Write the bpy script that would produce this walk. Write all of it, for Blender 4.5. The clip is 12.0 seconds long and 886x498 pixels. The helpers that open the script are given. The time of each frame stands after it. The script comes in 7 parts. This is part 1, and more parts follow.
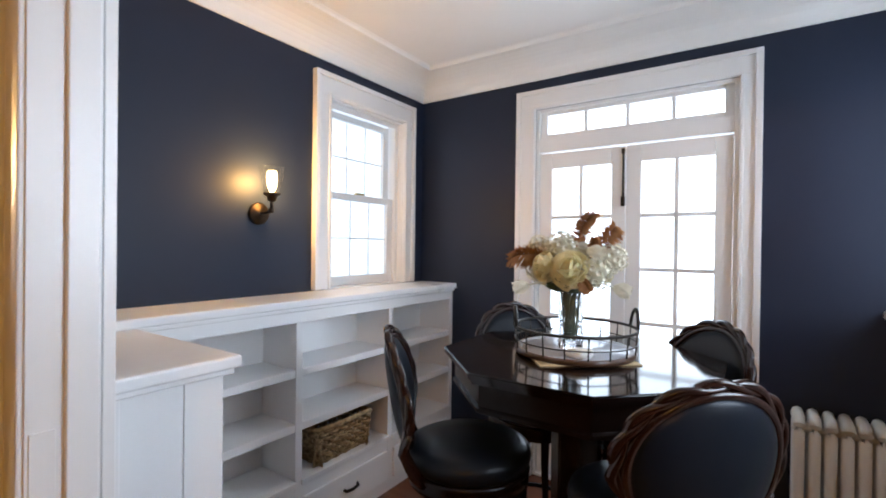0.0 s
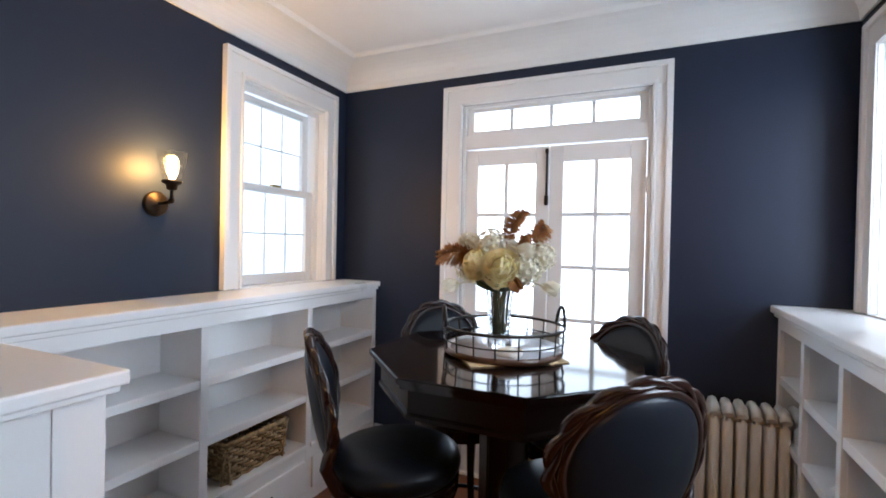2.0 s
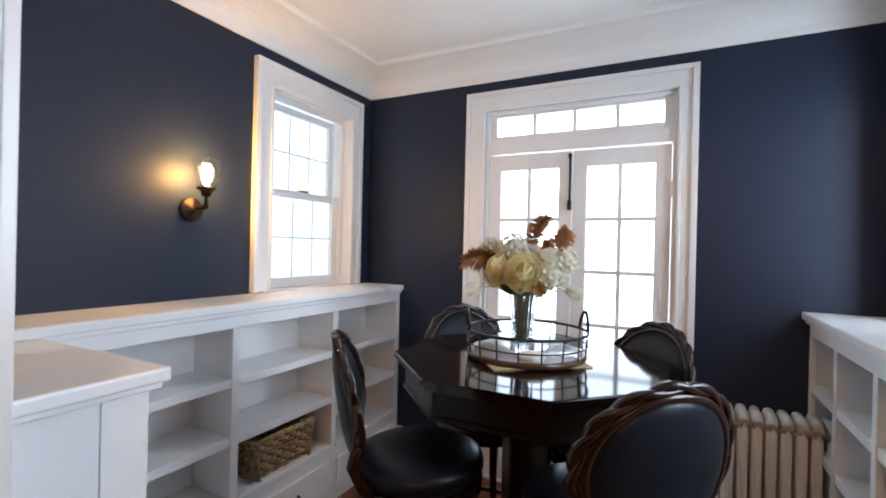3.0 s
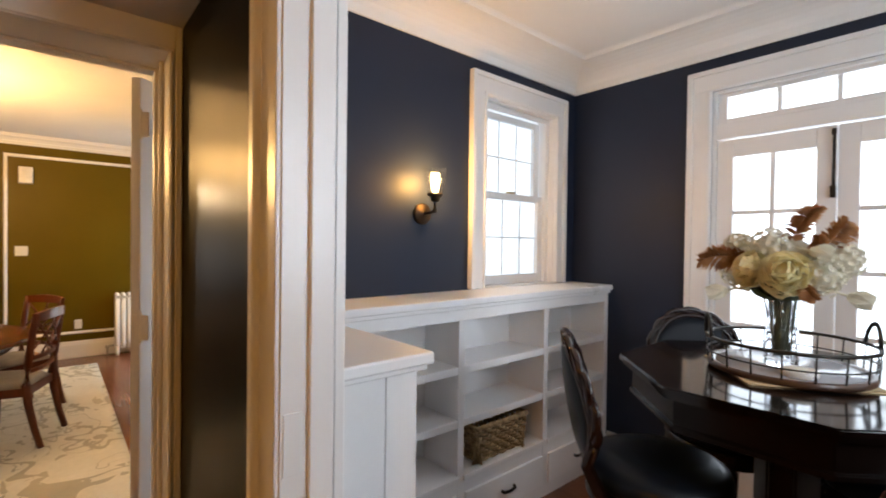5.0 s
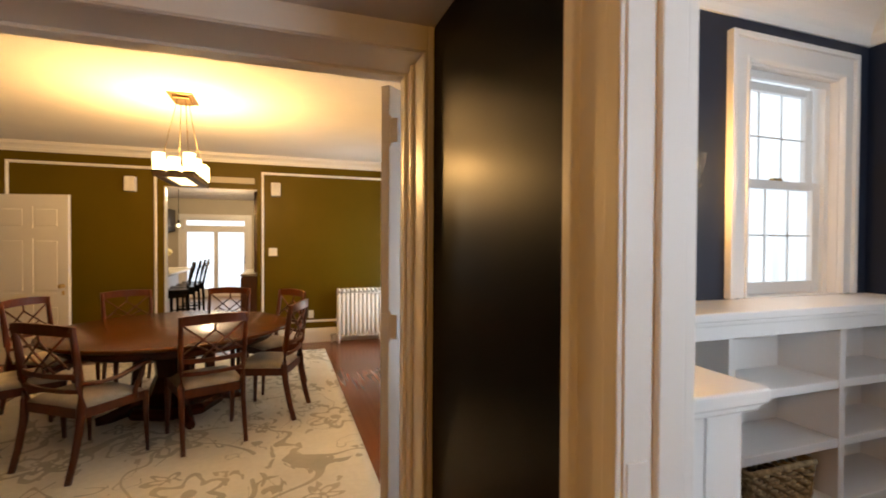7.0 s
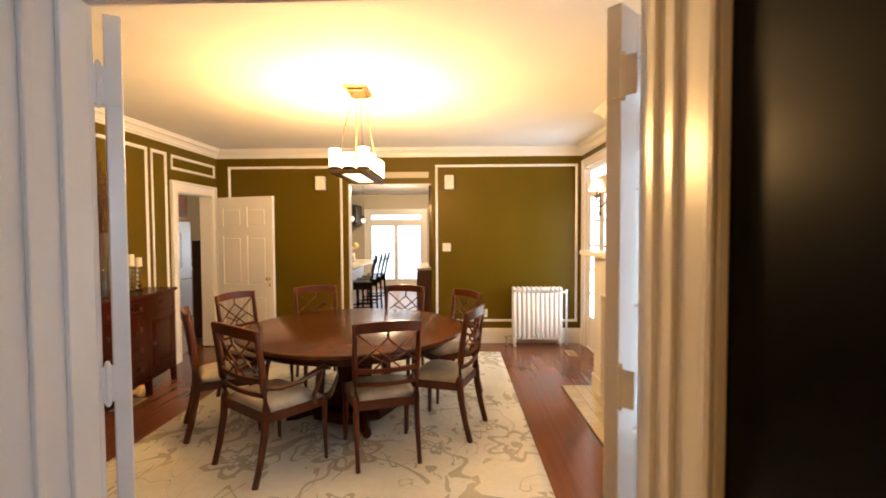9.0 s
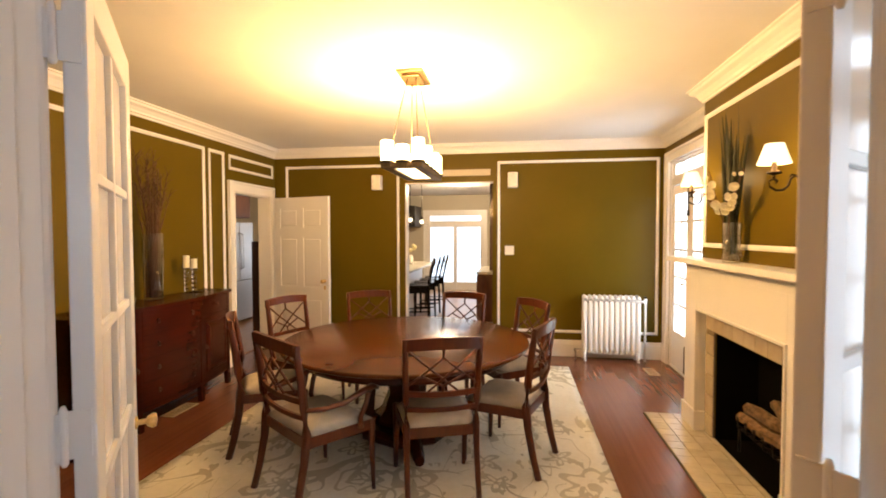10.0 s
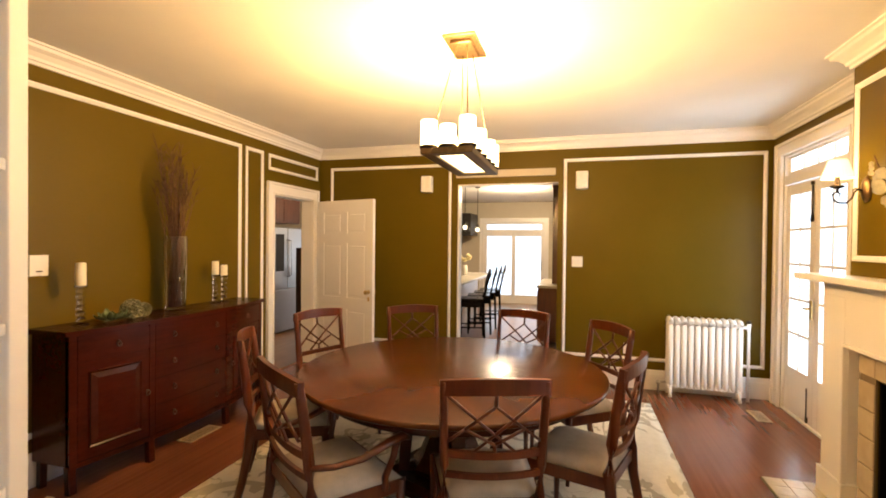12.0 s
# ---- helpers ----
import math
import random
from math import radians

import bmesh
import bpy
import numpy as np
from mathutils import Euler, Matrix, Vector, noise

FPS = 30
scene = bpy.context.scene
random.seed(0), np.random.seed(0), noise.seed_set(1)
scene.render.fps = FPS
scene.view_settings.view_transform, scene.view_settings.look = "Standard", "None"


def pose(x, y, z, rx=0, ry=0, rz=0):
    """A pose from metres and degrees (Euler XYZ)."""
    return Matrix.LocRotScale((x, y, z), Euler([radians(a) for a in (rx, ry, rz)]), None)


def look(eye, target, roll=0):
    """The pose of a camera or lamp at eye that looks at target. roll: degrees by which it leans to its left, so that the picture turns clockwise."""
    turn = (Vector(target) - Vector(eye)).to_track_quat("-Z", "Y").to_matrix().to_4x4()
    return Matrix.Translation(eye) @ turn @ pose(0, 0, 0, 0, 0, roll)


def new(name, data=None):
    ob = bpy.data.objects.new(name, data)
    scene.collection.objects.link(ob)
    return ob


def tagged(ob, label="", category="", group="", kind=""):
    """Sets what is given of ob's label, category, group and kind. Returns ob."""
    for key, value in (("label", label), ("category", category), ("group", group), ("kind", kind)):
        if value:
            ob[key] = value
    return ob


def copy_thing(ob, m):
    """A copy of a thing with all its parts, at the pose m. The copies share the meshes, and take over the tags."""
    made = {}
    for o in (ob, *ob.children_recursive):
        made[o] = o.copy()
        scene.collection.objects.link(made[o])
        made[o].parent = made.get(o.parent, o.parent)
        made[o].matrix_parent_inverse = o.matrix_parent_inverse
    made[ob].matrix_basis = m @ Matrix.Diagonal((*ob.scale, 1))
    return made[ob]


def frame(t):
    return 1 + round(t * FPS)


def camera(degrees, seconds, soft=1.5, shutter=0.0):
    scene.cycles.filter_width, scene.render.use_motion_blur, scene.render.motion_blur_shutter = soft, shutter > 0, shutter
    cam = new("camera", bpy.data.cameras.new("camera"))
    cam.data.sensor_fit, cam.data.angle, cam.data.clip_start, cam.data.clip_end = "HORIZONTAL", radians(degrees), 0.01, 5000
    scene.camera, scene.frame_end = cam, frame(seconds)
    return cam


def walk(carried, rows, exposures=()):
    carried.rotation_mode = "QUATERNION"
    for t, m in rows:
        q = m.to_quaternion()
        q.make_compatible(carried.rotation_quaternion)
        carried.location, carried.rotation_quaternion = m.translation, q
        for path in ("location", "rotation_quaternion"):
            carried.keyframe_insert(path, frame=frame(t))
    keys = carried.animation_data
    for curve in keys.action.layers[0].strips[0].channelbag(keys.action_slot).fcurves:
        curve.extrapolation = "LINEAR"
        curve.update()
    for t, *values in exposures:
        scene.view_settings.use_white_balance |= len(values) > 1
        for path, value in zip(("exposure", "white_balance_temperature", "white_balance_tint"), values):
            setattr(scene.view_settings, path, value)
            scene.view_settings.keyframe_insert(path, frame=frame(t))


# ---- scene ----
cam = camera(88.1, 12.0, soft=1.8, shutter=0.3)
PATH = [
    (0, (0.242, 0.196, 1.497), (-0.88, 1.852, 1.484), 0.7),
    (0.5, (0.212, 0.217, 1.495), (-0.785, 1.951, 1.482), 0.9),
    (1, (0.189, 0.235, 1.496), (-0.711, 2.021, 1.478), 1.1),
    (1.5, (0.171, 0.249, 1.495), (-0.666, 2.065, 1.474), 1.2),
    (2, (0.171, 0.257, 1.496), (-0.648, 2.081, 1.476), 1.2),
    (2.5, (0.172, 0.247, 1.495), (-0.662, 2.064, 1.486), 1.1),
    (2.7, (0.178, 0.24, 1.498), (-0.677, 2.048, 1.492), 1.2),
    (4.5, (0.119, 0.133, 1.492), (-1.238, 1.601, 1.474), 0.8),
    (5, (0.073, 0.109, 1.497), (-1.448, 1.407, 1.472), 0.7),
    (5.5, (0.015, 0.075, 1.499), (-1.624, 1.221, 1.479), 0.7),
    (6, (-0.059, 0.037, 1.501), (-1.796, 1.028, 1.481), 0.6),
    (6.5, (-0.149, -0.004, 1.497), (-1.968, 0.826, 1.473), 0.6),
    (7, (-0.244, -0.046, 1.494), (-2.13, 0.617, 1.466), 0.3),
    (7.2, (-0.279, -0.06, 1.494), (-2.188, 0.534, 1.466), 0.1),
    (8.8, (-0.815, -0.039, 1.56), (-2.813, -0.029, 1.487), -0.3),
    (9, (-0.912, -0.061, 1.557), (-2.91, -0.111, 1.483), -0.3),
    (9.5, (-1.135, -0.103, 1.548), (-3.125, -0.29, 1.479), -0.2),
    (10, (-1.344, -0.106, 1.558), (-3.319, -0.414, 1.492), -0.1),
    (10.5, (-1.538, -0.118, 1.555), (-3.494, -0.532, 1.499), 0.1),
    (11, (-1.713, -0.134, 1.55), (-3.653, -0.619, 1.508), 0.3),
    (11.5, (-1.876, -0.161, 1.534), (-3.807, -0.682, 1.501), 0.5),
    (12, (-2.005, -0.194, 1.526), (-3.927, -0.748, 1.504), 0.6),
]

EXPOSURES = [(0.0, -0.35, 6400, 9), (2.7, -0.35, 6300, 9), (4.5, -0.5, 6800, 10), (7.2, -0.62, 7200, 10), (8.8, -0.03, 6700, 10), (12.0, -0.08, 6700, 10)]
walk(cam, [(t, look(eye, target, roll)) for t, eye, target, roll in PATH], EXPOSURES)

# ---- world and large lights ----
world = bpy.data.worlds.new("sky")
scene.world = world
world.use_nodes = True
wn = world.node_tree.nodes
wn.clear()
sky = wn.new("ShaderNodeTexSky")
sky.sky_type = "NISHITA"
sky.sun_disc = False
sky.sun_elevation, sky.sun_rotation = radians(35), radians(60)
bg = wn.new("ShaderNodeBackground")
bg.inputs["Strength"].default_value = 0.1
wo = wn.new("ShaderNodeOutputWorld")
world.node_tree.links.new(sky.outputs[0], bg.inputs["Color"])
world.node_tree.links.new(bg.outputs[0], wo.inputs["Surface"])
sun = new("sun", bpy.data.lights.new("sun", "SUN"))
sun.data.energy, sun.data.angle, sun.data.color = 0.8, radians(15), (1.0, 0.96, 0.9)
sun.matrix_world = pose(0, 0, 20, 55, 0, 150)

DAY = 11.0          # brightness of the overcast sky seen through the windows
# watts of the unseen lamp assumed in the hall
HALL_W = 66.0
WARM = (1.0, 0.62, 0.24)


def lamp(name, place, watts, colour, size=0.05):
    l = new(name, bpy.data.lights.new(name, "POINT"))
    l.data.energy, l.data.color, l.data.shadow_soft_size = watts, colour, size
    l.location = place
    return l


# ---- materials ----
def material(name):
    m = bpy.data.materials.new(name)
    m.use_nodes = True
    nt = m.node_tree
    return m, nt, nt.nodes["Principled BSDF"]


def coords(nt, scale=(1, 1, 1)):
    tc = nt.nodes.new("ShaderNodeNewGeometry")
    mp = nt.nodes.new("ShaderNodeMapping")
    mp.inputs["Scale"].default_value = scale
    nt.links.new(tc.outputs["Position"], mp.inputs["Vector"])
    return mp.outputs["Vector"]


def ocoords(nt, scale=(1, 1, 1)):
    tc = nt.nodes.new("ShaderNodeTexCoord")
    mp = nt.nodes.new("ShaderNodeMapping")
    mp.inputs["Scale"].default_value = scale
    nt.links.new(tc.outputs["Object"], mp.inputs["Vector"])
    return mp.outputs["Vector"]


def noise_tex(nt, vec, scale, detail=4.0, rough=0.55, dist=0.0):
    n = nt.nodes.new("ShaderNodeTexNoise")
    n.inputs["Scale"].default_value, n.inputs["Detail"].default_value = scale, detail
    n.inputs["Roughness"].default_value, n.inputs["Distortion"].default_value = rough, dist
    nt.links.new(vec, n.inputs["Vector"])
    return n.outputs["Fac"]


def ramp(nt, fac, stops):
    r = nt.nodes.new("ShaderNodeValToRGB")
    els = r.color_ramp.elements
    while len(els) < len(stops):
        els.new(0.5)
    for e, (p, c) in zip(els, stops):
        e.position, e.color = p, (*c, 1)
    nt.links.new(fac, r.inputs["Fac"])
    return r.outputs["Color"]


def mixc(nt, fac, a, b, mode="MIX"):
    m = nt.nodes.new("ShaderNodeMix")
    m.data_type, m.blend_type = "RGBA", mode
    for sock, v in ((m.inputs["Factor"], fac), (m.inputs["A"], a), (m.inputs["B"], b)):
        if isinstance(v, (int, float)):
            sock.default_value = v
        elif isinstance(v, tuple):
            sock.default_value = (*v, 1)
        else:
            nt.links.new(v, sock)
    return m.outputs["Result"]


def math_node(nt, op, a, b=0.0):
    m = nt.nodes.new("ShaderNodeMath")
    m.operation = op
    for i, v in enumerate((a, b)):
        if isinstance(v, (int, float)):
            m.inputs[i].default_value = v
        else:
            nt.links.new(v, m.inputs[i])
    return m.outputs[0]


def bump(nt, p, height, strength, dist):
    b = nt.nodes.new("ShaderNodeBump")
    b.inputs["Strength"].default_value, b.inputs["Distance"].default_value = strength, dist
    nt.links.new(height, b.inputs["Height"])
    nt.links.new(b.outputs["Normal"], p.inputs["Normal"])


def scale_col(c, k):
    return tuple(min(1.0, v * k) for v in c)


def paint(name, col, rough=0.45, var=0.08, grain=180.0, bumpiness=0.08, spec=0.5):
    """Painted plaster, wood or metal: fine roller grain and faint larger unevenness."""
    m, nt, p = material(name)
    v = coords(nt)
    big = noise_tex(nt, v, 1.7, 5)
    c = ramp(nt, big, [(0.3, scale_col(col, 1 - var)), (0.7, scale_col(col, 1 + var))])
    nt.links.new(c, p.inputs["Base Color"])
    fine = noise_tex(nt, v, grain, 2)
    r = math_node(nt, "MULTIPLY_ADD", big, 0.12)
    nt.nodes[-1].inputs[2].default_value = rough - 0.06
    nt.links.new(r, p.inputs["Roughness"])
    p.inputs["Specular IOR Level"].default_value = spec
    bump(nt, p, fine, bumpiness, 0.002)
    return m


def wood(name, dark, light, rough=0.25, scale=(2, 40, 40), coat=0.3, use_object=True, spec=0.5):
    m, nt, p = material(name)
    v = ocoords(nt, scale) if use_object else coords(nt, scale)
    g = noise_tex(nt, v, 1.0, 6, 0.6, 0.6)
    c = ramp(nt, g, [(0.25, dark), (0.75, light)])
    big = noise_tex(nt, ocoords(nt, (1, 1, 1)) if use_object else coords(nt), 3.0, 3)
    c = mixc(nt, 0.35, c, ramp(nt, big, [(0.3, scale_col(dark, 0.8)), (0.7, scale_col(light, 1.1))]))
    nt.links.new(c, p.inputs["Base Color"])
    p.inputs["Roughness"].default_value = rough
    p.inputs["Coat Weight"].default_value = coat
    p.inputs["Specular IOR Level"].default_value = spec
    p.inputs["Coat Roughness"].default_value = 0.12
    bump(nt, p, g, 0.06, 0.002)
    return m


def metal(name, col, rough=0.35):
    m, nt, p = material(name)
    v = coords(nt)
    g = noise_tex(nt, v, 60.0, 3)
    nt.links.new(ramp(nt, g, [(0.3, scale_col(col, 0.75)), (0.7, scale_col(col, 1.15))]), p.inputs["Base Color"])
    p.inputs["Metallic"].default_value, p.inputs["Roughness"].default_value = 1.0, rough
    return m


def cloth(name, col, rough=0.9, var=0.15, weave=400.0):
    m, nt, p = material(name)
    v = coords(nt)
    g = noise_tex(nt, v, 9.0, 5)
    nt.links.new(ramp(nt, g, [(0.3, scale_col(col, 1 - var)), (0.7, scale_col(col, 1 + var))]), p.inputs["Base Color"])
    p.inputs["Roughness"].default_value = rough
    bump(nt, p, noise_tex(nt, v, weave, 2), 0.3, 0.002)
    return m


def glow(name, col, strength):
    m = bpy.data.materials.new(name)
    m.use_nodes = True
    nt = m.node_tree
    nt.nodes.clear()
    e = nt.nodes.new("ShaderNodeEmission")
    e.inputs["Color"].default_value, e.inputs["Strength"].default_value = (*col, 1), strength
    o = nt.nodes.new("ShaderNodeOutputMaterial")
    nt.links.new(e.outputs[0], o.inputs["Surface"])
    return m


def clear_glass(name, tint=(1, 1, 1), rough=0.0):
    m, nt, p = material(name)
    p.inputs["Base Color"].default_value = (*tint, 1)
    p.inputs["Transmission Weight"].default_value, p.inputs["Roughness"].default_value = 1.0, rough
    p.inputs["IOR"].default_value = 1.45
    return m


NAVY = paint("navy_paint", (0.0175, 0.0245, 0.046), 0.45, 0.06, 220, 0.05, 0.25)
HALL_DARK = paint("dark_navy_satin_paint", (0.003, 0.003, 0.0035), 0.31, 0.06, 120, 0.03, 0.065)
OLIVE = paint("olive_paint", (0.102, 0.068, 0.0030), 0.40, 0.07, 220, 0.05, 0.16)
WHITE = paint("white_trim_paint", (0.80, 0.785, 0.77), 0.32, 0.03, 90, 0.05)
SHELF_WHITE = paint("white_cabinet_paint", (0.86, 0.85, 0.845), 0.30, 0.025, 70, 0.04)
CEIL = paint("ceiling_paint", (0.82, 0.81, 0.79), 0.8, 0.03, 140, 0.10)
KITCHEN_WALL = paint("kitchen_wall_paint", (0.50, 0.45, 0.36), 0.6, 0.04)
RADIATOR = paint("radiator_enamel", (0.74, 0.72, 0.66), 0.35, 0.05, 60, 0.12)
RADIATOR_W = paint("radiator_white_enamel", (0.86, 0.86, 0.86), 0.35, 0.03, 60, 0.12)
MAHOGANY = wood("mahogany", (0.026, 0.0040, 0.0016), (0.054, 0.0090, 0.0033), 0.26, coat=0.0, spec=0.25)
TABLE_WOOD = wood("table_mahogany", (0.062, 0.0150, 0.0030), (0.110, 0.030, 0.0055), 0.23, (2.5, 2.5, 30), 0.0, spec=0.30)
CHAIR_WOOD = wood("chair_wood", (0.045, 0.0085, 0.0025), (0.115, 0.026, 0.0065), 0.3, (30, 30, 4), 0.0, spec=0.35)
DARKWOOD = wood("espresso_wood", (0.0035, 0.0020, 0.0018), (0.009, 0.0045, 0.0035), 0.24, (4, 4, 18), 0.0, spec=0.34)
TABLETOP = wood("polished_espresso_wood", (0.0035, 0.0020, 0.0018), (0.009, 0.0045, 0.0035), 0.09, (4, 4, 18), 0.0, spec=0.6)
KITCHEN_WOOD = wood("cherry_cabinet_wood", (0.05, 0.016, 0.008), (0.13, 0.04, 0.018), 0.35, (25, 25, 3))
BRASS = metal("aged_brass", (0.62, 0.43, 0.18), 0.3)
BRONZE = metal("dark_bronze", (0.06, 0.042, 0.03), 0.42)
CARVED = wood("carved_walnut", (0.006, 0.0022, 0.0014), (0.026, 0.0078, 0.0045), 0.20, (14, 14, 14), 0.0, spec=0.5)
BLACKMETAL = metal("black_iron", (0.05, 0.045, 0.04), 0.45)
STEEL = metal("brushed_steel", (0.55, 0.55, 0.55), 0.3)
NICKEL = metal("bronze_canopy_metal", (0.42, 0.30, 0.17), 0.35)
LEATHER = paint("black_leather", (0.006, 0.009, 0.015), 0.34, 0.2, 260, 0.12, 0.22)
SEATCLOTH = cloth("beige_seat_cloth", (0.46, 0.40, 0.31))
BLACK = paint("soot_black", (0.004, 0.0035, 0.003), 0.95, 0.3, 40, 0.4, 0.05)
PLATE = paint("switch_plate_plastic", (0.8, 0.78, 0.74), 0.35, 0.01)


def thin_glass(name, gloss=0.45, edge=4.0):
    """A thin pane: clear, with reflections that grow at grazing angles."""
    m = bpy.data.materials.new(name)
    m.use_nodes = True
    nt = m.node_tree
    nt.nodes.clear()
    lw = nt.nodes.new("ShaderNodeLayerWeight")
    lw.inputs["Blend"].default_value = 0.5
    p4 = math_node(nt, "POWER", lw.outputs["Facing"], edge)
    fac = math_node(nt, "MULTIPLY_ADD", p4, gloss)
    nt.nodes[-1].inputs[2].default_value = 0.025
    tr = nt.nodes.new("ShaderNodeBsdfTransparent")
    gl = nt.nodes.new("ShaderNodeBsdfGlossy")
    gl.inputs["Roughness"].default_value = 0.02
    mx = nt.nodes.new("ShaderNodeMixShader")
    o = nt.nodes.new("ShaderNodeOutputMaterial")
    nt.links.new(fac, mx.inputs[0])
    nt.links.new(tr.outputs[0], mx.inputs[1])
    nt.links.new(gl.outputs[0], mx.inputs[2])
    nt.links.new(mx.outputs[0], o.inputs["Surface"])
    return m


GLASS = thin_glass("window_glass")
VASE_GLASS = thin_glass("vase_glass", 1.0, 1.8)
AGED = metal("aged_dark_brass", (0.24, 0.15, 0.07), 0.35)
CRYSTAL = clear_glass("cut_glass", (0.97, 0.98, 1.0))
FROST = paint("white_glazed_pane", (0.86, 0.84, 0.82), 0.16, 0.02, 20, 0.02, 0.6)
CANDLE_GLOW = glow("lit_candle_glass", (1.0, 0.74, 0.34), 14.0)
PANEL_GLOW = glow("lit_diffuser", (1.0, 0.80, 0.45), 6.0)
BULB = glow("lit_bulb", (1.0, 0.72, 0.36), 40.0)
DOWNLIGHT = glow("lit_downlight", (1.0, 0.93, 0.8), 12.0)
PENDANT_GLOW = glow("lit_pendant_glass", (1.0, 0.88, 0.62), 5.0)


def lampshade_mat():
    m, nt, p = material("pleated_lampshade_fabric")
    p.inputs["Base Color"].default_value = (0.85, 0.8, 0.68, 1)
    p.inputs["Roughness"].default_value = 0.9
    p.inputs["Emission Color"].default_value = (1.0, 0.85, 0.58, 1)
    p.inputs["Emission Strength"].default_value = 1.5
    return m


SHADE = lampshade_mat()


def floor_wood():
    m, nt, p = material("red_oak_floor")
    v = coords(nt, (1.0, 32, 1))
    info = nt.nodes.new("ShaderNodeObjectInfo")
    g = noise_tex(nt, v, 1.0, 3, 0.5, 0.4)
    c = ramp(nt, g, [(0.25, (0.155, 0.054, 0.027)), (0.75, (0.20, 0.073, 0.038))])
    geo = nt.nodes.new("ShaderNodeNewGeometry")
    each = math_node(nt, "FRACT", math_node(nt, "ADD", info.outputs["Random"], geo.outputs["Random Per Island"]))
    t = ramp(nt, each, [(0.0, (0.88, 0.87, 0.86)), (1.0, (1.08, 1.07, 1.06))])
    c = mixc(nt, 1.0, c, t, "MULTIPLY")
    nt.links.new(c, p.inputs["Base Color"])
    wear = noise_tex(nt, coords(nt), 4.0, 5)
    r = math_node(nt, "MULTIPLY_ADD", wear, 0.06)
    nt.nodes[-1].inputs[2].default_value = 0.20
    nt.links.new(r, p.inputs["Roughness"])
    bump(nt, p, g, 0.012, 0.002)
    return m


FLOORWOOD = floor_wood()


def rug_mat():
    """Cream wool with outlined flower heads, leaf sprays and thin broken vines."""
    m, nt, p = material("cream_vine_rug")
    v = coords(nt)
    wob = nt.nodes.new("ShaderNodeTexNoise")
    wob.inputs["Scale"].default_value, wob.inputs["Detail"].default_value = 5.0, 2.0
    nt.links.new(v, wob.inputs["Vector"])
    vw = mixc(nt, 0.10, v, wob.outputs["Color"])

    def flower(scale, radius, petals, depth, width, vec):
        """Petalled rings and hearts round scattered centres."""
        vor = nt.nodes.new("ShaderNodeTexVoronoi")
        vor.voronoi_dimensions = "2D"
        vor.inputs["Scale"].default_value, vor.inputs["Randomness"].default_value = scale, 0.85
        nt.links.new(vec, vor.inputs["Vector"])
        sub = nt.nodes.new("ShaderNodeVectorMath")
        sub.operation = "SUBTRACT"
        nt.links.new(vec, sub.inputs[0])
        nt.links.new(vor.outputs["Position"], sub.inputs[1])
        sep = nt.nodes.new("ShaderNodeSeparateXYZ")
        nt.links.new(sub.outputs[0], sep.inputs[0])
        ang = math_node(nt, "ARCTAN2", sep.outputs["Y"], sep.outputs["X"])
        lobes = math_node(nt, "COSINE", math_node(nt, "MULTIPLY", ang, petals))
        ring_r = math_node(nt, "MULTIPLY_ADD", lobes, depth * radius)
        nt.nodes[-1].inputs[2].default_value = radius
        d = vor.outputs["Distance"]
        edge = math_node(nt, "LESS_THAN", math_node(nt, "ABSOLUTE", math_node(nt, "SUBTRACT", d, ring_r)), width)
        heart = math_node(nt, "LESS_THAN", d, radius * 0.28)
        return math_node(nt, "MAXIMUM", edge, heart)

    big = flower(0.95, 0.15, 6.0, 0.28, 0.020, vw)
    small = flower(2.1, 0.13, 5.0, 0.55, 0.040, vw)
    some = math_node(nt, "GREATER_THAN", noise_tex(nt, v, 1.6, 1), 0.50)
    small = math_node(nt, "MULTIPLY", small, some)
    warp = noise_tex(nt, v, 0.8, 1.0, 0.4, 1.2)
    vine = math_node(nt, "LESS_THAN", math_node(nt, "ABSOLUTE", math_node(nt, "SUBTRACT", warp, 0.5)), 0.006)
    w2 = noise_tex(nt, coords(nt, (1.0, 1.3, 1)), 1.5, 1.0, 0.4, 1.6)
    vine2 = math_node(nt, "LESS_THAN", math_node(nt, "ABSOLUTE", math_node(nt, "SUBTRACT", w2, 0.43)), 0.006)
    vine = math_node(nt, "MULTIPLY", math_node(nt, "MAXIMUM", vine, vine2), math_node(nt, "GREATER_THAN", noise_tex(nt, v, 2.3, 2), 0.45))
    # leaf sprays strung along the vines
    near = math_node(nt, "LESS_THAN", math_node(nt, "ABSOLUTE", math_node(nt, "SUBTRACT", warp, 0.5)), 0.055)
    leaf = math_node(nt, "GREATER_THAN", noise_tex(nt, coords(nt, (1, 1.9, 1)), 6.5, 1.0, 0.4, 0.8), 0.62)
    leaf = math_node(nt, "MULTIPLY", leaf, near)
    pat = math_node(nt, "MAXIMUM", math_node(nt, "MAXIMUM", vine, leaf), math_node(nt, "MAXIMUM", big, small))
    fade = noise_tex(nt, v, 2.6, 4)
    pat = math_node(nt, "MULTIPLY", pat, math_node(nt, "MINIMUM", math_node(nt, "MULTIPLY_ADD", fade, 1.0), 0.62))
    base = ramp(nt, noise_tex(nt, v, 25.0, 4), [(0.3, (0.68, 0.64, 0.53)), (0.7, (0.82, 0.78, 0.67))])
    base = mixc(nt, 0.5, base, ramp(nt, noise_tex(nt, v, 1.3, 3), [(0.35, (0.64, 0.59, 0.46)), (0.65, (0.86, 0.83, 0.73))]))
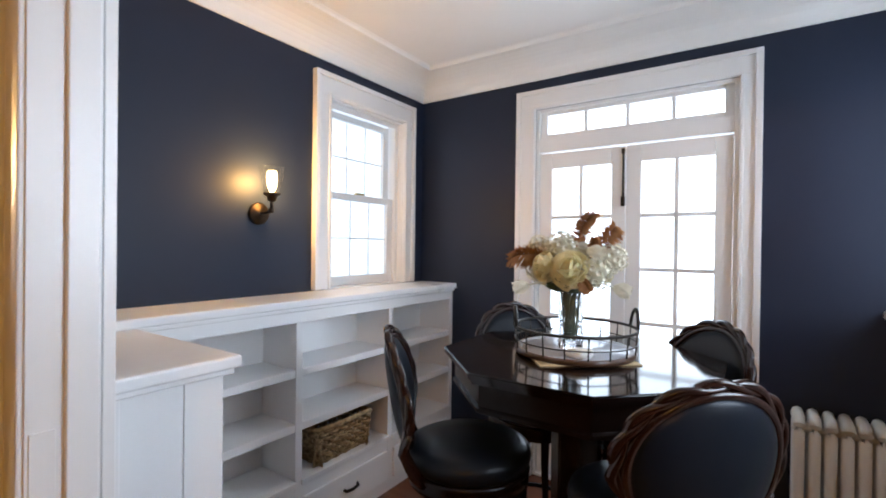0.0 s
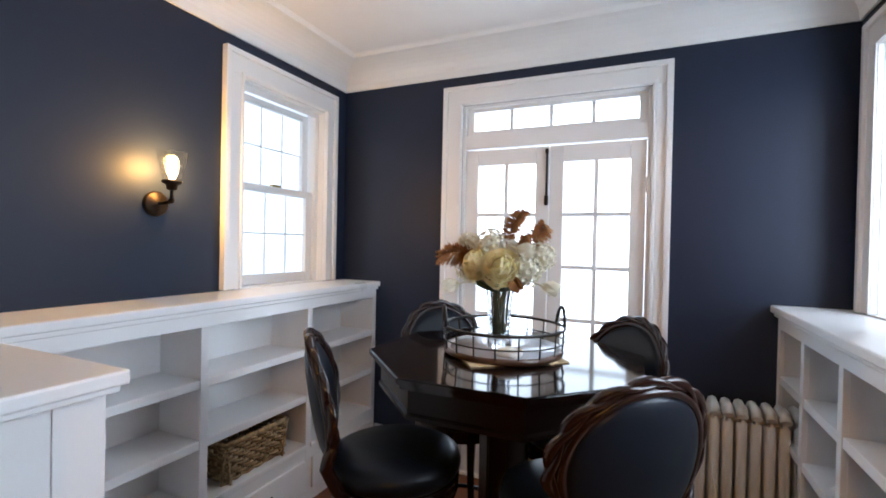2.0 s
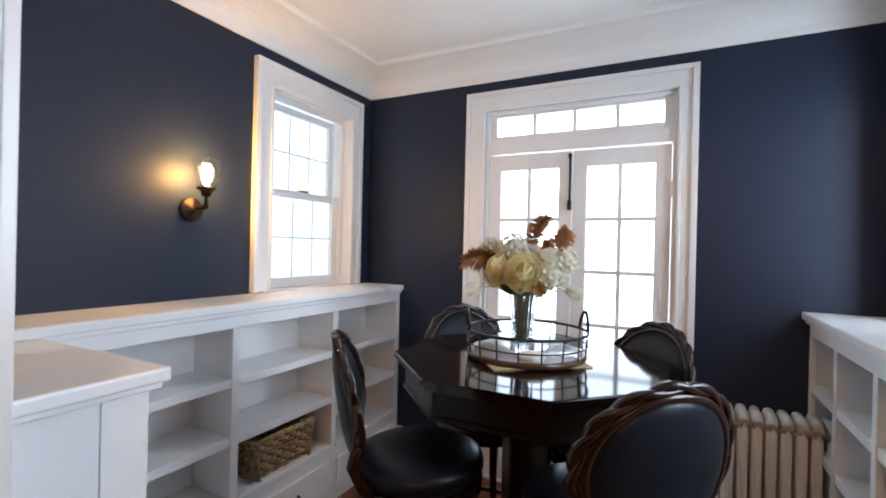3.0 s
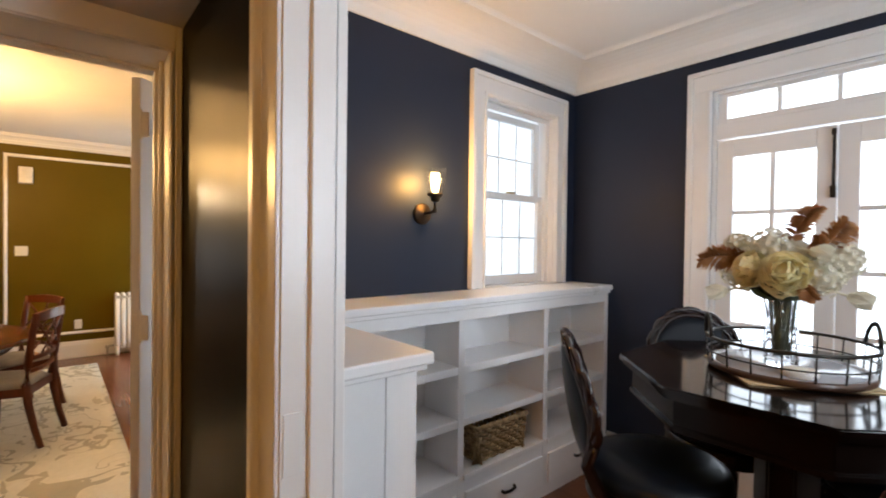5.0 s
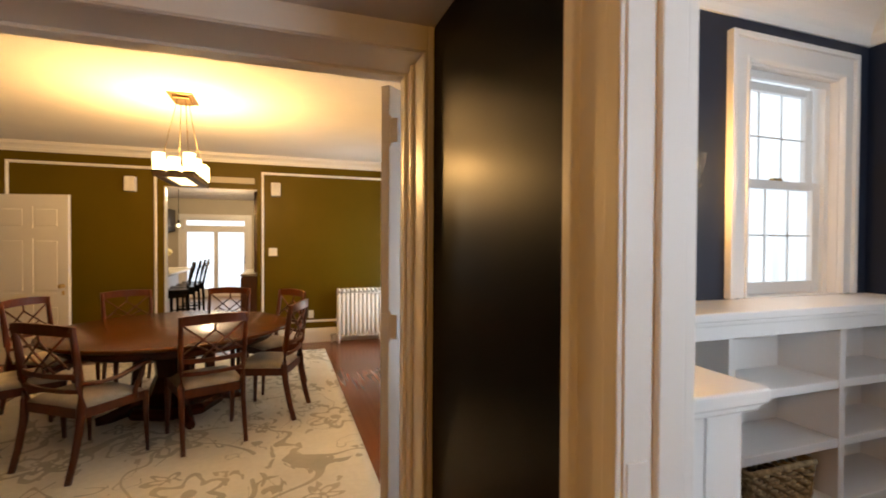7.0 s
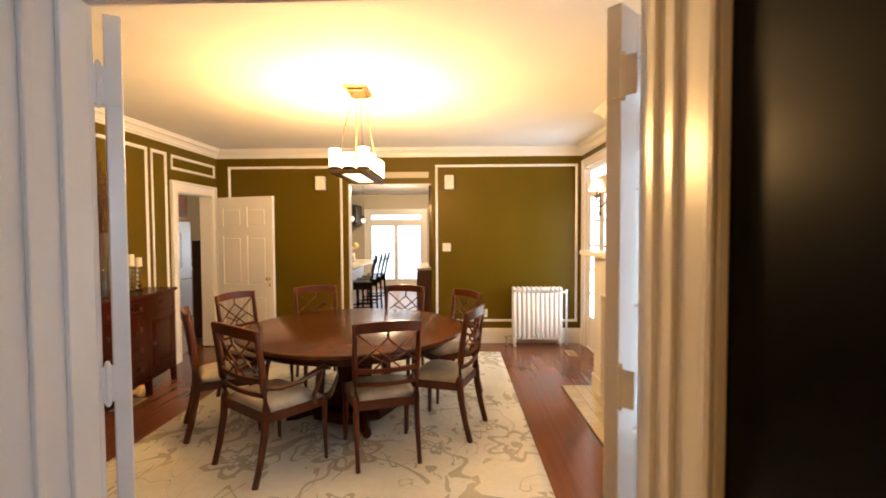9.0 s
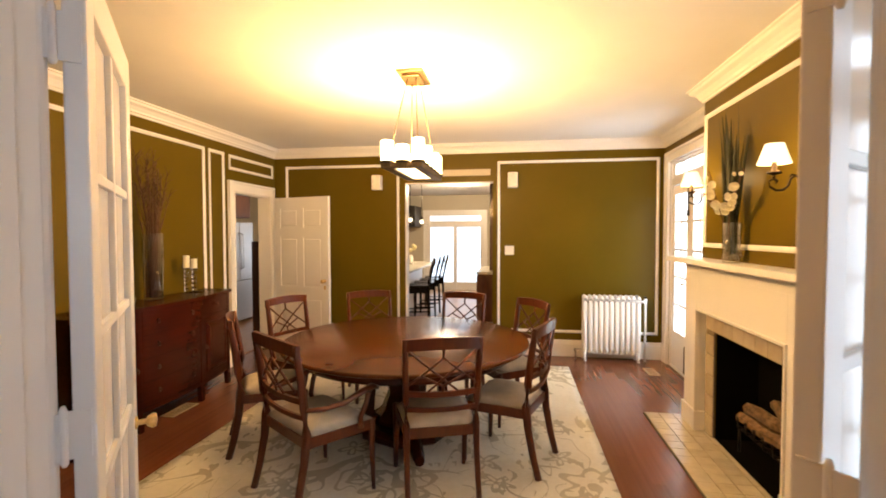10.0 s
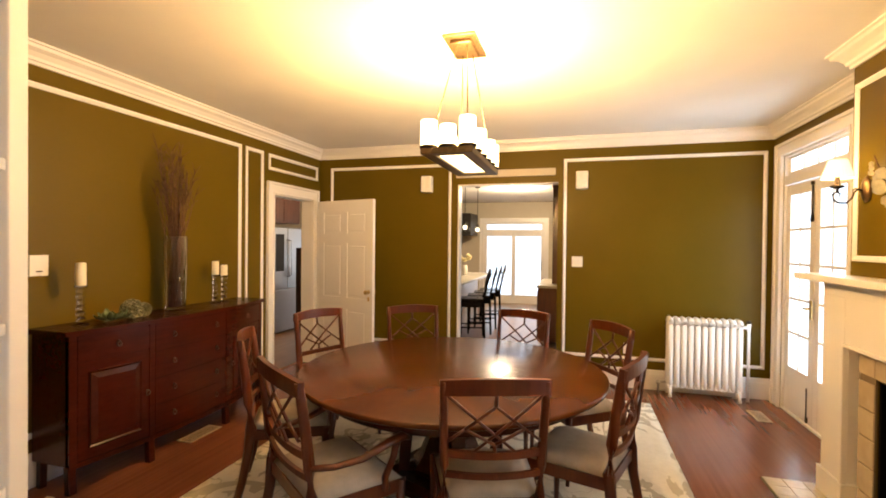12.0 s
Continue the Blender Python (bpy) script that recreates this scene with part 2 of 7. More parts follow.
    ink = ramp(nt, noise_tex(nt, v, 2.0, 3), [(0.35, (0.21, 0.19, 0.12)), (0.65, (0.40, 0.34, 0.21))])
    nt.links.new(mixc(nt, pat, base, ink), p.inputs["Base Color"])
    p.inputs["Roughness"].default_value = 0.95
    bump(nt, p, noise_tex(nt, v, 350.0, 3), 0.6, 0.004)
    return m


RUG = rug_mat()


def tile_mat(name, a, b):
    m, nt, p = material(name)
    info = nt.nodes.new("ShaderNodeObjectInfo")
    c = ramp(nt, info.outputs["Random"], [(0.0, a), (1.0, b)])
    c = mixc(nt, 0.3, c, ramp(nt, noise_tex(nt, coords(nt), 14.0, 5), [(0.3, scale_col(a, 0.8)), (0.7, scale_col(b, 1.15))]))
    nt.links.new(c, p.inputs["Base Color"])
    p.inputs["Roughness"].default_value = 0.22
    bump(nt, p, noise_tex(nt, coords(nt), 30.0, 3), 0.1, 0.002)
    return m


HEARTHTILE = tile_mat("cream_hearth_tile", (0.52, 0.45, 0.33), (0.66, 0.59, 0.45))
SURROUND_TILE = tile_mat("tan_surround_tile", (0.42, 0.35, 0.25), (0.52, 0.44, 0.32))
GROUT = paint("tile_grout", (0.16, 0.125, 0.08), 0.9, 0.1)


def wicker():
    m, nt, p = material("woven_seagrass")
    g = noise_tex(nt, coords(nt), 45.0, 4)
    nt.links.new(ramp(nt, g, [(0.25, (0.15, 0.09, 0.04)), (0.75, (0.58, 0.42, 0.22))]), p.inputs["Base Color"])
    p.inputs["Roughness"].default_value = 0.8
    bump(nt, p, noise_tex(nt, coords(nt), 220.0, 3), 0.5, 0.003)
    return m


WICKER = wicker()


def petal(name, a, b, thin=0.0):
    m, nt, p = material(name)
    g = noise_tex(nt, coords(nt), 30.0, 3)
    c = ramp(nt, g, [(0.3, a), (0.7, b)])
    nt.links.new(c, p.inputs["Base Color"])
    p.inputs["Roughness"].default_value = 0.7
    tr = nt.nodes.new("ShaderNodeBsdfTranslucent")
    nt.links.new(c, tr.inputs["Color"])
    mx = nt.nodes.new("ShaderNodeMixShader")
    mx.inputs[0].default_value = thin
    out = nt.nodes["Material Output"]
    nt.links.new(p.outputs[0], mx.inputs[1])
    nt.links.new(tr.outputs[0], mx.inputs[2])
    nt.links.new(mx.outputs[0], out.inputs["Surface"])
    return m


PETAL_CREAM = petal("cream_petals", (0.84, 0.74, 0.42), (0.92, 0.87, 0.62), 0.42)
PETAL_WHITE = petal("white_petals", (0.74, 0.70, 0.57), (0.86, 0.83, 0.72), 0.42)
AMBER = petal("amber_dried_leaf", (0.30, 0.12, 0.04), (0.56, 0.29, 0.12), 0.3)
LEAF = petal("green_leaf", (0.03, 0.05, 0.02), (0.09, 0.13, 0.05))
DARKLEAF = petal("dark_grass_blades", (0.012, 0.018, 0.008), (0.05, 0.05, 0.02))
TWIG = petal("red_brown_twig", (0.05, 0.018, 0.012), (0.14, 0.06, 0.035))
DRIED = petal("dried_grey_green_petals", (0.12, 0.13, 0.06), (0.34, 0.31, 0.18))
WAX = paint("ivory_wax", (0.78, 0.72, 0.58), 0.5, 0.03)
LOG = petal("split_firewood", (0.06, 0.035, 0.018), (0.26, 0.16, 0.085))
BURLAP = cloth("tan_mat", (0.50, 0.38, 0.22))
TRAYWOOD = wood("tray_walnut", (0.03, 0.012, 0.006), (0.09, 0.04, 0.02), 0.3)
GRANITE = paint("pale_stone_counter", (0.62, 0.58, 0.50), 0.2, 0.12, 60, 0.02)
KTILE = wood("kitchen_floor_boards", (0.20, 0.10, 0.045), (0.34, 0.19, 0.09), 0.3, (1.5, 14, 1), 0.0, False)


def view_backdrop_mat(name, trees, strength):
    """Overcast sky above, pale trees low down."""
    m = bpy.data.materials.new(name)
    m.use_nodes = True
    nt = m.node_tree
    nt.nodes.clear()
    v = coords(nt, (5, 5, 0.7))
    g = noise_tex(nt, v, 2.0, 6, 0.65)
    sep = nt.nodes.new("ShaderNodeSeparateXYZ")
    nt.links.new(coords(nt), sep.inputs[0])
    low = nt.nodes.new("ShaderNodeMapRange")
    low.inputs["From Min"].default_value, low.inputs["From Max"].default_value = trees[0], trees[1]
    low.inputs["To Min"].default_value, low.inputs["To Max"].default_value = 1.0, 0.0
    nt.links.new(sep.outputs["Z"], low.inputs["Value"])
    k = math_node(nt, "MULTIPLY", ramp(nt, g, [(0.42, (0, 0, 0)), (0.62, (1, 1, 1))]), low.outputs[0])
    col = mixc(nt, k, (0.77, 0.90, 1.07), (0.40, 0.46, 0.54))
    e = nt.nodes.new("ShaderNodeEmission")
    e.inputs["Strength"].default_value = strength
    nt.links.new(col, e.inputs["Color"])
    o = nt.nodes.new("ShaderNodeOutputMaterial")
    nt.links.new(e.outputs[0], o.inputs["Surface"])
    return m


# ---- mesh helpers ----
def B():
    return bmesh.new()


def box(bm, x0, y0, z0, x1, y1, z1, bev=0.0, m=None):
    if x0 > x1: x0, x1 = x1, x0
    if y0 > y1: y0, y1 = y1, y0
    if z0 > z1: z0, z1 = z1, z0
    t = bmesh.new() if bev else bm
    vs = [t.verts.new((x, y, z)) for z in (z0, z1) for x, y in ((x0, y0), (x1, y0), (x1, y1), (x0, y1))]
    for f in ((3, 2, 1, 0), (4, 5, 6, 7), (0, 1, 5, 4), (1, 2, 6, 5), (2, 3, 7, 6), (3, 0, 4, 7)):
        t.faces.new([vs[i] for i in f])
    if bev:
        bmesh.ops.bevel(t, geom=t.edges[:], offset=bev, segments=2, affect="EDGES", profile=0.5)
        join_into(bm, t, m)
    elif m is not None:
        for v in vs:
            v.co = m @ v.co


def join_into(bm, t, m=None):
    base = {}
    for v in t.verts:
        base[v] = bm.verts.new(m @ v.co if m is not None else v.co)
    for f in t.faces:
        nf = bm.faces.new([base[v] for v in f.verts])
        nf.smooth = f.smooth
    t.free()


def lathe(bm, prof, cx=0.0, cy=0.0, seg=20, m=None, smooth=True):
    """prof: (radius, z) from bottom to top, turned round the upright axis through cx, cy."""
    rings = []
    for r, z in prof:
        if r < 1e-5:
            p = Vector((cx, cy, z))
            rings.append([bm.verts.new(m @ p if m is not None else p)])
        else:
            ring = []
            for i in range(seg):
                a = 2 * math.pi * i / seg
                p = Vector((cx + r * math.cos(a), cy + r * math.sin(a), z))
                ring.append(bm.verts.new(m @ p if m is not None else p))
            rings.append(ring)
    for a, b in zip(rings, rings[1:]):
        for i in range(max(len(a), len(b))):
            j = (i + 1) % seg
            q = []
            if len(a) == 1: q = [a[0], b[j], b[i]]
            elif len(b) == 1: q = [a[i], a[j], b[0]]
            else: q = [a[i], a[j], b[j], b[i]]
            if len(set(q)) >= 3:
                f = bm.faces.new(q)
                f.smooth = smooth
    for ring, flip in ((rings[0], True), (rings[-1], False)):
        if len(ring) > 2:
            bm.faces.new(list(reversed(ring)) if flip else ring)


def tube(bm, pts, r, seg=8, closed=False, flat=None):
    """A tube along points; r is one radius or one for each point; flat squashes it: (wide, high) factors."""
    pts = [Vector(p) for p in pts]
    n = len(pts)
    rs = r if isinstance(r, (list, tuple)) else [r] * n
    rings = []
    up = Vector((0, 0, 1))
    for i, p in enumerate(pts):
        a = pts[(i - 1) % n] if (closed or i > 0) else p
        b = pts[(i + 1) % n] if (closed or i < n - 1) else p
        d = (b - a).normalized()
        s = d.cross(up)
        if s.length < 0.05:
            s = d.cross(Vector((0, 1, 0)))
        s.normalize()
        u = s.cross(d).normalized()
        fw, fh = flat if flat else (1, 1)
        rings.append([bm.verts.new(p + rs[i] * (fw * math.cos(2 * math.pi * k / seg) * s + fh * math.sin(2 * math.pi * k / seg) * u)) for k in range(seg)])
    for i in range(n if closed else n - 1):
        a, b = rings[i], rings[(i + 1) % n]
        for k in range(seg):
            f = bm.faces.new((a[k], a[(k + 1) % seg], b[(k + 1) % seg], b[k]))
            f.smooth = True
    if not closed:
        bm.faces.new(rings[0][::-1])
        bm.faces.new(rings[-1])


def bar(bm, p, q, w, h, bev=0.0):
    """A square bar from p to q, w wide (sideways) and h deep."""
    p, q = Vector(p), Vector(q)
    d = q - p
    m = Matrix.Translation(p) @ d.to_track_quat("Z", "Y").to_matrix().to_4x4()
    box(bm, -w / 2, -h / 2, 0, w / 2, h / 2, d.length, bev, m)


def ball(bm, c, r, squash=(1, 1, 1), sub=2, m=None):
    t = bmesh.new()
    bmesh.ops.create_icosphere(t, subdivisions=sub, radius=r)
    for v in t.verts:
        v.co = Vector((v.co.x * squash[0], v.co.y * squash[1], v.co.z * squash[2]))
    for f in t.faces:
        f.smooth = True
    mm = Matrix.Translation(c)
    join_into(bm, t, mm @ m if m is not None else mm)


def mesh_of(name, bm, mat):
    bmesh.ops.recalc_face_normals(bm, faces=bm.faces[:])
    me = bpy.data.meshes.new(name)
    bm.to_mesh(me)
    bm.free()
    me.materials.append(mat)
    return me


def part(name, bm, mat, parent, label=""):
    ob = new(name, mesh_of(name, bm, mat))
    ob.parent = parent
    if label:
        ob["label"] = label
    return ob


def thing(name, label, category, group="", m=None, kind=""):
    ob = new(name)
    ob.empty_display_size = 0.1
    if m is not None:
        ob.matrix_basis = m
    return tagged(ob, label, category, group, kind)


def structure(name, bm, mat, label, category, parent=None):
    ob = new(name, mesh_of(name, bm, mat))
    if parent:
        ob.parent = parent
    return tagged(ob, label, category, "", "structure")


def run(bm, path, prof, closed=False, z=0.0):
    """Sweeps a profile (out from the wall, height) along a plan path that has the room on its left."""
    n = len(path)
    pts = [Vector((*p, 0)) for p in path]
    def side(i):
        d = (pts[(i + 1) % n] - pts[i]).normalized()
        return Vector((-d.y, d.x, 0))
    rings = []
    for i in range(n):
        if closed:
            a, b = side((i - 1) % n), side(i)
        else:
            a = side(i - 1) if i > 0 else side(0)
            b = side(i) if i < n - 1 else side(n - 2)
        o = a if (a - b).length < 1e-4 else a + b
        rings.append([bm.verts.new(pts[i] + o * d + Vector((0, 0, z + h))) for d, h in prof])
    k = len(prof)
    for i in range(n if closed else n - 1):
        a, b = rings[i], rings[(i + 1) % n]
        for j in range(k):
            bm.faces.new((a[j], b[j], b[(j + 1) % k], a[(j + 1) % k]))
    if not closed:
        bm.faces.new(rings[0])
        bm.faces.new(rings[-1][::-1])


def frame_mould(bm, o, u, n, u0, u1, z0, z1, w=0.034, h=0.018):
    """A mitred picture-frame moulding on a wall: o a point of the wall, u along it, n out of it."""
    o, u, n = Vector(o), Vector(u), Vector(n)
    prof = ((0, 0), (0, h * 0.7), (w * 0.35, h), (w * 0.7, h * 0.7), (w, h * 0.35), (w, 0))
    rings = []
    for su, sz, cu, cz in ((u0, z0, 1, 1), (u1, z0, -1, 1), (u1, z1, -1, -1), (u0, z1, 1, -1)):
        rings.append([bm.verts.new(o + u * (su + cu * d) + Vector((0, 0, sz + cz * d)) + n * (hh - 0.002)) for d, hh in prof])
    for i in range(4):
        a, b = rings[i], rings[(i + 1) % 4]
        for j in range(len(prof)):
            bm.faces.new((a[j], b[j], b[(j + 1) % len(prof)], a[(j + 1) % len(prof)]))


def wall_x(bm, x0, x1, y0, y1, z0, z1, holes=()):
    """A wall between x0 and x1 thick, running along y; holes: (y0, y1, z0, z1)."""
    cuts = sorted(holes)
    y = y0
    for a, b, c, d in cuts:
        if a > y: box(bm, x0, y, z0, x1, a, z1)
        if c > z0: box(bm, x0, a, z0, x1, b, c)
        if d < z1: box(bm, x0, a, d, x1, b, z1)
        y = b
    if y < y1: box(bm, x0, y, z0, x1, y1, z1)


def wall_y(bm, y0, y1, x0, x1, z0, z1, holes=()):
    cuts = sorted(holes)
    x = x0
    for a, b, c, d in cuts:
        if a > x: box(bm, x, y0, z0, a, y1, z1)
        if c > z0: box(bm, a, y0, z0, b, y1, c)
        if d < z1: box(bm, a, y0, d, b, y1, z1)
        x = b
    if x < x1: box(bm, x, y0, z0, x1, y1, z1)


# ---- plan ----
XW, YN, XE = -1.873, 3.023, 1.06        # breakfast room: window wall, french-door wall, right wall
YH = 0.47                               # hall face of the wall to the breakfast room
YS = 0.565                              # its breakfast-room face
XD0, XD1 = -1.827, -2.118               # wall between hall and dining room
XF, YL, YR, YB = -7.305, -3.40, 1.705, 1.395   # dining: far wall, left wall, right wall, chimney breast
BX0, BX1 = -5.32, -3.86                 # chimney breast
ZC, ZCN, ZH = 2.715, 2.75, 2.262        # ceilings: dining, breakfast room, hall
OPA, OPB = -1.543, -0.385               # opening to the kitchen
JX = -0.81                              # left jamb of the breakfast-room opening
DWA, DWB, DWZ = -1.03, 0.425, 2.165     # doorway between hall and dining room

# ---- walls ----
b = B(); wall_x(b, XW - 0.131, XW, YS, YN + 0.2, 0, 2.85, [(2.06, 2.81, 1.19, 2.40)])
structure("wall_window", b, NAVY, "navy painted plaster wall round a sash window", "wall")
b = B(); wall_y(b, YN, YN + 0.2, XW, XE + 0.2, 0, 2.85, [(-0.945, 0.172, 0.0, 2.392)])
structure("wall_french_doors", b, NAVY, "navy painted plaster wall round white french doors", "wall")
b = B(); wall_x(b, XE, XE + 0.2, YS, YN, 0, 2.85, [(0.95, 1.70, 1.19, 2.40), (2.06, 2.81, 1.19, 2.40)])
structure("wall_breakfast_right", b, NAVY, "navy painted plaster wall above a white bookcase", "wall")
b = B(); box(b, XD0 + 0.002, YH + 0.01, 0, JX - 0.01, YS, 2.85); box(b, JX - 0.01, YH + 0.01, 2.2, 0.95, YS, 2.85); box(b, 0.95, YH + 0.01, 0, XE + 0.2, YS, 2.85)
structure("wall_breakfast_south", b, NAVY, "navy painted wall beside the breakfast room opening", "wall")
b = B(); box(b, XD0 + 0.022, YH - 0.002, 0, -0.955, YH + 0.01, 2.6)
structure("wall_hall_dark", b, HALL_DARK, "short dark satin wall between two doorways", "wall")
# unseen closing walls; dark colour assumed, cutting bounced light in the hall
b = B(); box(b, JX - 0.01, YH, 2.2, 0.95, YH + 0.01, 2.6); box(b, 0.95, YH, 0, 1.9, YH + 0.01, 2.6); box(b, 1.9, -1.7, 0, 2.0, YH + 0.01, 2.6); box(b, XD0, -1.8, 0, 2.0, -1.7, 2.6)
structure("wall_hall", b, HALL_DARK, "unseen hall wall, dark satin colour assumed", "wall")
b = B(); box(b, XD1, YH + 0.09, 0, XW - 0.133, YR + 0.2, 2.85); wall_x(b, XD1, XD0, YL - 0.2, YH + 0.09, 0, 2.85, [(DWA - 0.02, DWB + 0.02, 0, DWZ + 0.02)])
structure("wall_dining_entry", b, OLIVE, "olive painted wall round the double doorway", "wall")
b = B(); wall_x(b, XF - 0.15, XF, YL - 0.2, YR + 0.2, 0, 2.85, [(OPA, OPB, 0, 2.233)])
structure("wall_dining_far", b, OLIVE, "olive painted wall with an opening to the kitchen", "wall")
b = B(); wall_y(b, YL - 0.15, YL, XF, XD1 - 0.002, 0, 2.85, [(-7.13, -6.335, 0, 2.06)])
structure("wall_dining_left", b, OLIVE, "olive painted wall behind the sideboard", "wall")
b = B(); wall_y(b, YR, YR + 0.2, XF, XD1 - 0.002, 0, 2.85, [(-7.09, -5.97, 0, 2.40), (-3.37, -2.25, 0, 2.40)])
structure("wall_dining_right", b, OLIVE, "olive painted wall round two pairs of glazed doors", "wall")
b = B(); wall_y(b, YB, YR, BX0, BX1, 0, 2.85, [(-5.034, -4.12, 0.0, 0.815)])
structure("chimney_breast", b, OLIVE, "olive painted chimney breast above the mantel", "wall")
b = B()
box(b, -5.033, YB + 0.285, 0.012, -4.121, YB + 0.305, 0.80); box(b, -5.033, YB + 0.004, 0.012, -5.015, YB + 0.285, 0.80); box(b, -4.139, YB + 0.004, 0.012, -4.121, YB + 0.285, 0.80)
box(b, -5.033, YB + 0.004, 0.80, -4.121, YB + 0.305, 0.814); box(b, -5.033, YB - 0.002, -0.012, -4.121, YB + 0.305, 0.012)
structure("firebox", b, BLACK, "soot-black brick firebox", "fireplace")

# ---- ceilings, coves, cornices ----
b = B(); box(b, XW - 0.2, YS, ZCN, XE + 0.2, YN + 0.2, ZCN + 0.1)
structure("ceiling_breakfast", b, CEIL, "smooth white plaster ceiling", "ceiling")
b = B(); box(b, XF - 0.15, YL - 0.2, ZC, XD0, YR + 0.2, ZC + 0.1)
structure("ceiling_dining", b, CEIL, "smooth white plaster ceiling warmed by lamplight", "ceiling")
b = B(); box(b, XD0, -1.8, ZH, 2.0, YH, ZH + 0.1)
structure("ceiling_hall", b, CEIL, "low plain hall ceiling", "ceiling")
b = B()
cove = [(0.0, 2.585)] + [(0.012, 2.585), (0.016, 2.60)]
for i in range(9):
    a = math.pi / 2 * i / 8
    cove.append((0.016 + 0.20 * (1 - math.cos(a)), 2.60 + 0.13 * math.sin(a)))
cove += [(0.225, 2.742), (0.24, 2.751), (0.0, 2.751)]
run(b, [(XW, YS), (XE, YS), (XE, YN), (XW, YN)], cove, True)
structure("cove_breakfast", b, CEIL, "curved white plaster cove under the ceiling", "cornice")
b = B()
corn = [(0, 2.598), (0.014, 2.598), (0.018, 2.615), (0.03, 2.622), (0.034, 2.64), (0.055, 2.665), (0.085, 2.682), (0.09, 2.70), (0.105, 2.704), (0.105, 2.716), (0, 2.716)]
DIN = [(XD1, YR), (BX1, YR), (BX1, YB), (BX0, YB), (BX0, YR), (XF, YR), (XF, YL), (XD1, YL)]
run(b, DIN, corn, True)
structure("cornice_dining", b, WHITE, "white stepped plaster cornice", "cornice")

# ---- baseboards ----
def basep(h=0.21):
    return [(0, 0), (0.02, 0), (0.02, h - 0.05), (0.016, h - 0.035), (0.012, h - 0.012), (0.006, h), (0, h)]


def baseboard(path, h=0.21, label="white painted moulded baseboard"):
    b = B(); run(b, path, basep(h))
    structure("baseboard", b, WHITE, label, "baseboard")


baseboard([(XE, YN), (0.278, YN)], 0.22)
baseboard([(-1.09, YN), (XW + 0.3, YN)], 0.22)
baseboard([(-7.235, YR), (XF, YR), (XF, OPB)])
baseboard([(XF, OPA), (XF, YL), (-7.29, YL)])
baseboard([(-6.226, YL), (XD1, YL), (XD1, DWA - 0.12)])
baseboard([(XD1, DWB + 0.12), (XD1, YR)])
baseboard([(-3.50, YR), (BX1, YR), (BX1, YB)])

# ---- floors (the boards of the dining room come last) ----
b = B(); box(b, XD0 + 0.01, -1.8, -0.06, 2.0, YS, 0.0); box(b, XW, YS, -0.06, XE, YN, 0.0)
structure("floor", b, FLOORWOOD, "reddish brown oak strip floor", "floor")
b = B(); box(b, XF - 0.15, YL - 0.2, -0.08, XD0 + 0.01, YR + 0.2, -0.014)
FLOOR = structure("floor_dining", b, FLOORWOOD, "reddish brown oak strip floor, polished", "floor")
b = B(); box(b, -14.2, -7.0, -0.06, XF - 0.15, 1.9, 0.0); box(b, XF - 0.15, -7.0, -0.06, -5.2, YL - 0.2, 0.0)
structure("floor_kitchen", b, KTILE, "brown wooden kitchen floor", "floor")

# ---- window and door casings ----
def opening_casing(bm, o, u, n, a0, a1, ztop, w, t=0.022, zbot=0.0, head=None, w1=None):
    """Moulded casing round an opening a0..a1 (inner edges) up to ztop: legs and head, outer bead, inner bead."""
    o, u, n = Vector(o), Vector(u), Vector(n)
    head, w1 = head or w, w1 or w
    def blk(p0, p1, z0, z1, d0, d1):
        c = [o + u * p0 + n * d0, o + u * p1 + n * d1]
        box(bm, min(c[0].x, c[1].x), min(c[0].y, c[1].y), z0, max(c[0].x, c[1].x), max(c[0].y, c[1].y), z1, 0.003)
    blk(a0 - w, a0, zbot, ztop, 0, t); blk(a1, a1 + w1, zbot, ztop, 0, t)
    blk(a0 - w, a1 + w1, ztop, ztop + head, 0, t)
    # outer bead
    blk(a0 - w - 0.004, a0 - w + 0.028, zbot, ztop + head - 0.024, 0, t + 0.016); blk(a1 + w1 - 0.028, a1 + w1 + 0.004, zbot, ztop + head - 0.024, 0, t + 0.016)
    blk(a0 - w - 0.004, a1 + w1 + 0.004, ztop + head - 0.024, ztop + head + 0.004, 0, t + 0.016)
    # inner bead
    blk(a0 - 0.022, a0 - 0.004, zbot, ztop + 0.004, 0, t + 0.008); blk(a1 + 0.004, a1 + 0.022, zbot, ztop + 0.004, 0, t + 0.008)
    blk(a0 - 0.022, a1 + 0.022, ztop + 0.004, ztop + 0.022, 0, t + 0.008)


